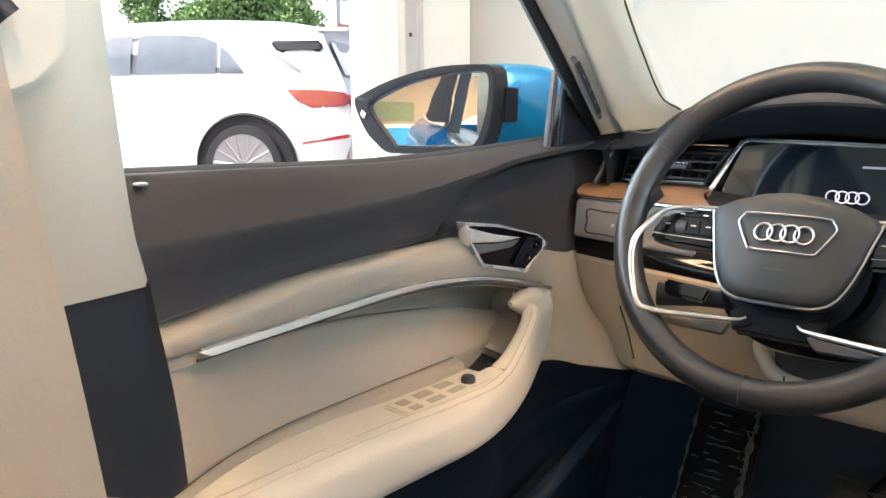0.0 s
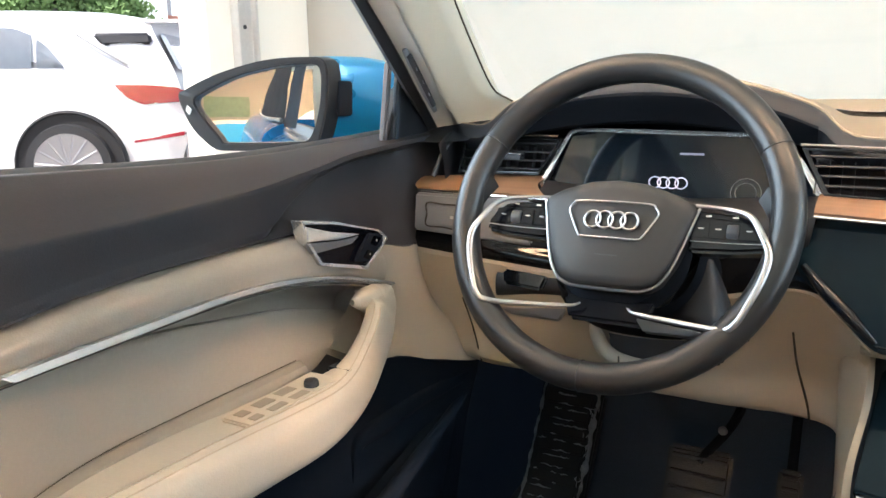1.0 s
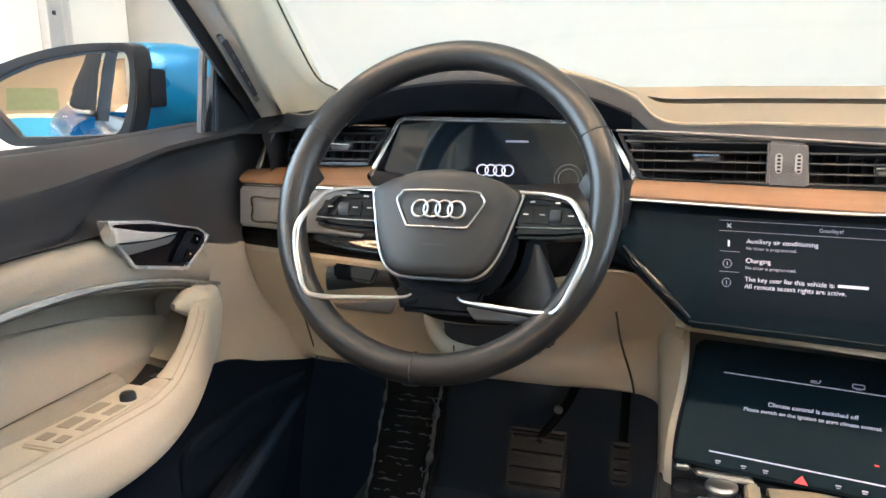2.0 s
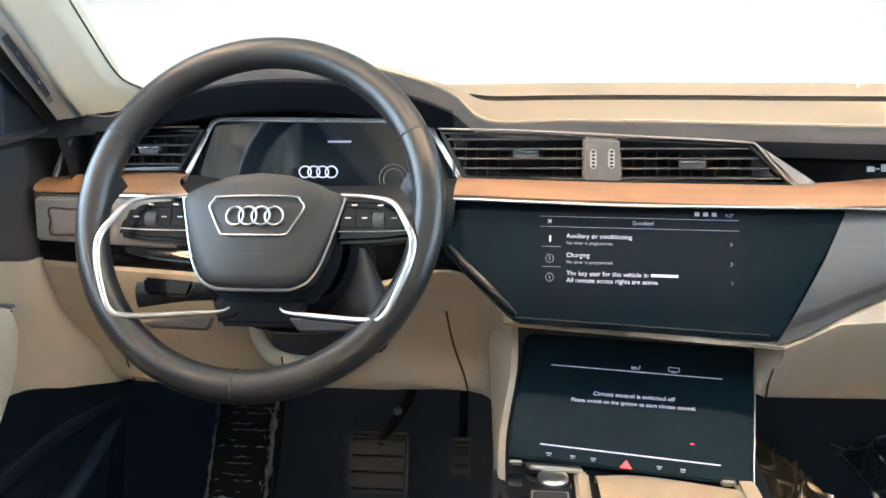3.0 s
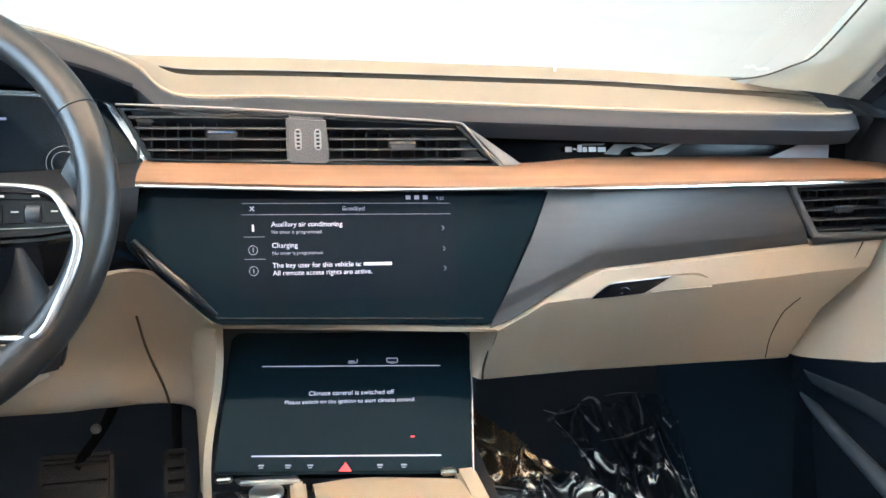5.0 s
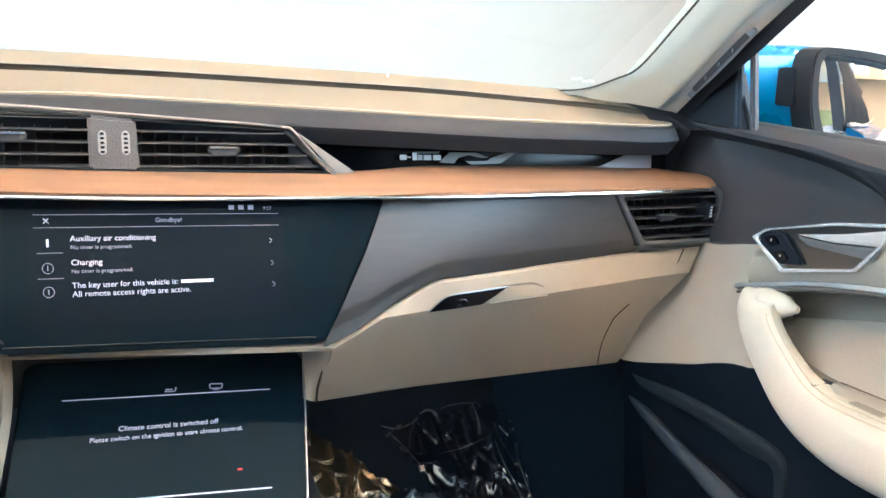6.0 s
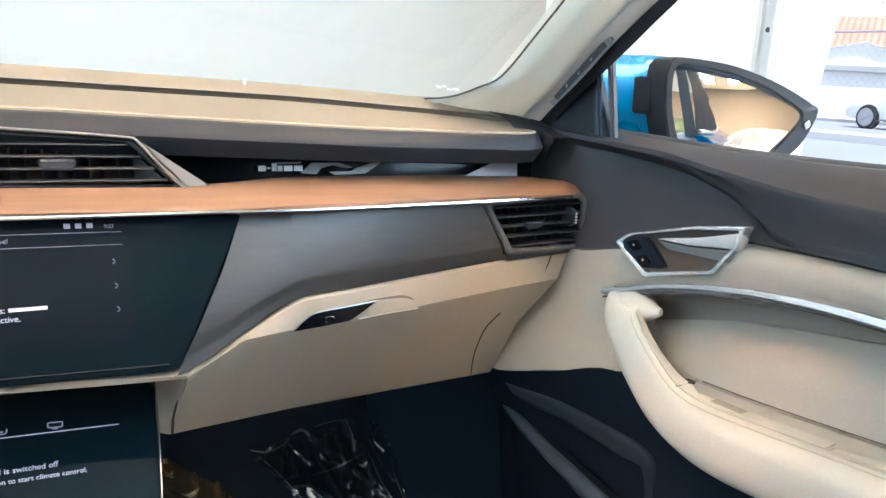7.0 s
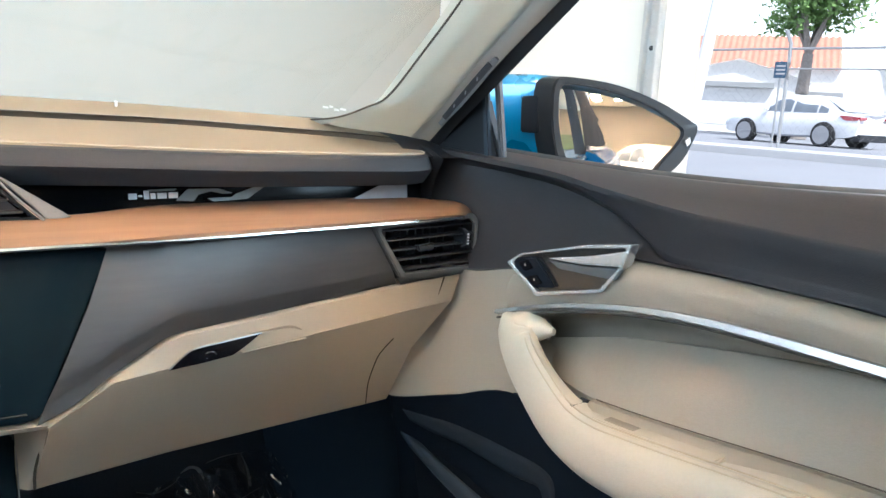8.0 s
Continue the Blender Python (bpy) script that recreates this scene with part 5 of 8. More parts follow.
for u in (0.17, 0.27, 0.355, 0.625, 0.72):
    clim_bar("button_symbol", u - 0.011, u + 0.011, 0.945, 0.955, DIM_TEXT)
    clim_bar("button_symbol", u - 0.008, u + 0.008, 0.962, 0.968, DIM_TEXT)

# ---- centre console ----
console = thing("centre_console", "beige centre console with a padded wrist rest", "console")
part("cheek", loft([[(-0.112, 0.975, 0.905), (-0.112, 0.93, 0.86), (-0.123, 0.87, 0.80), (-0.120, 0.80, 0.74), (-0.119, 0.72, 0.70)], [(-0.119, 0.97, 0.908), (-0.119, 0.925, 0.862), (-0.129, 0.865, 0.80), (-0.125, 0.795, 0.74), (-0.124, 0.715, 0.70)],
                    [(-0.147, 0.99, 0.905), (-0.144, 0.97, 0.86), (-0.141, 0.95, 0.80), (-0.134, 0.85, 0.72), (-0.133, 0.75, 0.68)],
                    [(-0.154, 1.05, 0.905), (-0.147, 1.05, 0.86), (-0.144, 1.05, 0.80), (-0.141, 1.0, 0.60), (-0.140, 0.8, 0.50)]], 30, 4, thick=0.003), BEIGE_SOFT, console, "beige side cheek")
part("cheek", loft([[(0.152, 0.955, 0.905), (0.1570, 0.974, 0.874), (0.1495, 0.938, 0.836)], [(0.158, 0.915, 0.904), (0.1605, 0.936, 0.871), (0.1585, 0.937, 0.832)],
                    [(0.1645, 0.896, 0.9015), (0.1645, 0.9175, 0.869), (0.1645, 0.945, 0.829)]], 20, 4, thick=0.003), BEIGE_SOFT, console, "narrow beige cheek beside the screen")
part("brow", loft([[(-0.125, 0.94, 0.923), (0.02, 0.93, 0.9155), (0.166, 0.915, 0.9065)], [(-0.128, 0.922, 0.9215), (0.02, 0.910, 0.914), (0.167, 0.8990, 0.9048)], [(-0.126, 0.925, 0.912), (0.02, 0.914, 0.905), (0.166, 0.9000, 0.9000)],
                   [(-0.118, 0.985, 0.894), (0.02, 0.985, 0.888), (0.160, 0.985, 0.882)]], 30, 4, thick=0.003), BEIGE_SOFT, console, "beige strip between the screens")
part("trim_step", prism([(-0.104, 0.868), (-0.044, 0.862), (-0.041, 0.850), (-0.098, 0.856)], lambda u, v, w: Vector((u, v, 0.772 + w + 0.003)), 0.006, 0.002), ALU, console, "brushed metal bar under the screen")
for cx, cy, cz in ((-0.112, 0.860, 0.784), (0.104, 0.848, 0.776)):
    part("frame_corner", box(cx - 0.008, cx + 0.008, cy - 0.006, cy + 0.004, cz - 0.004, cz + 0.003, 0.002), CHROME, console, "bright corner of the screen frame")
part("side_rail", box(0.1125, 0.134, 0.60, 0.857, 0.752, 0.774, 0.004), TAUPE, console, "taupe side rail of the console")
part("deck_divider", box(-0.051, -0.036, 0.72, 0.856, 0.762, 0.777, 0.003), TAUPE, console, "taupe strip beside the start button")
part("shelf", loft([[(-0.135, 0.86, 0.772), (0.0, 0.85, 0.765), (0.14, 0.845, 0.757)], [(-0.135, 0.80, 0.768), (0.0, 0.80, 0.762), (0.14, 0.80, 0.755)], [(-0.135, 0.55, 0.745), (0.0, 0.55, 0.742), (0.14, 0.55, 0.74)]], 20, 5, thick=0.005), BLACK, console, "black console deck")
part("wrist_rest", loft([[(-0.030, 0.850, 0.766), (0.02, 0.850, 0.766), (0.105, 0.842, 0.760)], [(-0.030, 0.846, 0.776), (0.02, 0.846, 0.777), (0.108, 0.838, 0.771)], [(-0.030, 0.82, 0.786), (0.02, 0.82, 0.788), (0.11, 0.812, 0.782)],
                         [(-0.030, 0.72, 0.794), (0.02, 0.72, 0.797), (0.11, 0.72, 0.792)], [(-0.030, 0.66, 0.77), (0.02, 0.66, 0.77), (0.11, 0.66, 0.77)]], 30, 5, thick=0.004), TAN, console, "padded tan-beige leather wrist rest")
part("start_button", lathe([(0.001, 0), (0.016, 0), (0.0165, 0.003), (0.014, 0.0055), (0.012, 0.006), (0.001, 0.0062)], (-0.073, 0.845, 0.771), 'z', 28), DULL_CHROME, console, "round silver start button")
part("button_plate", box(-0.128, -0.054, 0.80, 0.858, 0.762, 0.771, 0.002), GLOSS, console)
part("key_slot", box(-0.098, -0.056, 0.785, 0.821, 0.760, 0.773, 0.002), ALU, console)
part("slot_opening", box(-0.094, -0.060, 0.79, 0.816, 0.7685, 0.7745, 0.001), BLACK, console)
part("tunnel_side", loft([[(0.145, 0.98, 0.80), (0.150, 0.85, 0.76), (0.155, 0.60, 0.74)], [(0.165, 1.05, 0.60), (0.165, 0.85, 0.58), (0.165, 0.60, 0.56)], [(0.175, 1.3, 0.36), (0.175, 0.85, 0.36), (0.175, 0.6, 0.36)]], 20, 4, thick=0.004), CARPET, console, "dark carpeted console side")
part("tunnel_side", loft([[(-0.135, 0.98, 0.80), (-0.137, 0.85, 0.76), (-0.137, 0.60, 0.74)], [(-0.150, 1.05, 0.60), (-0.150, 0.85, 0.58), (-0.150, 0.60, 0.56)], [(-0.16, 1.3, 0.36), (-0.16, 0.85, 0.36), (-0.16, 0.6, 0.36)]], 20, 4, thick=0.004), CARPET, console)

for s in (-1, 1):
    part("end_cap", loft([[(s * 0.668, 0.995, 1.112), (s * 0.675, 1.06, 1.128), (s * 0.69, 1.30, 1.14)], [(s * 0.672, 1.02, 1.06), (s * 0.68, 1.08, 1.06), (s * 0.70, 1.30, 1.06)], [(s * 0.715, 1.045, 0.98), (s * 0.715, 1.09, 0.98), (s * 0.715, 1.30, 0.98)],
                          [(s * 0.70, 1.09, 0.81), (s * 0.70, 1.11, 0.80), (s * 0.70, 1.30, 0.80)]], 16, 4, thick=0.004), BLACK, dash, "dark dashboard end")
part("cowl", loft([[(-0.70, 1.28, 1.13), (0, 1.40, 1.14), (0.70, 1.28, 1.13)], [(-0.70, 1.28, 0.8), (0, 1.40, 0.8), (0.70, 1.28, 0.8)]], 16, 3, thick=0.01), BLACK, dash)

for s in (-1, 1):
    part("side_plug", box(min(s * 0.655, s * 0.785), max(s * 0.655, s * 0.785), 1.092, 1.112, 0.78, 1.122, 0.004), BLACK, dash, "dark filler beside the dashboard")
# ---- steering wheel ----
WC, WT = Vector((-0.367, 0.836, 1.063)), radians(28)
WV, WN = Vector((0, math.sin(WT), math.cos(WT))), Vector((0, -math.cos(WT), math.sin(WT)))


def whl(u, v, w=0.0):
    """On the steering wheel: u to the right, v up in its plane, w towards the driver."""
    return WC + Vector((u, 0, 0)) + WV * v + WN * w


wheel = thing("steering_wheel", "black leather steering wheel with silver spoke trim", "steering wheel")
circle = [2 * math.pi * q / 32 for q in range(32)]


def rim_point(a, r=0.170, w=0.0):
    return whl(r * math.cos(a), r * math.sin(a) - 0.0045 - (0.004 if math.sin(a) < 0 else 0) * abs(math.sin(a)), w)


part("rim", tube([rim_point(a) for a in circle], 0.0162, 128, 20, True, flat=1.0, up=tuple(WN)), RIM, wheel, "smooth black leather rim")
for a in (radians(27), radians(153), radians(268.5)):
    d = Vector(rim_point(a + 0.01)) - Vector(rim_point(a - 0.01))
    d.normalize()
    o = (rim_point(a) - WC).normalized()
    n = d.cross(o)
    part("rim_seam", tube([rim_point(a) + 0.0164 * (math.cos(b) * o + math.sin(b) * n) for b in [2 * math.pi * q / 16 for q in range(16)]], 0.0008, 32, 6, True), BLACK, wheel)
stitch = []
for k in range(170):
    a = radians(-160 + 320 * k / 169 + 90)
    p, q = rim_point(a, 0.1565, 0.0075), rim_point(a + 0.012, 0.1575, 0.0085)
    stitch.append(tube([p, q], 0.0006, 3, 4))
part("rim_stitching", merge(*stitch), STITCH, wheel, "row of pale stitches round the inner rim")
padline = [(-0.078, 0.012), (-0.060, 0.020), (-0.03, 0.0285), (0.0, 0.031), (0.03, 0.0285), (0.060, 0.020), (0.078, 0.012), (0.082, 0.004), (0.066, -0.050), (0.054, -0.074), (0.044, -0.0815), (0.030, -0.0845), (-0.030, -0.0845), (-0.044, -0.0815), (-0.054, -0.074), (-0.066, -0.050), (-0.082, 0.004)]
hub_shift = 0.003


def pad_at(u, v, w):
    return whl(u + hub_shift, v, w - 0.028 + 0.010 * (1 - (u / 0.085) ** 2))


bm = bmesh.new()
rings = []
for f, w in ((1.0, 0.0), (1.0, 0.022), (0.985, 0.026), (0.95, 0.0285), (0.8, 0.030), (0.5, 0.0315), (0.2, 0.032)):
    rings.append([bm.verts.new(pad_at(u * f, -0.03 + (v + 0.03) * f, w)) for u, v in padline])
for a, b in zip(rings, rings[1:]):
    for i in range(len(padline)):
        bm.faces.new((a[i], a[(i + 1) % len(padline)], b[(i + 1) % len(padline)], b[i]))
bm.faces.new(rings[-1])
bmesh.ops.recalc_face_normals(bm, faces=bm.faces[:])
hub = part("airbag_cover", bm, HUB, wheel, "dark grained airbag cover", 60)
lower = [(-0.0815, 0.009), (-0.066, -0.050), (-0.054, -0.075), (-0.042, -0.0835), (-0.028, -0.0865), (0.028, -0.0865), (0.042, -0.0835), (0.054, -0.075), (0.066, -0.050), (0.0815, 0.009)]
part("cover_trim", tube([pad_at(u * 1.015, v, 0.022) for u, v in lower], 0.0017, 70, 8, up=tuple(WN)), DULL_CHROME, hub, "slim silver line round the cover")
plate = [(-0.038, 0.0035), (0.0, 0.0038), (0.038, 0.0035), (0.0430, 0.0005), (0.0470, -0.0050), (0.0455, -0.0110), (0.0345, -0.0310), (0.0290, -0.0350), (0.0, -0.0355), (-0.0290, -0.0350), (-0.0345, -0.0310), (-0.0455, -0.0110), (-0.0470, -0.0050), (-0.0430, 0.0005)]
part("badge_frame", tube([pad_at(u, v, 0.0335) for u, v in plate], 0.0010, 110, 8, True, up=tuple(WN)), DULL_CHROME, hub, "thin silver badge outline")
for k in range(4):
    cu = -0.0195 + 0.013 * k
    part("badge_ring", tube([pad_at(cu + 0.0088 * math.cos(a), -0.0165 + 0.0090 * math.sin(a), 0.0338) for a in circle[::2]], 0.0012, 40, 8, True, up=tuple(WN)), DULL_CHROME, hub, "chrome ring")
part("caption", prism([(-0.012, -0.052), (0.012, -0.052), (0.012, -0.054), (-0.012, -0.054)], lambda u, v, w: pad_at(u, v, 0.0312 + w), 0.0004), BLACK, hub)
part("hub_core", lathe([(0.001, 0.0), (0.07, 0.0), (0.075, 0.03), (0.06, 0.06), (0.03, 0.07)], (0, 0, 0), 'y', 32), HOOD, wheel).matrix_world = Matrix.Translation(WC + WV * -0.03 - WN * 0.025) @ Matrix.Rotation(-WT, 4, 'X')
for s in (-1, 1):
    outline = [(0.075, 0.009), (0.126, 0.006), (0.138, 0.000), (0.147, -0.010), (0.151, -0.022), (0.150, -0.030), (0.120, -0.034), (0.075, -0.036)]
    sp = part("spoke", prism([(s * u, v) for u, v in outline][::s], lambda u, v, w: whl(u + hub_shift, v, w - 0.030), 0.020, 0.004), SPOKE, wheel, "gloss black multifunction spoke")
    part("spoke_root", loft([[whl(s * 0.140, 0.020, -0.004), whl(s * 0.152, 0.0, -0.002), whl(s * 0.160, -0.03, -0.002), whl(s * 0.155, -0.07, -0.004), whl(s * 0.135, -0.105, -0.006)],
                             [whl(s * 0.150, 0.035, 0.004), whl(s * 0.163, 0.0, 0.008), whl(s * 0.168, -0.03, 0.008), whl(s * 0.162, -0.07, 0.007), whl(s * 0.140, -0.115, 0.004)],
                             [whl(s * 0.158, 0.045, -0.004), whl(s * 0.170, 0.0, -0.004), whl(s * 0.172, -0.03, -0.004), whl(s * 0.168, -0.07, -0.004), whl(s * 0.148, -0.12, -0.004)]], 24, 4, thick=0.003), RIM, wheel)
    run = [(0.078, 0.012, -0.006), (0.110, 0.009, -0.003), (0.133, 0.000, 0.006), (0.147, -0.021, 0.012), (0.155, -0.040, 0.0155), (0.1525, -0.063, 0.0175), (0.143, -0.090, 0.0185), (0.133, -0.1105, 0.0175),
           (0.119, -0.1155, 0.012), (0.07, -0.111, 0.0), (0.034, -0.1065, -0.006), (0.025, -0.1015, -0.010)]
    part("spoke_trim", tube([whl(s * u + hub_shift, v, w) for u, v, w in run], [0.0018, 0.0020, 0.0028, 0.0035, 0.0037, 0.0036, 0.0034, 0.0032, 0.0030, 0.0030, 0.0027, 0.0012], 120, 10, up=tuple(WN), flat=0.7),
         DULL_CHROME, wheel, "angular silver spoke trim")
    part("spoke_underside", prism([(s * 0.036, -0.1115), (s * 0.112, -0.1175), (s * 0.104, -0.123), (s * 0.045, -0.124)][::s], lambda u, v, w: whl(u + hub_shift, v, w - 0.014 + 0.8 * (v + 0.12)), 0.006, 0.002), DULL_CHROME, wheel, "bright lower face of the spoke")
    part("button", prism([(s * u, v) for u, v in ((0.080, 0.006), (0.126, 0.003), (0.133, -0.002), (0.079, 0.000))][::s], lambda a, c, w: whl(a + hub_shift, c, w - 0.0115), 0.0028, 0.0009), SPOKE, sp, "slim upper rocker")
    for u0, u1 in ((0.078, 0.094), (0.0955, 0.110), (0.123, 0.141)):
        part("button", prism([(s * u, v) for u, v in ((u0, -0.002), (u1, -0.003), (u1 + 0.001, -0.021), (u0 - 0.001, -0.021))][::s], lambda a, c, w: whl(a + hub_shift, c, w - 0.0115), 0.0028, 0.0010), SPOKE, sp)
        m = (u0 + u1) / 2
        part("button_symbol", prism([(s * u, v) for u, v in ((m - 0.0028, -0.0100), (m + 0.0028, -0.0100), (m + 0.0028, -0.0113), (m - 0.0028, -0.0113))][::s], lambda a, c, w: whl(a + hub_shift, c, w - 0.0086), 0.0004), STITCH, sp)
    for u in (0.092, 0.118):
        part("button_symbol", prism([(s * a, c) for a, c in ((u - 0.003, 0.0030), (u + 0.002, 0.0036), (u + 0.003, 0.0018), (u - 0.003, 0.0015))][::s], lambda a, c, w: whl(a + hub_shift, c, w - 0.0086), 0.0004), STITCH, sp)
    part("scroll_roller", lathe([(0.001, -0.0055), (0.0075, -0.0055), (0.008, -0.004), (0.008, 0.004), (0.0075, 0.0055), (0.001, 0.0055)], tuple(whl(s * 0.1165 + hub_shift, -0.012, -0.013)), 'x', 24), DARK, sp, "ribbed dark grey roller")
    # thin bright line that draws the highlight along the switch panel
    part("switch_highlight", tube([whl(s * 0.077 + hub_shift, -0.0245, -0.0095), whl(s * 0.12 + hub_shift, -0.0240, -0.0095), whl(s * 0.148 + hub_shift, -0.0225, -0.0095)], 0.0006, 12, 6), DULL_CHROME, sp, "hairline put in for the switch panel's highlight")
part("lower_bridge", prism([(-0.05, -0.090), (0.05, -0.090), (0.040, -0.117), (-0.040, -0.117)], lambda u, v, w: whl(u + hub_shift, v, w - 0.034), 0.012, 0.004), SPOKE, wheel, "gloss black lower bridge")

column = thing("steering_column", "black steering column cover with stalks", "steering column")
part("cover", loft([[whl(-0.075, 0.00, -0.06), whl(0, 0.03, -0.06), whl(0.075, 0.0, -0.06), whl(0.07, -0.07, -0.06), whl(0, -0.098, -0.06), whl(-0.07, -0.07, -0.06), whl(-0.075, 0.00, -0.06)],
                    [whl(-0.085, 0.00, -0.12), whl(0, 0.03, -0.12), whl(0.085, 0.0, -0.12), whl(0.08, -0.08, -0.12), whl(0, -0.108, -0.11), whl(-0.08, -0.08, -0.12), whl(-0.085, 0.00, -0.12)],
                    [whl(-0.085, 0.00, -0.20), whl(0, 0.02, -0.20), whl(0.085, 0.0, -0.20), whl(0.08, -0.08, -0.20), whl(0, -0.100, -0.18), whl(-0.08, -0.08, -0.20), whl(-0.085, 0.00, -0.20)]], 48, 6, thick=0.003), HOOD, column)
part("stalk", tube([whl(-0.06, -0.07, -0.09), whl(-0.10, -0.072, -0.085), whl(-0.150, -0.078, -0.075)], [0.008, 0.009, 0.012], 20, 12, flat=1.2), BLACK, column, "black control stalk")
part("control_lever", prism([(-0.142, -0.062), (-0.085, -0.066), (-0.09, -0.084), (-0.138, -0.080)], lambda u, v, w: whl(u + hub_shift, v, w - 0.065), 0.008, 0.003), GLOSS, column, "black lever paddle")
part("switch_pod", tube([(-0.283, 0.905, 1.003), (-0.283, 0.903, 0.995), (-0.284, 0.900, 0.970), (-0.285, 0.895, 0.940), (-0.285, 0.895, 0.925)], [0.007, 0.018, 0.028, 0.036, 0.038], 24, 24), MIRROR_TRIM, column, "grey column switch housing")
part("shroud", tube([(-0.432, 0.985, 0.905), (-0.427, 0.968, 0.888), (-0.416, 0.962, 0.866), (-0.396, 0.958, 0.853), (-0.36, 0.957, 0.848), (-0.32, 0.966, 0.848), (-0.288, 0.992, 0.850)],
                    [0.007, 0.009, 0.010, 0.010, 0.0095, 0.0085, 0.006], 70, 14), BEIGE_SOFT, column, "beige collar round the column")
part("shroud_seam", tube([(-0.389, 0.944, 0.862), (-0.388, 0.9425, 0.853), (-0.389, 0.946, 0.842)], 0.0011, 10, 6), SEAM, column)
part("shroud_well", prism([(-0.415, 0.895), (-0.26, 0.895), (-0.27, 0.862), (-0.32, 0.85), (-0.37, 0.85), (-0.405, 0.862)], lambda u, v, w: Vector((u, 0.985 - w, v)), 0.02, 0.003), BLACK, column)

# ---- pillars, roof, windscreen ----
def a_pillar(s):
    t = thing("a_pillar", "pale cloth-covered windscreen pillar with a grey speaker strip", "pillar", group="windscreen pillars", kind="structure")

    def at(x, y, z):
        return (s * x, y, z)
    inner = [(0.582, 1.205, 1.148), (0.587, 1.12, 1.156), (0.592, 1.06, 1.172), (0.600, 1.025, 1.188), (0.592, 0.95, 1.242), (0.58, 0.879, 1.292), (0.56, 0.78, 1.365), (0.53, 0.62, 1.47)]
    edge = [(0.689, 1.085, 1.130), (0.684, 1.05, 1.150), (0.675, 1.008, 1.180), (0.661, 0.948, 1.2215), (0.648, 0.884, 1.262), (0.634, 0.824, 1.298), (0.608, 0.73, 1.36), (0.565, 0.59, 1.46)]
    strip = [(0.718, 1.083, 1.130), (0.711, 1.045, 1.156), (0.703, 1.005, 1.182), (0.689, 0.937, 1.2265), (0.676, 0.876, 1.2635), (0.6636, 0.815, 1.2995), (0.638, 0.71, 1.363), (0.595, 0.57, 1.46)]
    seal = [(0.724, 1.066, 1.126), (0.716, 1.030, 1.152), (0.708, 0.992, 1.175), (0.692, 0.922, 1.2155), (0.6775, 0.851, 1.2605), (0.664, 0.789, 1.2985), (0.637, 0.68, 1.363), (0.595, 0.54, 1.46)]

    def rail3(table, dx=0.0, dy=0.0, dz=0.0):
        return [at(x + dx, y + dy, z + dz) for x, y, z in table]

    def between(f, dx, dy, dz):
        return [at(p[0] + f * (q[0] - p[0]) + dx, p[1] + f * (q[1] - p[1]) + dy, p[2] + f * (q[2] - p[2]) + dz) for p, q in zip(inner, edge)]
    part("cloth", loft([rail3(inner, 0, 0.03, -0.01), rail3(inner), between(0.10, 0.000, -0.009, -0.002), between(0.30, -0.003, -0.015, -0.002), between(0.65, -0.003, -0.011, -0.001), rail3(edge)], 50, 4, thick=0.003), CLOTH, t)
    part("glass_edge", tube(rail3(inner, -0.001, 0.001, 0.0005), 0.0013, 60, 6), SEAM, t, "thin black edge of the windscreen")
    part("speaker_strip", loft([rail3(edge, -0.008, 0.008, -0.003), rail3(edge, 0.001, 0.0005, -0.001), [at((a[0] + q[0]) / 2 - 0.003, (a[1] + q[1]) / 2 - 0.003, (a[2] + q[2]) / 2) for a, q in zip(edge, strip)], rail3(strip)], 50, 4, thick=0.003), PILLAR_GREY, t, "grey plastic pillar edge")
    part("door_frame", loft([rail3(strip, 0.0, 0.006, -0.004), rail3(strip, 0.0015, 0.0, 0.0), rail3(seal), rail3(seal, 0.012, 0.010, 0.002), rail3(seal, 0.02, 0.03, 0.004)], 50, 3, smooth=False, thick=0.003), BLACK, t, "black window frame seal")
    run = [tuple(0.42 * a + 0.58 * q for a, q in zip(e, r)) for e, r in zip(edge, strip)]
    low, high = Vector(run[1]).lerp(Vector(run[2]), 0.3), Vector(run[3]).lerp(Vector(run[4]), 0.25)
    lift = Vector((-0.0035, -0.0035, 0.0005))
    g = part("speaker_grille", tube([at(*(low.lerp(high, f) + lift)) for f in (-0.06, 0.3, 0.7, 1.08)], [0.006, 0.0085, 0.0085, 0.006], 30, 12, flat=0.35, up=(s, 0.3, 0.4)), PLASTIC_GREY, t, "grey speaker surround")
    part("slot", tube([at(*(low.lerp(high, f) + 1.75 * lift)) for f in (0.04, 0.35, 0.65, 0.97)], 0.0050, 24, 10, flat=0.35, up=(s, 0.3, 0.4)), DARK, g, "dark grille strip")
    for k in range(3):
        p = low.lerp(high, 0.04 + 0.93 * (k + 1) / 4) + 2.3 * lift
        part("slot_rib", tube([at(p.x - 0.003, p.y - 0.003, p.z - 0.004), at(p.x + 0.003, p.y + 0.002, p.z + 0.003)], 0.0010, 4, 6), PLASTIC_GREY, g)
    sail = part("mirror_sail", prism([(1.11, 1.095), (0.948, 1.112), (0.985, 1.192), (1.0, 1.19), (1.09, 1.13)], lambda u, v, w: Vector((s * (0.724 + 0.016 - w), u, v)), 0.016, 0.003), MIRROR_TRIM, t, "black triangular mirror sail")
    part("window_bar", prism([(0.953, 1.112), (0.945, 1.112), (0.966, 1.226), (0.974, 1.220)], lambda u, v, w: Vector((s * (0.728 + 0.008 - w), u, v)), 0.010, 0.002), GUIDE, t, "pale guide bar of the window")
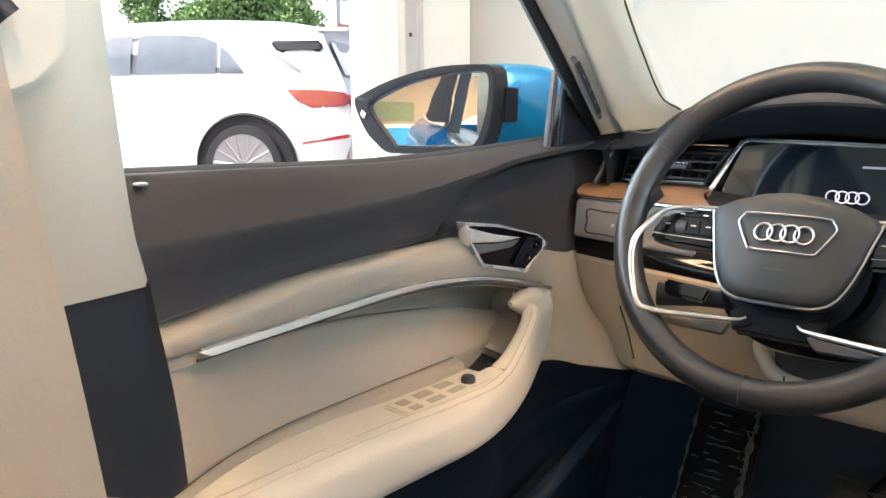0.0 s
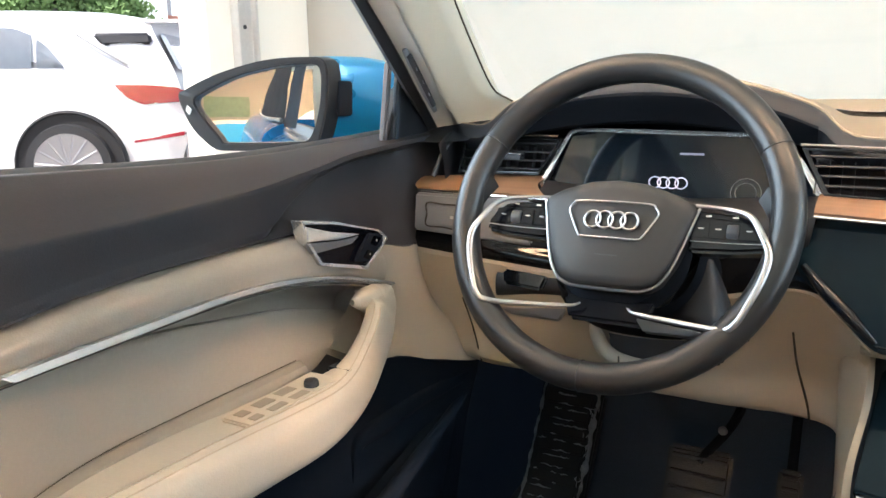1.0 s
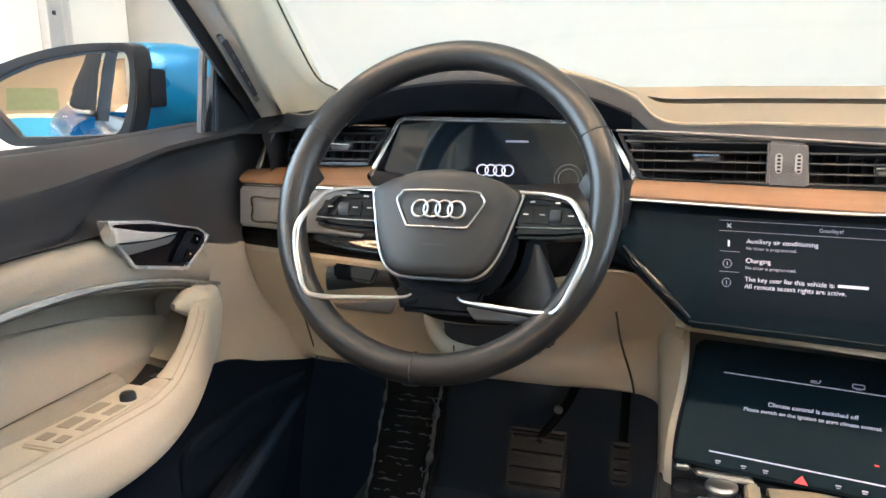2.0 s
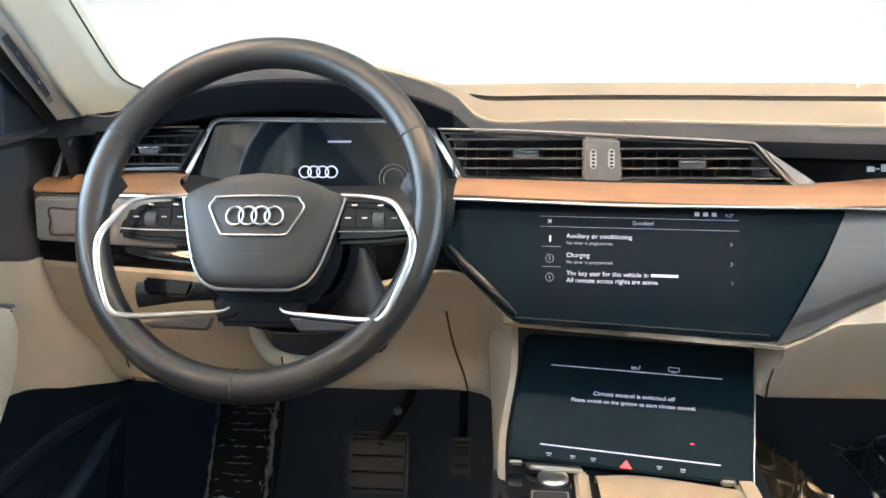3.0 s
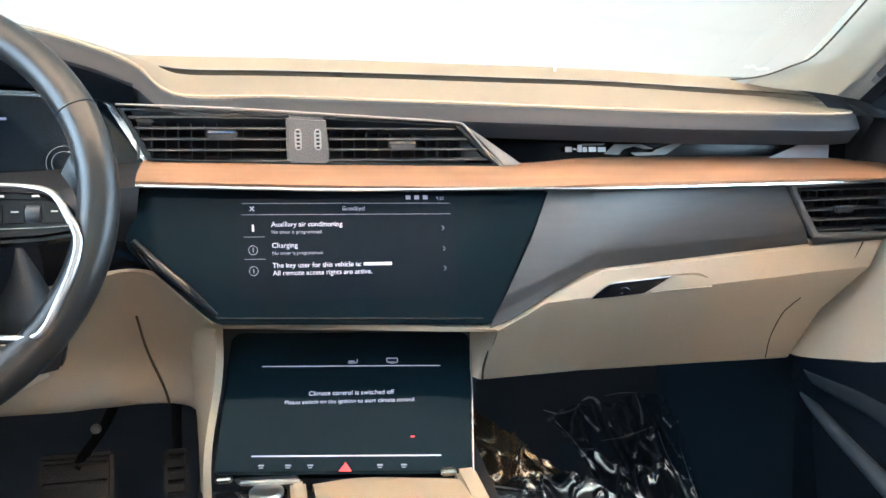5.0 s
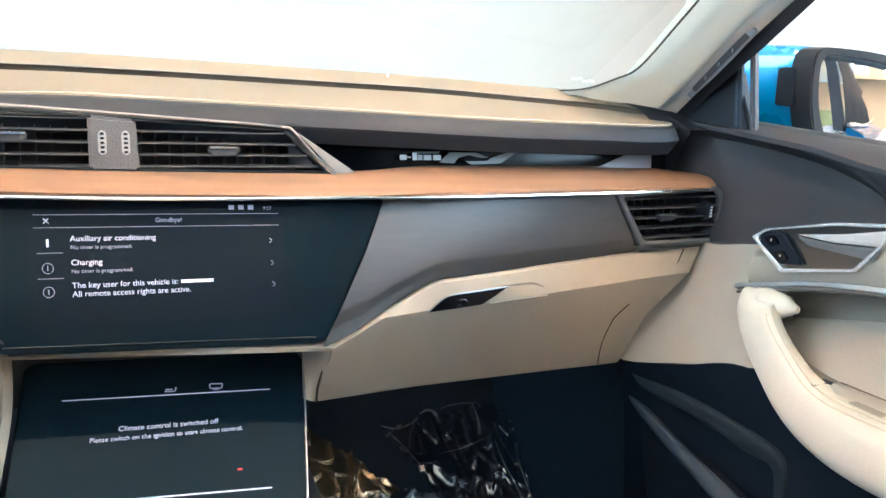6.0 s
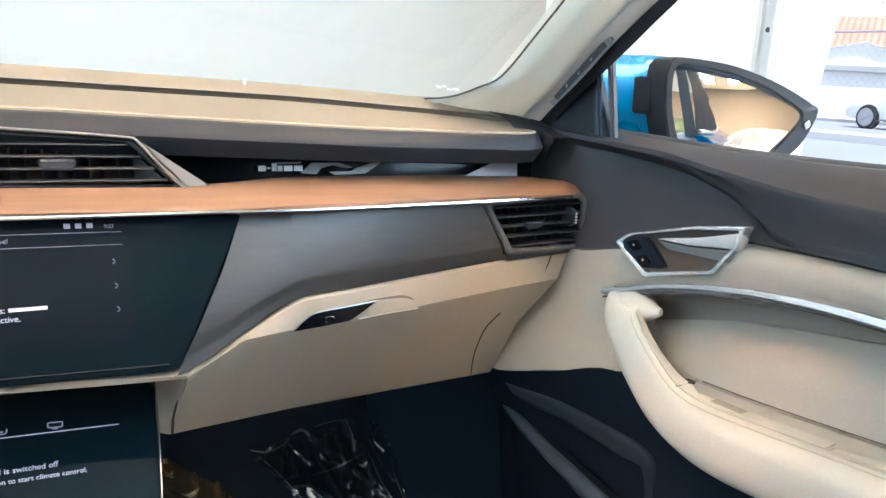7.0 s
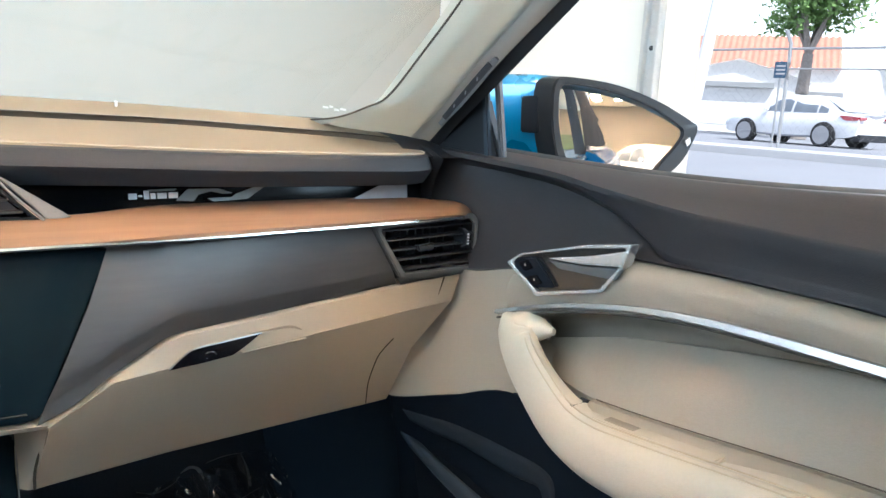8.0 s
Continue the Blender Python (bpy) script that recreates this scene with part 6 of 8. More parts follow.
    part("window_bar", prism([(0.976, 1.112), (0.963, 1.112), (0.981, 1.216), (0.990, 1.208)], lambda u, v, w: Vector((s * (0.722 + 0.008 - w), u, v)), 0.010, 0.003), RIM_GREY, t, "grey inner guide bar of the window")
    return t


a_pillar(-1)
a_pillar(1)


def b_pillar(s):
    t = thing("b_pillar", "pale grey door pillar trim with a dark lower half", "pillar", group="door pillars", kind="structure")

    def at(x, y, z):
        return (s * x, y, z)
    part("upper_trim", loft([[at(0.725, 0.283, 1.50), at(0.735, 0.302, 1.16), at(0.735, 0.321, 1.055)], [at(0.690, 0.284, 1.50), at(0.690, 0.298, 1.16), at(0.690, 0.314, 1.055)], [at(0.676, 0.273, 1.50), at(0.676, 0.283, 1.16), at(0.676, 0.294, 1.053)],
                             [at(0.675, 0.10, 1.50), at(0.675, 0.10, 1.16), at(0.675, 0.10, 1.05)]], 20, 4, thick=0.004), CLOTH, t, "pale grey upper trim")
    part("lower_trim", loft([[at(0.735, 0.324, 1.053), at(0.735, 0.340, 0.88), at(0.735, 0.35, 0.45)], [at(0.692, 0.316, 1.053), at(0.69, 0.335, 0.88), at(0.69, 0.345, 0.45)], [at(0.68, 0.295, 1.051), at(0.678, 0.304, 0.88), at(0.678, 0.32, 0.45)],
                             [at(0.68, 0.10, 1.05), at(0.68, 0.10, 0.88), at(0.68, 0.10, 0.45)]], 20, 4, thick=0.004), DARK_SOFT, t, "dark lower trim")
    return t


b_pillar(-1)
b_pillar(1)
belt = thing("seat_belt", "beige seat belt hanging from a dark pillar loop", "seat belt")
part("webbing", loft([[(-0.640, 0.205, 1.235), (-0.632, 0.206, 1.19), (-0.622, 0.220, 1.05), (-0.612, 0.230, 0.92), (-0.60, 0.236, 0.80)], [(-0.640, 0.160, 1.235), (-0.632, 0.155, 1.19), (-0.622, 0.155, 1.05), (-0.612, 0.155, 0.92), (-0.60, 0.155, 0.80)]], 30, 6, thick=0.0015), BEIGE, belt, "beige belt webbing")
part("height_cover", prism([(0.150, 1.32), (0.258, 1.32), (0.262, 1.27), (0.2615, 1.236), (0.253, 1.219), (0.237, 1.204), (0.222, 1.198), (0.160, 1.196), (0.150, 1.21)], lambda u, v, w: Vector((-0.676 + w, u, v)), 0.010, 0.004), CLOTH, belt, "pale cover of the height adjuster")
part("loop", tube([(-0.648, 0.215, 1.245), (-0.652, 0.20, 1.262), (-0.652, 0.17, 1.262), (-0.648, 0.155, 1.245)], 0.008, 24, 10), BLACK, belt, "dark guide loop")

# unseen lining, its middle left open to let ceiling light in
solo("headliner", merge(loft([[(-0.60, 0.60, 1.46), (-0.3, 0.60, 1.50), (0.3, 0.60, 1.50), (0.60, 0.60, 1.46)], [(-0.61, 0.42, 1.485), (-0.3, 0.42, 1.525), (0.3, 0.42, 1.525), (0.61, 0.42, 1.485)]], 20, 3, thick=0.02),
                        *[loft([[(s * 0.61, 0.42, 1.485), (s * 0.61, 0.05, 1.505), (s * 0.61, -0.30, 1.518)], [(s * 0.46, 0.42, 1.515), (s * 0.46, 0.05, 1.535), (s * 0.46, -0.30, 1.547)]], 20, 3, thick=0.02) for s in (-1, 1)],
                        loft([[(-0.61, -0.30, 1.52), (-0.3, -0.30, 1.55), (0.3, -0.30, 1.55), (0.61, -0.30, 1.52)], [(-0.61, -0.6, 1.52), (-0.3, -0.6, 1.55), (0.3, -0.6, 1.55), (0.61, -0.6, 1.52)], [(-0.61, -1.5, 1.48), (-0.3, -1.5, 1.50), (0.3, -1.5, 1.50), (0.61, -1.5, 1.48)]], 20, 4, thick=0.02)),
     CLOTH, "pale cloth roof lining round an added opening for light", "roof lining", "structure")
# unseen strips added to block lamp reflections on the touch screen
for s in (-1, 1):
    solo("roof_side_shield", loft([[(s * 0.60, 0.45, 1.49), (s * 0.605, 0.0, 1.525), (s * 0.605, -1.4, 1.49)], [(s * 0.645, 0.45, 1.465), (s * 0.655, 0.0, 1.495), (s * 0.655, -1.4, 1.46)], [(s * 0.665, 0.45, 1.44), (s * 0.68, 0.0, 1.46), (s * 0.68, -1.4, 1.42)]], 16, 3, thick=0.006),
         CLOTH, "unseen cloth strip added to keep lamps off the screen", "roof trim", "structure")
ws = solo("windscreen", loft([[(-0.62, 1.19, 1.148), (-0.3, 1.33, 1.158), (0.3, 1.33, 1.158), (0.62, 1.19, 1.148)], [(-0.60, 0.93, 1.30), (-0.3, 1.03, 1.33), (0.3, 1.03, 1.33), (0.60, 0.93, 1.30)], [(-0.57, 0.60, 1.47), (-0.3, 0.63, 1.515), (0.3, 0.63, 1.515), (0.57, 0.60, 1.47)]], 30, 6, thick=0.005),
          WINDSHIELD, "clear curved car windscreen", "windscreen", "structure")
ws.visible_shadow = False

# ---- footwell ----
solo("car_floor", loft([[(-0.752, -1.0, 0.34), (0.752, -1.0, 0.34)], [(-0.752, 1.25, 0.34), (0.752, 1.25, 0.34)], [(-0.752, 1.50, 0.42), (0.752, 1.50, 0.42)], [(-0.752, 1.62, 0.62), (0.752, 1.62, 0.62)], [(-0.752, 1.62, 0.85), (0.752, 1.62, 0.85)]], 12, 4, thick=0.01),
     CARPET, "dark carpeted footwell floor", "floor", "structure")
solo("dash_underside", loft([[(-0.70, 1.62, 0.83), (0.70, 1.62, 0.83)], [(-0.70, 1.08, 0.80), (0.70, 1.08, 0.80)]], 12, 4, thick=0.01), BLACK, "black underside of the dashboard", "panel", "structure")
# the driver's lining is painted darker, in place of deeper shade
for s in (-1, 1):
    solo("kick_panel", loft([[(s * 0.640, 0.985, 0.815), (s * 0.655, 1.2, 0.83), (s * 0.66, 1.62, 0.83)], [(s * 0.674, 0.985, 0.66), (s * 0.725, 1.2, 0.62), (s * 0.735, 1.62, 0.6)], [(s * 0.715, 0.985, 0.34), (s * 0.74, 1.2, 0.34), (s * 0.74, 1.62, 0.34)]], 12, 4, thick=0.006), KICK if s > 0 else LOWER, "dark footwell side lining, shade painted in beside the driver", "panel", "structure")


PEDAL = material("worn_pedal_rubber", (0.034, 0.034, 0.035), 0.45, grain=0.25, scale=180, bump=0.4, blotch=0.2)


def pedal(label, x0, x1, y, z0, z1, arm):
    t = thing("pedal", label, "pedal", group="pedals")
    p = part("pad", prism([(x0, z0), (x1, z0), (x1, z1), (x0, z1)], lambda u, v, w: Vector((u, y + 0.5 * (v - z0) - w, v)), 0.015, 0.006), PEDAL, t, "black rubber pedal pad")
    for k in range(4):
        z = z0 + (z1 - z0) * (k + 0.5) / 4
        part("rib", box(x0 + 0.008, x1 - 0.008, y + 0.5 * (z - z0) - 0.019, y + 0.5 * (z - z0) - 0.012, z - 0.003, z + 0.003, 0.001), PEDAL, p)
    part("arm", tube([((x0 + x1) / 2, y + 0.03, z1 - 0.02), ((x0 + x1) / 2 + arm, y + 0.08, z1 + 0.08), ((x0 + x1) / 2 + arm, y + 0.16, 0.80)], 0.008, 20, 8), HOOD, t, "black pedal arm")
    return t


brake = pedal("wide black rubber brake pedal", -0.415, -0.306, 1.335, 0.455, 0.556, 0.06)
# small pale disc that paints the lit spot on the arm
part("arm_highlight", lathe([(0.001, -0.006), (0.006, -0.005), (0.008, 0.0), (0.006, 0.005), (0.001, 0.006)], (-0.318, 1.325, 0.620), 'y', 16), PLASTIC_GREY, brake, "pale disc painted as the pedal arm's highlight")
pedal("slim black accelerator pedal", -0.232, -0.192, 1.345, 0.485, 0.552, 0.0)


def crumpled(corners, seed, nx, ny, high, coarse, pull=(1.0, 1.0)):
    """A crumpled sheet of film over four corners; pull draws its folds out along its sides."""
    a, b, c, d = [Vector(p) for p in corners]
    bm = bmesh.new()
    normal = (b - a).cross(d - a).normalized()
    if normal.z < 0:
        normal = -normal
    g = []
    for j in range(ny + 1):
        row = []
        for i in range(nx + 1):
            u, v = i / nx, j / ny
            p = a.lerp(b, u).lerp(d.lerp(c, u), v)
            q = Vector(((p.x * 22 + seed) * pull[0], (p.y * 13 + 6 * p.x) * pull[1], p.z * 13 * pull[1])) * coarse
            bend = Vector((noise.noise(q * 0.7), noise.noise(q * 0.7 + Vector((9, 4, 2))), 0)) * 0.5
            h = 0.9 * noise.noise(q * 0.55 + bend) + 0.34 * (1 - abs(noise.noise(q * 0.9 + bend))) ** 7 + 0.22 * (1 - abs(noise.noise(q * 1.9 + bend))) ** 9 + 0.4
            row.append(bm.verts.new(p + normal * high * h))
        g.append(row)
    for j in range(ny):
        for i in range(nx):
            bm.faces.new((g[j][i], g[j][i + 1], g[j + 1][i + 1], g[j + 1][i]))
    return bm


FOIL = bpy.data.materials.new("clear_protective_film")
FOIL.use_nodes = True
_n, _l = FOIL.node_tree.nodes, FOIL.node_tree.links
_n.remove(_n["Principled BSDF"])
_tr, _gl, _mx = _n.new("ShaderNodeBsdfTransparent"), _n.new("ShaderNodeBsdfGlossy"), _n.new("ShaderNodeMixShader")
_tr.inputs[0].default_value = (0.80, 0.80, 0.80, 1)
_gl.inputs["Color"].default_value = (0.92, 0.92, 0.93, 1)
_gl.inputs["Roughness"].default_value = 0.17
_nz, _mr, _co = _n.new("ShaderNodeTexNoise"), _n.new("ShaderNodeMapRange"), _n.new("ShaderNodeTexCoord")
_nz.inputs["Scale"].default_value = 22.0
_mr.inputs["To Min"].default_value, _mr.inputs["To Max"].default_value = 0.28, 0.70
_l.new(_co.outputs["Object"], _nz.inputs["Vector"])
_l.new(_nz.outputs[0], _mr.inputs["Value"])
_l.new(_mr.outputs[0], _mx.inputs[0])
_l.new(_tr.outputs[0], _mx.inputs[1])
_l.new(_gl.outputs[0], _mx.inputs[2])
_l.new(_mx.outputs[0], _n["Material Output"].inputs[0])
# pale colour that paints the shine on folds and creases of clear film
FILM_GLINT = material("painted_film_glint", (0.62, 0.63, 0.64), 0.16, metal=0.35, grain=0.2, scale=60, blotch=0.3)
# amber here is reflected warm light, put into the film's colour
WARM_FOIL = material("film_painted_amber_reflection", (0.97, 0.76, 0.55), 0.16, metal=0.85, grain=0.15, scale=40, blotch=0.3)
REST_RUBBER = material("brown_black_rubber", (0.060, 0.058, 0.058), 0.2, grain=0.1, scale=200, blotch=0.1)
rest = thing("footrest", "black ribbed footrest under clear crinkled film", "footrest")


def rest_at(u, v, w):
    """On the footrest: u across from its outer edge, v up its slope, w off its face."""
    return Vector((-0.712 + 0.132 * u, 1.352 + 0.172 * v - 0.8 * w, 0.308 + 0.252 * v + 0.6 * w))


part("base", prism([(0, 0), (1, 0), (1, 1), (0, 1)], lambda u, v, w: rest_at(u, v, w - 0.02), 0.02, 0.004), BLACK, rest)
for k in range(9):
    v = 0.04 + 0.105 * k
    part("rib", prism([(0.12, v), (0.86, v), (0.86, v + 0.075), (0.12, v + 0.075)], lambda a, c, w: rest_at(a, c, w), 0.012, 0.004), REST_RUBBER, rest, "ribbed rubber bar")
for q, u, wide in ((5.0, 0.05, 0.030), (7.0, 0.93, 0.060)):
    bm = bmesh.new()
    g = []
    for j in range(121):
        v = 1.02 * j / 120
        n1, n2 = noise.noise(Vector((q, v * 6, 0))), noise.noise(Vector((q + 5, v * 17, 0)))
        pinch = max(0.12, min(1.0, 0.55 + 1.6 * noise.noise(Vector((q + 9, v * 11, 0)))))
        row = []
        for i in range(7):
            a = (i / 6 - 0.5) * 2
            row.append(bm.verts.new(rest_at(u + wide * a * pinch + 0.025 * n1, v, 0.014 + 0.014 * (1 - a * a) * (0.5 + n2) + 0.006 * noise.noise(Vector((a * 3, v * 50, q))))))
        g.append(row)
    for p, r in zip(g, g[1:]):
        for i in range(6):
            bm.faces.new((p[i], p[i + 1], r[i + 1], r[i]))
    part("film_fold", bm, FILM_GLINT, rest, "crinkled film fold, its shine painted pale", 30)
# thin pale tubes painted as glints along the footrest's film
rnd = random.Random(8)
glints = []
for k in range(9):
    for q in range(5):
        u0, v = rnd.uniform(0.10, 0.72), 0.04 + 0.105 * k + rnd.choice((0.004, 0.070, 0.072))
        u1 = min(0.97, u0 + rnd.uniform(0.06, 0.30))
        w = 0.0125 + rnd.uniform(0.0, 0.004)
        glints.append(tube([rest_at(u0 + (u1 - u0) * f, v + 0.010 * noise.noise(Vector((k, q, f * 5))), w + 0.003 * noise.noise(Vector((q, k, f * 7)))) for f in (0, 0.25, 0.5, 0.75, 1)], [0.0003, rnd.uniform(0.0006, 0.0018), rnd.uniform(0.0006, 0.0020), 0.0008, 0.0003], 16, 6))
for k in range(26):
    u, v = rnd.gauss(0.90, 0.05), rnd.uniform(0, 1)
    glints.append(tube([rest_at(u + rnd.uniform(-0.03, 0.03), v + 0.03 * f, 0.015 + rnd.uniform(0, 0.006)) for f in (0, 0.5, 1)], [0.0004, rnd.uniform(0.001, 0.0026), 0.0004], 8, 6))
tagged(part("film_glint", merge(*glints), FILM_GLINT, rest, "small pale tubes painted as film glints", 60), kind="stuff")
carpet_film = thing("carpet_film", "crumpled protective film beside the console, amber reflections painted in", "film")
part("amber_reflection_sheet", crumpled([(0.17, 1.265, 0.4825), (0.405, 1.27, 0.485), (0.295, 1.405, 0.553), (0.17, 1.47, 0.585)], 9.0, 130, 130, 0.036, 0.9), WARM_FOIL, carpet_film, "crumpled film painted amber for the warm light it reflects", 60)
part("clear_sheet", crumpled([(0.17, 1.14, 0.42), (0.57, 1.16, 0.43), (0.408, 1.272, 0.486), (0.17, 1.267, 0.4835)], 14.0, 130, 90, 0.034, 1.0, (0.7, 1.1)), FOIL, carpet_film, "dark glossy lower film", 60)
for points in ([(0.19, 1.262), (0.26, 1.258), (0.33, 1.243), (0.37, 1.236)], [(0.24, 1.232), (0.29, 1.224), (0.35, 1.205)]):
    part("crease", tube([(x, y, 0.50 + 0.5 * (y - 1.30) + 0.022) for x, y in points], [0.0008, 0.003, 0.0026, 0.0006], 40, 8, flat=0.5), FILM_GLINT, carpet_film, "film crease painted pale as its highlight")
mat_film = thing("floor_mat_film", "crumpled glossy protective film over the floor mat", "film")
part("sheet", crumpled([(0.55, 1.28, 0.374), (0.690, 1.28, 0.374), (0.726, 1.505, 0.498), (0.455, 1.490, 0.490)], 21.0, 150, 150, 0.034, 1.05, (0.9, 0.75)), FOIL, mat_film, "dark glossy film sheet", 60)


def film_line(points, radii):
    """A pale tube on the film over the mat, painted as a raised crease's highlight."""
    part("crease", tube([(x, y, 0.44 + 0.55 * (y - 1.40) + 0.016) for x, y in points], radii, 40, 8, flat=0.5), FILM_GLINT, mat_film, "film crease painted pale as its highlight")


film_line([(0.456, 1.490), (0.485, 1.480), (0.520, 1.487), (0.535, 1.497)], [0.0012, 0.003, 0.0022, 0.0008])
film_line([(0.540, 1.502), (0.560, 1.508), (0.572, 1.500), (0.573, 1.480)], [0.0010, 0.0045, 0.0045, 0.0008])
film_line([(0.468, 1.475), (0.492, 1.432), (0.515, 1.375)], [0.0007, 0.0012, 0.0005])
film_line([(0.548, 1.420), (0.60, 1.424), (0.66, 1.437)], [0.0005, 0.0022, 0.0005])
film_line([(0.660, 1.508), (0.656, 1.475), (0.646, 1.445)], [0.0010, 0.0024, 0.0030])
film_line([(0.672, 1.43), (0.668, 1.385), (0.672, 1.34), (0.670, 1.29)], [0.0006, 0.0016, 0.0022, 0.0030])
film_line([(0.700, 1.385), (0.693, 1.33), (0.690, 1.285)], [0.0006, 0.0012, 0.0020])
film_line([(0.590, 1.508), (0.625, 1.512), (0.665, 1.510)], [0.0005, 0.0012, 0.0005])


# ---- door mirrors ----
GLASS_OUT = [(-0.003, 1.216), (0.020, 1.218), (0.070, 1.2125), (0.131, 1.197), (0.192, 1.168), (0.196, 1.158), (0.184, 1.140), (0.155, 1.107), (0.145, 1.103), (0.034, 1.108), (0.015, 1.115), (0.001, 1.150), (-0.005, 1.185)]
SURROUND = [(-0.014, 1.222), (0.006, 1.2285), (0.082, 1.2225), (0.158, 1.2015), (0.215, 1.176), (0.223, 1.168), (0.204, 1.124), (0.174, 1.096), (0.155, 1.091), (0.020, 1.097), (0.004, 1.104), (-0.010, 1.145), (-0.016, 1.185)]


GLASS_OUT = [(p.x, p.y) for p in spline([(u, v, 0) for u, v in GLASS_OUT], 52, True)]
SURROUND = [(p.x, p.y) for p in spline([(u, v, 0) for u, v in SURROUND], 52, True)]


def door_mirror(s):
    t = thing("door_mirror", "blue door mirror with a dark surround", "door mirror", group="door mirrors")
    a = radians(20)

    def f(u, v, w):
        """On the mirror's face: u outwards, v the height, w forwards into the housing."""
        u, v = u * (1.04 if s > 0 else 0.96), v + (0.0 if s > 0 else 0.006 + 0.036 * u)
        return Vector((s * (0.84 + u * math.cos(a) + w * math.sin(a) * 0.4), 0.96 - u * math.sin(a) + w, v))
    part("surround", ring_plate(SURROUND, GLASS_OUT, lambda u, v, w: f(u, v, w - 0.012), 0.05, 0.0018), MIRROR_TRIM, t, "dark plastic surround", 60)
    bm, rings, bend = bmesh.new(), [], 1.5 if s > 0 else 2.6
    for q in (1.0, 0.8, 0.6, 0.4, 0.2, 0.02):
        ring = []
        for u, v in GLASS_OUT:
            u, v = 0.09 + (u - 0.09) * q, 1.16 + (v - 1.16) * q
            tilt = -0.002 - 0.150 * (u - 0.09) + 0.050 * (v - 1.16) if s > 0 else 0.006 - 0.045 * (u - 0.09) + 0.032 * (v - 1.16)
            ring.append(bm.verts.new(f(u, v, (0.006 if s > 0 else -0.004) + tilt + ((u - 0.09) ** 2 + (v - 1.16) ** 2) / (2 * bend))))
        rings.append(ring)
    for p, r in zip(rings, rings[1:]):
        for i in range(len(p)):
            bm.faces.new((p[i], p[(i + 1) % len(p)], r[(i + 1) % len(p)], r[i]))
    bm.faces.new(rings[-1])
    bmesh.ops.recalc_face_normals(bm, faces=bm.faces[:])
    part("glass", bm, MIRROR, t, "convex mirror glass", 80)
    cx, cz = 0.09, 1.16
    bm = bmesh.new()
    g = []
    for sc, sv, back, shift in ((0.985, 0.985, 0.010, 0.0), (1.005, 1.005, 0.013, 0.0), (1.02, 1.03, 0.036, 0.0), (1.0, 1.02, 0.075, -0.003), (0.9, 0.95, 0.11, -0.012), (0.68, 0.76, 0.14, -0.03), (0.35, 0.42, 0.158, -0.045), (0.05, 0.06, 0.163, -0.05)):
        g.append([bm.verts.new(f(cx + (u - cx) * sc + shift, cz + (v - cz) * sv, back) - Vector((s * 0.52 * (back - 0.03), 0, 0))) for u, v in SURROUND])
    k = len(SURROUND)
    for p, q in zip(g, g[1:]):
        for i in range(k):
            bm.faces.new((p[i], p[(i + 1) % k], q[(i + 1) % k], q[i]))
    bm.faces.new(g[-1])
    bmesh.ops.recalc_face_normals(bm, faces=bm.faces[:])
    part("housing", bm, BLUE, t, "metallic blue housing", 60)
    part("inner_cover", prism([(0.982, 1.202), (1.008, 1.200), (1.006, 1.150), (0.980, 1.150)], lambda u, v, w: Vector((s * (0.826 - 0.35 * (u - 1.0) - w), u, v)), 0.006, 0.002), HOOD, t, "black panel on the housing")
    part("foot", loft([[(s * 0.80, 1.05, 1.105), (s * 0.82, 0.99, 1.102), (s * 0.86, 0.98, 1.100)], [(s * 0.77, 1.07, 1.118), (s * 0.775, 1.0, 1.118), (s * 0.78, 0.98, 1.118)]], 8, 3, thick=0.03), BLACK, t, "black mirror foot")
    part("warning_lamp", prism([(0.203, 1.142), (0.209, 1.148), (0.206, 1.156), (0.199, 1.150)], lambda u, v, w: f(u, v, -0.0132 - w), 0.002, 0.0005), PRINT, t, "small pale warning lamp")
    return t


door_mirror(-1)
door_mirror(1)

for s in (-1, 1):
    solo("corner_trim", loft([[(s * 0.640, 1.03, 1.116), (s * 0.64, 1.10, 1.140), (s * 0.585, 1.25, 1.152)], [(s * 0.695, 1.010, 1.113), (s * 0.695, 1.10, 1.138), (s * 0.67, 1.25, 1.15)], [(s * 0.765, 1.03, 1.115), (s * 0.765, 1.10, 1.12), (s * 0.76, 1.25, 1.13)]], 14, 3, thick=0.004),
         DARK_SOFT, "dark trim corner between dashboard and door", "trim", "structure")

sticker = thing("windscreen_sticker", "small faded grey sticker on the windscreen", "sticker")
for k, (x0, x1, dz) in enumerate(((0.607, 0.616, 0.002), (0.618, 0.624, 0.004), (0.626, 0.634, 0.001), (0.636, 0.646, 0.003))):
    part("text_bar", prism([(x0, 1.1655 + dz - 0.10 * (x0 - 0.607)), (x1, 1.1655 + dz - 0.10 * (x1 - 0.607)), (x1, 1.1685 + dz - 0.10 * (x1 - 0.607)), (x0, 1.1685 + dz - 0.10 * (x0 - 0.607))], lambda u, v, w: Vector((u, 1.185 - w, v)), 0.0006), STEEL, sticker)
tag = thing("windscreen_mark", "tiny white label at the foot of the windscreen", "label")
part("label", box(0.350, 0.354, 1.262, 1.264, 1.155, 1.1625, 0.0005), PRINT, tag)

for s in (-1, 1):
    solo("pillar_foot", box(min(s * 0.70, s * 0.765), max(s * 0.70, s * 0.765), 1.112, 1.138, 1.08, 1.141, 0.004), DARK_SOFT, "dark trim at the foot of the windscreen pillar", "trim", "structure")

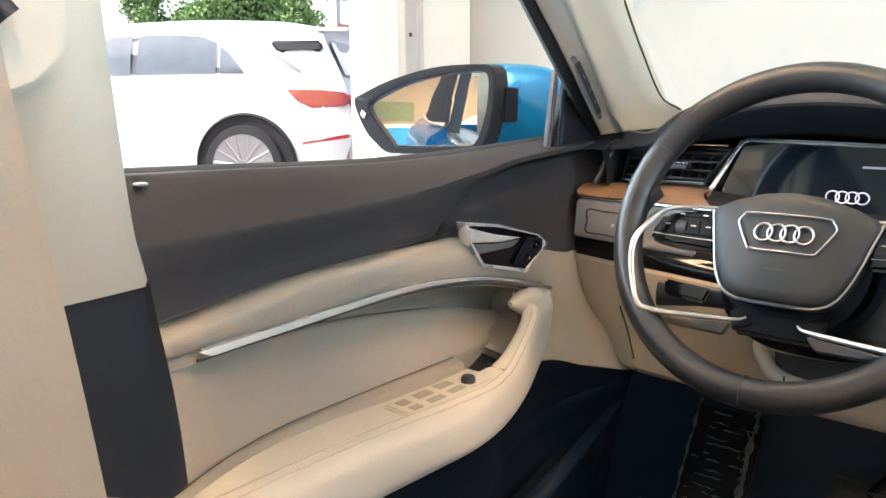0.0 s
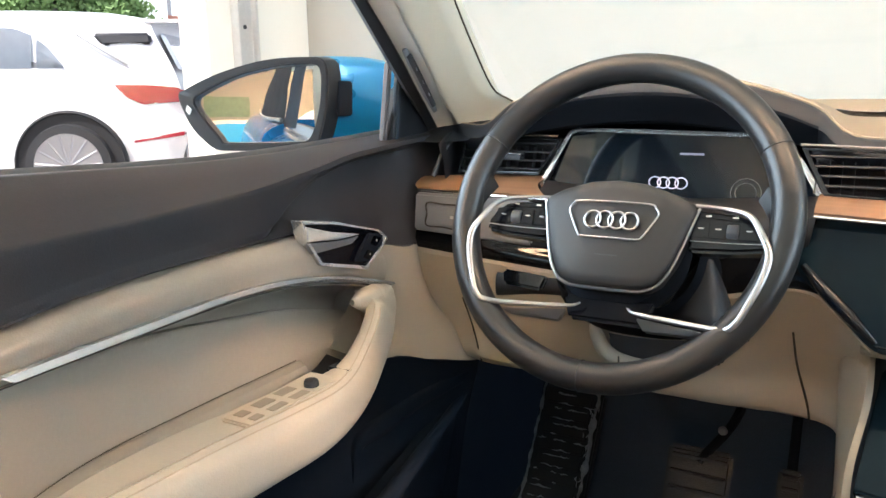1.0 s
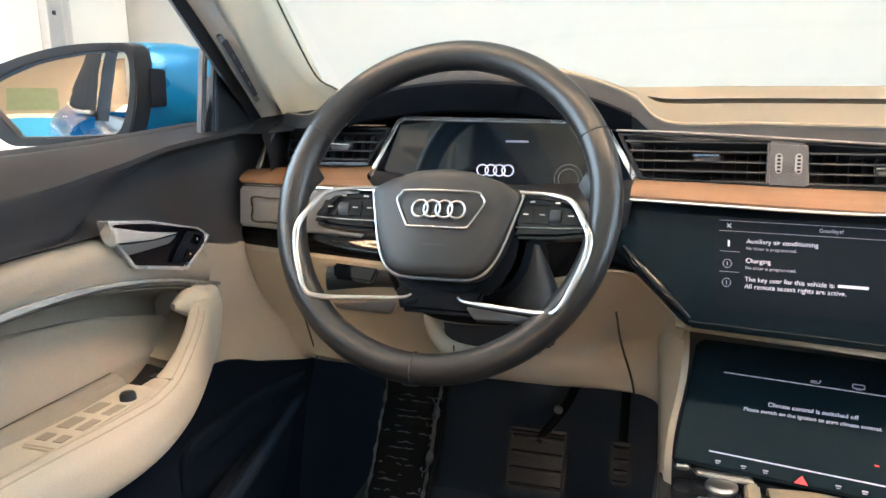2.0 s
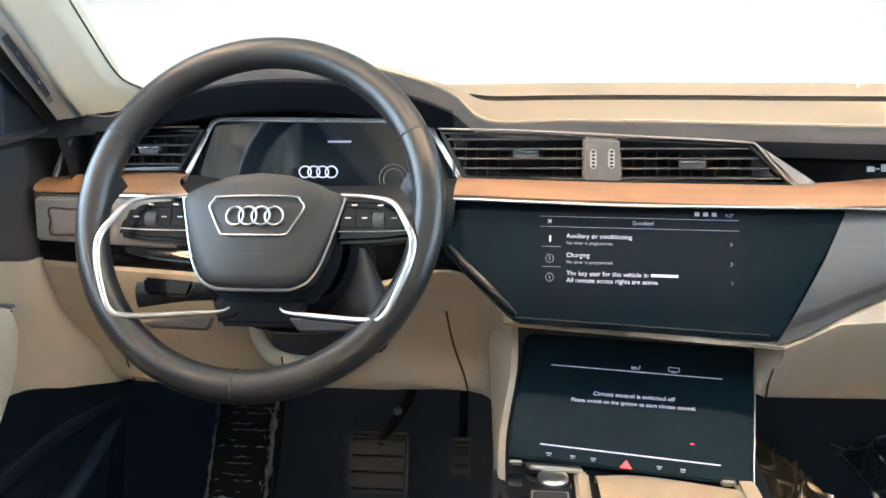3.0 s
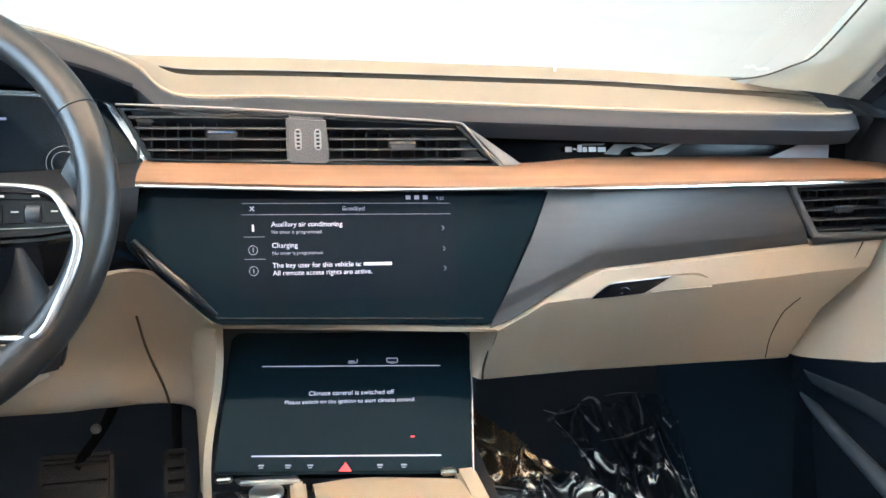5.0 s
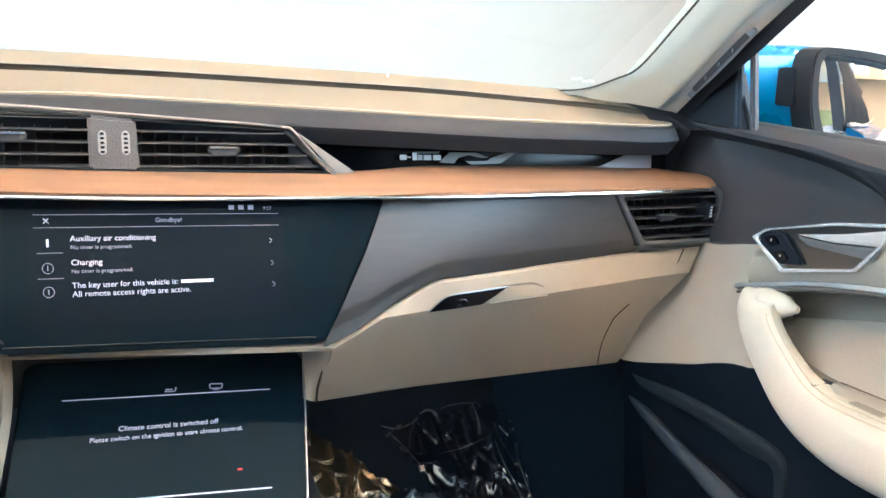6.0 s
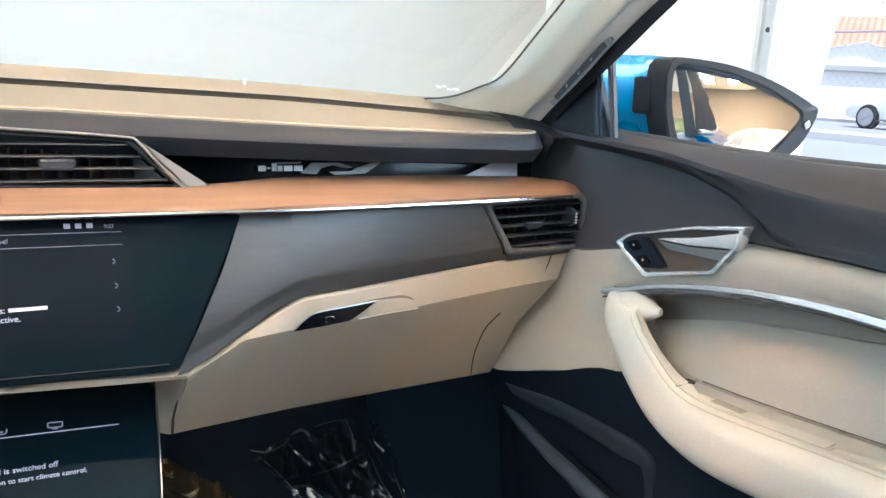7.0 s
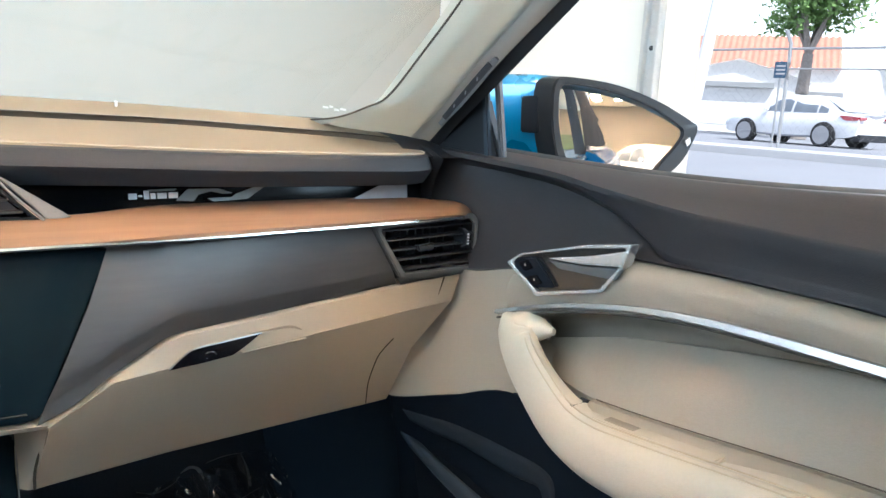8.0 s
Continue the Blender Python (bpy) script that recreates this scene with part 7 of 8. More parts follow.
# ---- rest of the car: seats and rear body ----
def front_seat(x):
    t = thing("front_seat", "beige leather front seat with a tall backrest", "car seat", group="front seats")
    part("backrest", loft([[(x - 0.16, -0.24, 0.62), (x, -0.25, 0.62), (x + 0.16, -0.24, 0.62)], [(x - 0.20, -0.20, 0.75), (x, -0.26, 0.75), (x + 0.20, -0.20, 0.75)], [(x - 0.20, -0.28, 1.00), (x, -0.33, 1.00), (x + 0.20, -0.28, 1.00)],
                           [(x - 0.13, -0.36, 1.16), (x, -0.38, 1.17), (x + 0.13, -0.36, 1.16)], [(x - 0.12, -0.42, 1.16), (x, -0.43, 1.17), (x + 0.12, -0.42, 1.16)], [(x - 0.19, -0.42, 0.80), (x, -0.42, 0.80), (x + 0.19, -0.42, 0.80)]], 24, 4, thick=0.02), BEIGE, t)
    part("cushion", loft([[(x - 0.22, -0.25, 0.60), (x, -0.25, 0.57), (x + 0.22, -0.25, 0.60)], [(x - 0.24, 0.0, 0.63), (x, 0.0, 0.58), (x + 0.24, 0.0, 0.63)], [(x - 0.22, 0.18, 0.63), (x, 0.20, 0.61), (x + 0.22, 0.18, 0.63)], [(x - 0.21, 0.22, 0.55), (x, 0.24, 0.55), (x + 0.21, 0.22, 0.55)], [(x - 0.21, 0.20, 0.40), (x, 0.20, 0.40), (x + 0.21, 0.20, 0.40)]], 20, 4, thick=0.02), BEIGE, t)
    part("headrest", prism([(-0.13, 1.21), (-0.10, 1.34), (0.10, 1.34), (0.13, 1.21), (0.09, 1.19), (-0.09, 1.19)], lambda u, v, w: Vector((x + u, -0.40 - 0.2 * (v - 1.2) + w, v)), 0.09, 0.03, 3), BEIGE, t)
    for s in (-1, 1):
        part("post", tube([(x + s * 0.05, -0.38, 1.12), (x + s * 0.05, -0.375, 1.22)], 0.007, 6, 8), CHROME, t)
    return t


front_seat(-0.40)
front_seat(0.40)
TINTED = material("dark_tinted_glass", (0.012, 0.012, 0.013), 0.65, gloss=0.02, grain=0.02, scale=20, blotch=0.1)
rear = thing("car", "metallic blue car whose cabin is seen from inside", "car")
for s in (-1, 1):
    part("side_panel", loft([[(s * 0.80, 0.09, 1.135), (s * 0.81, -0.7, 1.15), (s * 0.79, -1.8, 1.20)], [(s * 0.88, 0.09, 1.09), (s * 0.89, -0.7, 1.10), (s * 0.90, -1.8, 1.12)], [(s * 0.925, 0.09, 0.90), (s * 0.93, -0.7, 0.90), (s * 0.95, -1.8, 0.92)],
                             [(s * 0.89, 0.09, 0.55), (s * 0.90, -0.7, 0.55), (s * 0.94, -1.8, 0.60)], [(s * 0.91, 0.09, 0.36), (s * 0.91, -0.7, 0.36), (s * 0.92, -1.8, 0.40)]], 24, 5, thick=0.004), BLUE, rear, "metallic blue side")
    part("window_line", tube([(s * 0.81, 0.09, 1.145), (s * 0.82, -0.7, 1.16), (s * 0.80, -1.5, 1.21)], 0.008, 20, 8), CHROME, rear, "chrome window line")
    part("door_pillar", loft([[(s * 0.79, 0.30, 1.12), (s * 0.69, 0.16, 1.50)], [(s * 0.80, 0.05, 1.12), (s * 0.70, 0.0, 1.52)]], 10, 4, thick=0.01), HOOD, rear, "black door pillar")
    part("roof_rail", tube([(s * 0.62, 0.55, 1.47), (s * 0.66, 0.2, 1.535), (s * 0.66, -0.8, 1.55), (s * 0.62, -1.7, 1.46)], 0.03, 24, 10), BLUE, rear, "blue roof edge")
    part("rear_pillar", loft([[(s * 0.80, -1.3, 1.19), (s * 0.67, -1.15, 1.50)], [(s * 0.79, -1.75, 1.20), (s * 0.64, -1.55, 1.48)]], 10, 4, thick=0.01), BLUE, rear)
    rear_glass = part("rear_side_window", loft([[(s * 0.795, 0.04, 1.13), (s * 0.805, -0.6, 1.15), (s * 0.800, -1.32, 1.19)], [(s * 0.765, 0.03, 1.30), (s * 0.770, -0.6, 1.33), (s * 0.745, -1.25, 1.35)], [(s * 0.695, 0.0, 1.51), (s * 0.690, -0.6, 1.525), (s * 0.665, -1.16, 1.50)]], 16, 5, thick=0.004), TINTED, rear, "dark tinted rear side window")
    rear_glass.visible_shadow = False
part("tailgate", loft([[(-0.85, -1.85, 1.15), (0.85, -1.85, 1.15)], [(-0.88, -1.95, 0.8), (0.88, -1.95, 0.8)], [(-0.85, -1.9, 0.4), (0.85, -1.9, 0.4)]], 10, 4, thick=0.01), BLUE, rear)

# ---- outside: parked cars ----
CAR_WHITE = material("white_car_paint", (0.80, 0.80, 0.80), 0.25, coat=1.0, grain=0.01, scale=50, blotch=0.02)
# opaque pale glass; the bright reflection is put into its colour
CAR_GLASS = material("car_glass_painted_reflection", (0.34, 0.38, 0.42), 0.05, coat=1.0, grain=0.02, scale=5, blotch=0.15)
TYRE = material("tyre_rubber", (0.02, 0.02, 0.021), 0.8, grain=0.15, scale=80, bump=0.2, blotch=0.1)
ALLOY = material("light_alloy", (0.36, 0.36, 0.37), 0.35, metal=0.9, grain=0.04, scale=60, blotch=0.05)
RED_LENS = material("red_lamp_lens", (0.30, 0.008, 0.020), 0.15, coat=1.0, grain=0.05, scale=90, blotch=0.1)


def parked_car(label, m, L, W, H, axle_r, axle_f, R, hatch, spokes):
    """A parked car, its rear at x = 0 and its nose at x = L; hatch: a tall tail instead of a boot."""
    t = thing("parked_car", label, "car", group="parked cars")
    w = W / 2
    belt = (0.698 if hatch else 0.64) * H
    if hatch:
        edge = [(0.30, w * 0.62, H * 0.93), (0.8, w * 0.68, H * 0.965), (1.8, w * 0.70, H * 0.975), (2.6, w * 0.66, H * 0.93), (3.45, w * 0.84, belt)]
        mid = [(0.26, H * 0.95), (0.8, H * 0.995), (1.8, H), (2.6, H * 0.955), (3.45, belt + 0.03)]
    else:
        edge = [(0.55, w * 0.80, belt + 0.03), (1.25, w * 0.66, H * 0.93), (2.0, w * 0.68, H * 0.97), (2.6, w * 0.64, H * 0.94), (3.5, w * 0.84, belt - 0.02)]
        mid = [(0.50, belt + 0.05), (1.25, H * 0.955), (2.0, H), (2.6, H * 0.965), (3.5, belt)]
    edge.append((L - 0.05, w * 0.60, 0.50 * H))
    mid.append((L, 0.52 * H))
    tail = 0.10 if hatch else 0.06
    rails = [[(0.08, w * 0.86, 0.36), (0.5, w * 0.93, 0.27), (L * 0.5, w * 0.95, 0.24), (L - 0.6, w * 0.93, 0.25), (L - 0.05, w * 0.72, 0.32)],
             [(0.0, w * 0.88, 0.60), (0.45, w * 0.975, 0.58), (L * 0.5, w, 0.56), (L - 0.6, w * 0.97, 0.56), (L, w * 0.72, 0.52)],
             [(0.02, w * 0.87, 0.54 * H), (0.45, w * 0.965, 0.57 * H), (L * 0.5, w * 0.985, 0.56 * H), (L - 0.6, w * 0.93, 0.53 * H), (L - 0.02, w * 0.66, 0.46 * H)],
             [(tail, w * 0.80, belt), (0.5, w * 0.90, belt + 0.01), (L * 0.5, w * 0.93, belt - 0.01), (L * 0.74, w * 0.90, belt - 0.04), (L - 0.03, w * 0.62, 0.49 * H)], edge]
    half = [[(x, y, z) for x, y, z in r] for r in rails]
    centre = [(x, 0, z) for x, z in mid]
    allr = half + [centre] + [[(x, -y, z) for x, y, z in r] for r in half[::-1]]
    n = 40
    rows = [spline(r, n) for r in allr]
    bm = bmesh.new()
    cols = [spline([row[i] for row in rows], 41) for i in range(n)]
    g = [[bm.verts.new(p) for p in c] for c in cols]
    for a, b in zip(g, g[1:]):
        for k in range(40):
            bm.faces.new((a[k], b[k], b[k + 1], a[k + 1]))
    bm.faces.new(g[0][::-1])
    bm.faces.new(g[-1])
    bmesh.ops.recalc_face_normals(bm, faces=bm.faces[:])
    part("body", bm, CAR_WHITE, t, "glossy white body", 35)
    # side windows between the belt line and the roof edge
    for s in (-1, 1):
        spans = ((0.96, 1.19), (1.23, 1.98), (2.04, 2.85)) if hatch else ((0.95, 1.25), (1.30, 2.05), (2.12, 2.95))
        for x0, x1 in spans:
            lo, hi = [], []
            for k in range(6):
                x = x0 + (x1 - x0) * k / 5
                y0 = along([(q[0], q[1]) for q in rails[3]], x)
                y1 = along([(q[0], q[1]) for q in edge], x)
                z1 = along([(q[0], q[2]) for q in edge], x)
                z0 = belt + 0.015
                zt = max(z0 + 0.02, z0 + (z1 - z0) * 0.86) if not hatch else along([(0.96, belt + 0.035), (1.10, belt + 0.19), (1.30, 1.505), (1.7, 1.54), (2.25, 1.52), (2.9, 1.40)], x)
                f = (zt - z0) / max(0.05, z1 - z0)
                bulge = 0.06 if hatch else 0.035
                lo.append((x, s * (y0 + 0.012), z0))
                hi.append((x, s * (y0 + (y1 - y0) * f + bulge), zt))
            md = [((a[0] + b[0]) / 2, (a[1] + b[1]) / 2 + s * 0.02, (a[2] + b[2]) / 2) for a, b in zip(lo, hi)]
            part("side_window", loft([lo, md, hi], 12, 3, thick=0.006), CAR_GLASS, t, "side window, its bright reflection painted pale")
        part("tail_lamp", prism([(w * 0.44, 0.585 * H), (w * 0.90, 0.590 * H), (w * 0.93, 0.555 * H), (w * 0.80, 0.515 * H), (w * 0.5, 0.54 * H)] if hatch else
                                [(w * 0.5, 0.60 * H), (w * 0.88, 0.60 * H), (w * 0.86, 0.53 * H), (w * 0.5, 0.55 * H)], lambda u, v, q: Vector((0.035 - q + 0.10 * max(0, u / w - 0.6), s * u, v)), 0.07, 0.015), RED_LENS, t, "red tail lamp")
        part("lamp_wrap", prism([(0.03, 0.60 * H), (0.25, 0.615 * H), (0.56, 0.620 * H), (0.46, 0.555 * H), (0.34, 0.520 * H), (0.03, 0.53 * H)], lambda u, v, q: Vector((u, s * (w * 0.90 + 0.14 * min(u, 0.45) + q - 0.02), v)), 0.045, 0.01), RED_LENS, t)
        if hatch:
            lo = [(x, s * (along([(q[0], q[1]) for q in rails[3]], x) + 0.008), belt + 0.02) for x in (1.02, 1.4, 1.8, 2.2, 2.7)]
            hi = [(x, s * (along([(q[0], q[1]) for q in rails[3]], x) * 0.25 + along([(q[0], q[1]) for q in edge], x) * 0.75 + 0.045), z) for x, z in ((1.25, 1.46), (1.5, 1.50), (1.8, 1.515), (2.2, 1.50), (2.7, 1.43))]
            part("window_frame", loft([lo, hi], 14, 4, thick=0.004), PLASTIC_GREY, t, "grey window pillars")
            part("spoiler_side", prism([(0.26, 1.37), (0.66, 1.36), (0.75, 1.465), (0.28, 1.470)], lambda u, v, q: Vector((u, s * (0.685 + 0.16 * (u - 0.3) - 0.36 * (v - 1.41) + q), v)), 0.05, 0.024, 3), BLACK, t, "gloss black spoiler side")
            part("tailgate_gap", tube([(0.86, s * 0.80, 1.46), (0.66, s * 0.83, 1.33), (0.45, s * 0.84, 1.20)], 0.012, 10, 6), STEEL, t, "grey tailgate gap")
            part("side_reflector", prism([(0.02, 0.60), (0.44, 0.545), (0.44, 0.565), (0.02, 0.635)], lambda u, v, q: Vector((u, s * (w * 0.90 + 0.12 * min(u, 0.4) + q), v)), 0.03, 0.005), RED_LENS, t, "thin red bumper reflector")
        for ax in (axle_r, axle_f):
            y = s * (w - 0.06)
            A = R * (1.27 if hatch else 1.10)
            rim = [(0.001, -0.10), (A, -0.10), (A + 0.04 * R, 0.03), (A - 0.01 * R, 0.055), (A - 0.05 * R, 0.03), (0.001, 0.02)]
            part("wheel_arch", lathe([(r, s * h) for r, h in rim], (ax, y + s * 0.045, R), 'y', 40), TYRE, t, "dark wheel arch")
            o = s * 0.065
            wh = part("wheel", lathe([(R * 0.78, -0.10), (R * 0.98, -0.09), (R, -0.05), (R, 0.05), (R * 0.98, 0.085), (R * 0.80, 0.095), (R * 0.76, 0.06)], (ax, y + o, R), 'y', 40), TYRE, t, "black tyre")
            part("rim", lathe([(R * 0.79, 0.085), (R * 0.80, 0.09), (R * 0.75, 0.08), (R * 0.71, 0.04), (R * 0.71, 0.0)], (ax, y + o + (0 if s > 0 else -0.17), R), 'y', 36), ALLOY, wh)
            part("barrel", lathe([(0.001, 0), (R * 0.73, 0), (R * 0.73, 0.01), (0.001, 0.01)], (ax, y + o + s * 0.03, R), 'y', 30), BLACK, wh)
            for k in range(spokes):
                a = 2 * math.pi * (k + 0.3) / spokes
                c, q = math.cos(a), math.sin(a)
                part("rim_spoke", tube([(ax + 0.03 * c, y + o + s * 0.075, R + 0.03 * q), (ax + R * 0.76 * c, y + o + s * 0.078, R + R * 0.76 * q)], [0.017, 0.013], 4, 6), ALLOY, wh)
            part("hub_cap", lathe([(0.001, -0.01), (0.055, -0.01), (0.05, 0.012), (0.001, 0.015)], (ax, y + o + s * 0.08, R), 'y', 20), ALLOY, wh)
        part("door_mirror", prism([(2.85, belt + 0.02), (3.0, belt + 0.03), (3.0, belt + 0.13), (2.86, belt + 0.12)], lambda u, v, q: Vector((u, s * (w * 0.95 + q), v)), 0.16, 0.03), CAR_WHITE, t)
        part("sill_trim", tube([(axle_r + R * 1.2, s * (w * 0.96), 0.27), (L * 0.5, s * (w * 0.97), 0.25), (axle_f - R * 1.2, s * (w * 0.96), 0.27)], 0.03, 16, 8), BLACK if hatch else ALLOY, t, "dark sill")
    if hatch:
        part("rear_window", prism([(-w * 0.62, H * 0.88), (w * 0.62, H * 0.88), (w * 0.74, 0.69 * H), (-w * 0.74, 0.69 * H)], lambda u, v, q: Vector((0.07 + 0.52 * (v - 0.69 * H) - q, u, v)), 0.04, 0.01), CAR_GLASS, t, "rear window in pale painted glass")
        part("spoiler", prism([(-w * 0.68, 0.05), (w * 0.68, 0.05), (w * 0.66, 0.36), (-w * 0.66, 0.36)], lambda u, v, q: Vector((v, u, H * 0.93 + q)), 0.035, 0.012), CAR_WHITE, t, "white roof spoiler")
        part("rear_reflector", prism([(w * 0.5, 0.60), (w * 0.95, 0.63), (w * 0.95, 0.61), (w * 0.5, 0.575)], lambda u, v, q: Vector((0.02 - q + 0.10 * max(0, u / w - 0.6), u, v)), 0.04, 0.006), RED_LENS, t, "thin red bumper reflector")
        part("bumper_trim", prism([(-w * 0.8, 0.50), (w * 0.9, 0.50), (w * 0.88, 0.33), (-w * 0.8, 0.33)], lambda u, v, q: Vector((0.03 - q, u, v)), 0.05, 0.01), ALLOY, t, "silver bumper insert")
    else:
        part("rear_window", prism([(-w * 0.66, H * 0.92), (w * 0.66, H * 0.92), (w * 0.72, belt + 0.08), (-w * 0.72, belt + 0.08)], lambda u, v, q: Vector((0.50 + 1.9 * (v - belt - 0.06) - q, u, v)), 0.05, 0.01), CAR_GLASS, t, "rear window in pale painted glass")
        part("boot_spoiler", box(0.02, 0.16, -w * 0.8, w * 0.8, belt + 0.07, belt + 0.10, 0.01), CAR_WHITE, t)
        part("rear_diffuser", box(-0.03, 0.25, -w * 0.8, w * 0.8, 0.20, 0.40, 0.03), BLACK, t, "dark rear diffuser")
    t.matrix_world = m
    return t


parked_car("white compact SUV with silver alloy wheels", pose(-5.89, 5.72, 0.17, 0, 0, 214), 4.6, 1.85, 1.67, 0.96, 3.64, 0.36, True, 15)
parked_car("white saloon parked across the street", pose(24.1, 9.10, 0.66, 0, 0, 80), 4.6, 1.80, 1.46, 0.98, 3.60, 0.33, False, 10)
parked_car("white saloon parked behind on the showroom floor", pose(0.95, -11.1, 0, 0, 0, 63), 4.6, 1.80, 1.46, 0.98, 3.60, 0.33, False, 10)

# ---- outside: house, fence, sign, trees ----
STUCCO = material("pale_stucco", (0.80, 0.79, 0.76), 0.85, grain=0.05, scale=8, bump=0.2, blotch=0.06, blotch_scale=0.6)
TILE = material("orange_roof_tile", (0.52, 0.24, 0.16), 0.8, grain=0.2, scale=3, blotch=0.2, blotch_scale=1.0)
SIGN_BLUE = material("dark_blue_sign", (0.03, 0.08, 0.14), 0.4, grain=0.05, scale=20, blotch=0.05)
BARK = material("grey_brown_bark", (0.27, 0.24, 0.21), 0.9, grain=0.3, scale=12, bump=0.6, blotch=0.2, blotch_scale=3)
LEAF = material("green_leaves", (0.20, 0.32, 0.10), 0.6, grain=0.35, scale=3, blotch=0.35, blotch_scale=0.8)

house = thing("house", "low pale stucco house with an orange tiled roof", "house")
hm = pose(37.6, 21.0, 0.7, 0, 0, -63.7)      # x to the right along the front, y away


def hp(x, y, z):
    return hm @ Vector((x, y, z))


def house_plate(outline, y, depth, bevel=0.0):
    return prism(outline, lambda u, v, w: hp(u, y - w, v), depth, bevel)


part("wall", house_plate([(-3.0, 0), (9.0, 0), (9.0, 3.5), (-3.0, 3.5)], 3.4, 0.2), STUCCO, house)
part("wing_wall", house_plate([(-2.6, 0), (3.2, 0), (3.2, 2.75), (0.2, 3.55), (-2.6, 3.0)], 0.2, 0.2), STUCCO, house)
part("wing_side", loft([[hp(3.2, 0.1, 0), hp(3.2, 3.4, 0)], [hp(3.2, 0.1, 2.8), hp(3.2, 3.4, 2.8)]], 4, 2, thick=0.1), STUCCO, house)
for a, b in (((-2.9, 2.9), (0.2, 3.62)), ((0.2, 3.62), (3.6, 2.62))):
    part("wing_roof", loft([[hp(a[0], -0.3, a[1]), hp(b[0], -0.3, b[1])], [hp(a[0], 3.5, a[1]), hp(b[0], 3.5, b[1])]], 6, 3, thick=0.14), STUCCO, house)
bm = bmesh.new()
nu, nv = 130, 28
g = []
for j in range(nv + 1):
    row = []
    for i in range(nu + 1):
        u, f = -3.3 + 8.3 * i / nu, j / nv
        step = 0.045 * ((j * 0.5) % 1.0)
        row.append(bm.verts.new(hp(u, 2.9 + 3.4 * f, 3.45 + 1.95 * f - step + 0.05 * math.sin(u * 2 * math.pi / 0.32))))
    g.append(row)
for j in range(nv):
    for i in range(nu):
        bm.faces.new((g[j][i], g[j][i + 1], g[j + 1][i + 1], g[j + 1][i]))
part("roof", bm, TILE, house, "orange clay tile roof", 60)
part("window", house_plate([(-2.35, 1.1), (-1.75, 1.1), (-1.75, 2.35), (-2.35, 2.35)], 0.02, 0.06), CAR_GLASS, house)
part("garage_door", house_plate([(-1.5, 0.4), (1.7, 0.4), (1.7, 2.2), (-1.5, 2.2)], 0.03, 0.05), STUCCO, house)
part("awning", house_plate([(-1.4, 2.25), (1.9, 2.25), (1.9, 2.5), (-1.4, 2.5)], 0.0, 0.35), STEEL, house)
part("awning", house_plate([(3.5, 1.9), (5.2, 1.9), (5.2, 2.3), (3.5, 2.3)], 3.2, 0.35), STEEL, house)
neighbour = thing("neighbour_building", "long pale flat-roofed building beyond the fence", "building")
part("wall", loft([[(44, 19.5, 0.7), (43, 2.0, 0.7)], [(44, 19.5, 4.3), (43, 2.0, 4.0)]], 6, 3, thick=0.3), STUCCO, neighbour)
part("roof", loft([[(43.6, 19.6, 4.3), (42.6, 1.9, 4.0)], [(49, 19.6, 4.5), (49, 1.9, 4.2)]], 6, 3, thick=0.2), STUCCO, neighbour)
for k in range(3):
    part("window", prism([(15.5 - 4.2 * k, 2.0), (13.7 - 4.2 * k, 2.0), (13.7 - 4.2 * k, 3.1), (15.5 - 4.2 * k, 3.1)], lambda u, v, w: Vector((42.62 + 0.057 * u - w, u, v)), 0.06, 0.0), CAR_GLASS, neighbour)

fence = thing("fence", "tall steel pipe and wire street fence", "fence")
for k in range(6):
    y = 15.2 - 3.15 * k
    part("post", tube([(18.0, y, 0.60), (18.0, y, 3.05), (17.9, y + 0.08, 3.30)], 0.045, 8, 8), STEEL, fence, "galvanised fence post")
part("top_rail", tube([(18.0, 22, 2.90), (18.0, -4, 2.90)], 0.028, 8, 8), STEEL, fence)
part("mid_rail", tube([(18.0, 8.9, 2.46), (18.0, -4, 2.46)], 0.018, 8, 8), STEEL, fence)
wires = bmesh.new()
for d in (-1, 1):
    for k in range(130):
        y0 = 22 - 0.2 * k
        a, b = Vector((18.0, y0, 0.65)), Vector((18.0, y0 + d * 2.2, 2.9))
        o = Vector((0, 0.0018, 0))
        wires.faces.new([wires.verts.new(q) for q in (a - o, a + o, b + o, b - o)])
tagged(part("wire_mesh", wires, STEEL, fence, "thin diamond wire mesh"), kind="stuff")
sign = thing("street_sign", "small dark blue street sign on a thin pole", "sign")
part("pole", tube([(18.85, 9.47, 0.62), (18.85, 9.47, 2.70)], 0.025, 6, 8), STEEL, sign)
part("panel", prism([(9.30, 2.30), (9.62, 2.30), (9.62, 2.68), (9.30, 2.68)], lambda u, v, w: Vector((18.83 - w, u, v)), 0.012, 0.004), SIGN_BLUE, sign, "dark blue panel")
for k in range(3):
    part("text_bar", prism([(9.35, 2.38 + 0.09 * k), (9.57, 2.38 + 0.09 * k), (9.57, 2.42 + 0.09 * k), (9.35, 2.42 + 0.09 * k)], lambda u, v, w: Vector((18.817 - w, u, v)), 0.003), PRINT, sign, "unreadable white line")
lean = thing("leaning_pole", "pale leaning timber utility pole", "pole")
part("shaft", tube([(15.2, 9.62, 0.5), (15.44, 9.47, 2.64), (15.62, 9.2, 5.5)], [0.14, 0.13, 0.11], 12, 10), STUCCO, lean)


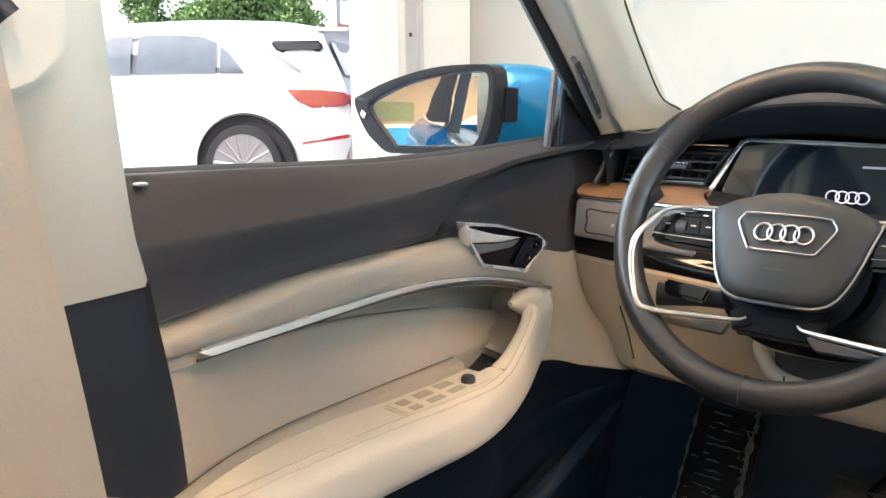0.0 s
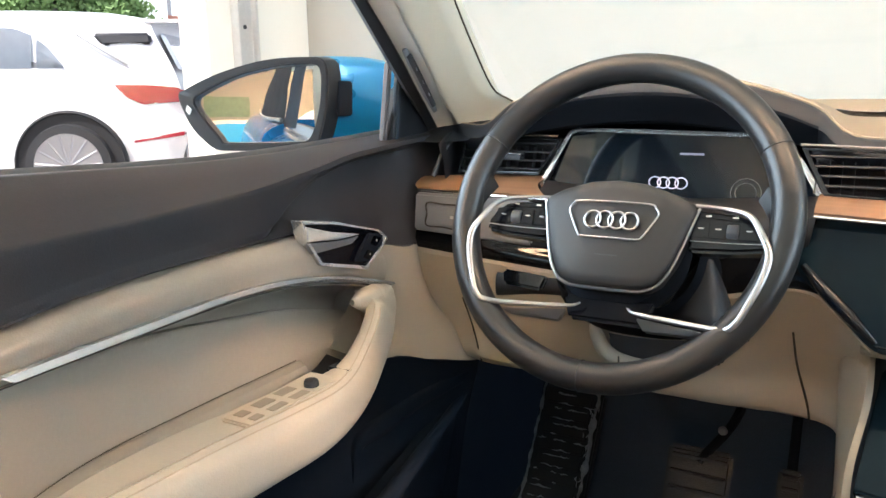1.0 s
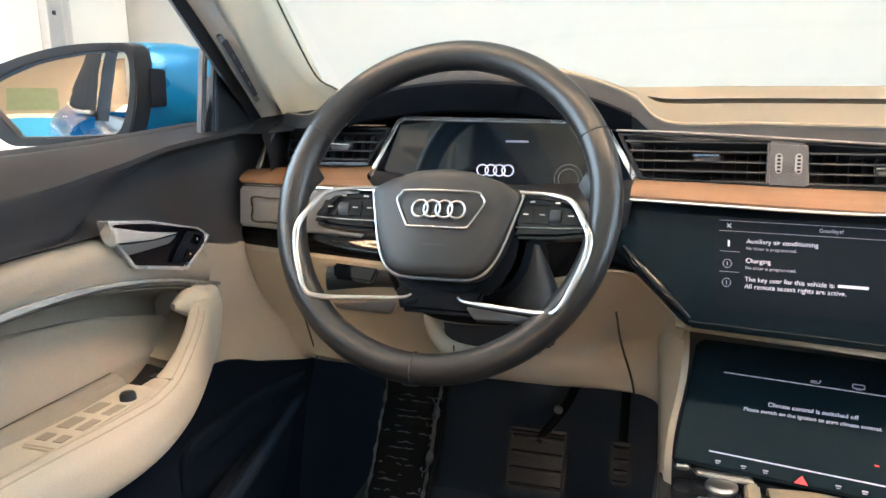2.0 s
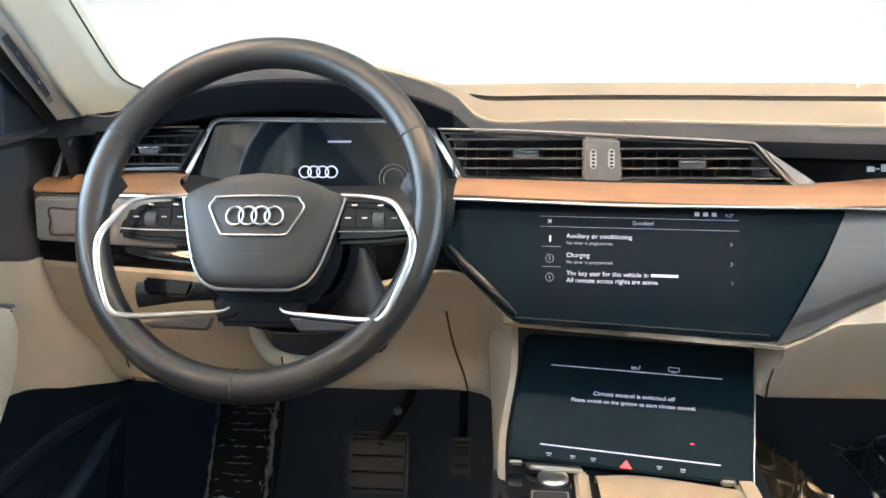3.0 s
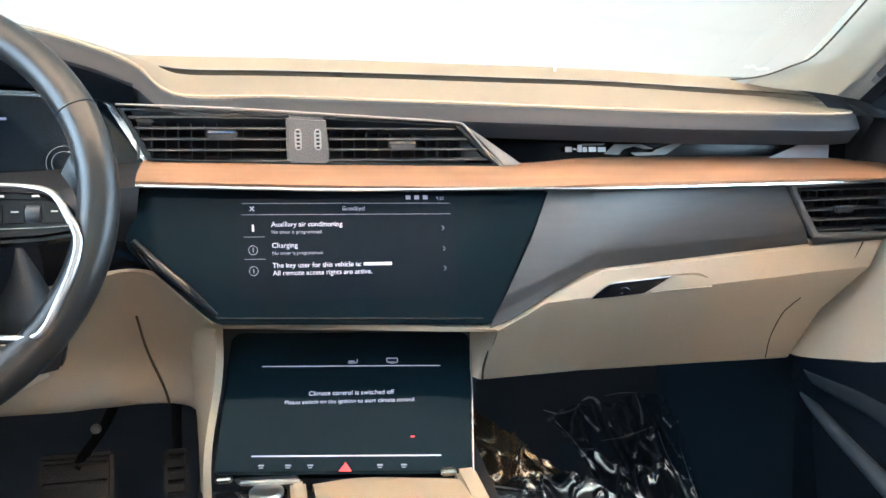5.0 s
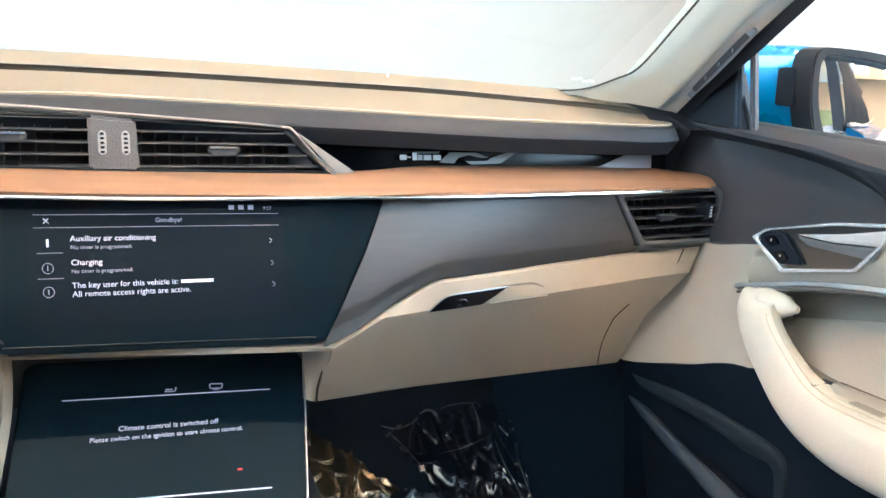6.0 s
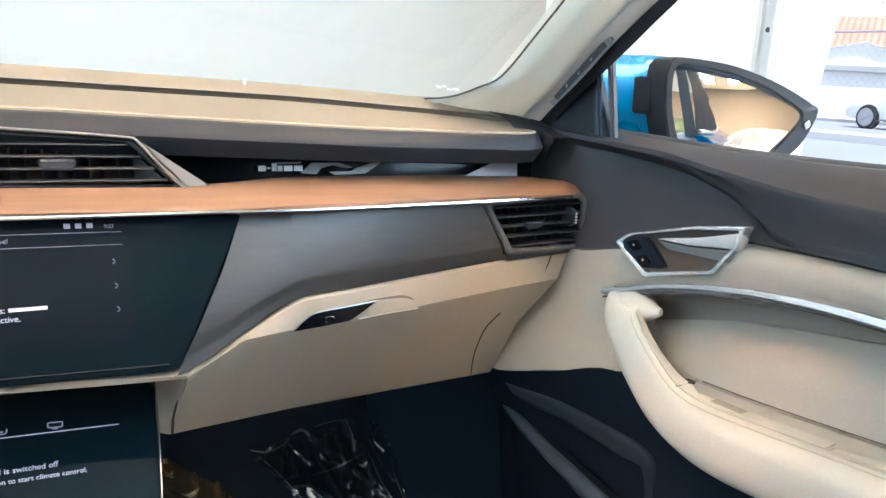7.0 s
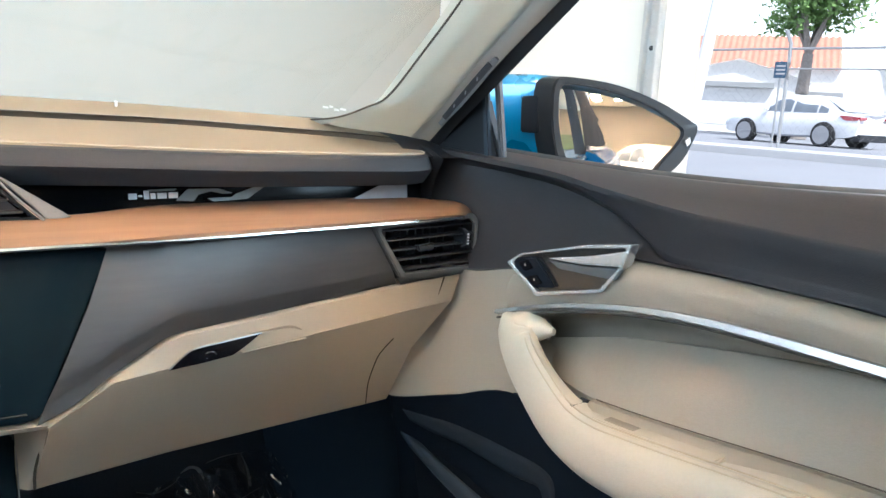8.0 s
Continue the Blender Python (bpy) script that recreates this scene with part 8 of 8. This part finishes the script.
def tree(label, base, height, spread, crown_z, leaves, seed, lean_x=0.0, size=1.0):
    rnd = random.Random(seed)
    t = thing("tree", label, "tree", group="street trees")
    b = Vector(base)
    fork = b + Vector((lean_x, 0, height * 0.42))
    limbs = [tube([b, b + Vector((0.05, 0.08, height * 0.2)), fork], [0.34, 0.26, 0.20], 14, 10)]
    tips = []
    for k in range(9):
        a = 2 * math.pi * k / 9 + rnd.uniform(-0.3, 0.3)
        r = spread * rnd.uniform(0.5, 0.95)
        tip = fork + Vector((r * math.cos(a), r * math.sin(a), (height - height * 0.42) * rnd.uniform(0.25, 0.95)))
        kink = fork.lerp(tip, 0.5) + Vector((rnd.uniform(-.2, .2), rnd.uniform(-.2, .2), 0.3))
        limbs.append(tube([fork, kink, tip], [0.13, 0.07, 0.025], 10, 6))
        tips += [tip, kink.lerp(tip, 0.5), kink]
    part("trunk", merge(*limbs), BARK, t, "forked grey-brown trunk")
    bm = bmesh.new()
    for _ in range(leaves):
        c = rnd.choice(tips)
        d = Vector((rnd.gauss(0, 1), rnd.gauss(0, 1), rnd.gauss(0, 0.75))) * spread * 0.20
        p = c + d
        if p.z < crown_z:
            p.z = crown_z + abs(rnd.gauss(0, 0.35))
        u = Vector((rnd.uniform(-1, 1), rnd.uniform(-1, 1), rnd.uniform(-1, 1))).normalized()
        v = u.orthogonal().normalized()
        q = rnd.uniform(0.09, 0.19) * size
        bm.faces.new([bm.verts.new(p + a * q * u + e * q * 0.55 * v) for a, e in ((-1, 0), (0, -1), (1, 0), (0, 1))])
    tagged(part("crown", bm, LEAF, t, "green leaf clumps with gaps"), kind="stuff")
    return t


tree("broad green street tree behind the fence", (32.7, 15.2, 0.66), 8.2, 2.5, 4.9, 4600, 11)
tree("green tree beyond the parked cars", (-20.6, 14.4, 0.5), 4.3, 1.5, 2.9, 7500, 12, size=0.55)
tree("dark green tree beyond the parked cars", (-19.5, 15.8, 0.5), 4.1, 1.2, 2.9, 6000, 13, size=0.55)
tree("small green tree beyond the parked cars", (-21.7, 12.55, 0.5), 4.3, 0.6, 3.0, 2500, 14, size=0.5)
pole = thing("utility_pole", "thin street pole with small signs", "pole")
part("shaft", tube([(-14.78, 13.6, 0.45), (-14.78, 13.6, 6.5)], 0.05, 6, 8), STEEL, pole)
part("flag", prism([(13.45, 2.2), (13.85, 2.2), (13.85, 2.75), (13.45, 2.75)], lambda u, v, w: Vector((-14.70 + w, u, v)), 0.02, 0.005), TILE, pole, "faded orange panel")
part("crossbar", tube([(-14.9, 13.1, 3.3), (-14.6, 14.2, 3.3)], 0.02, 4, 6), STEEL, pole)
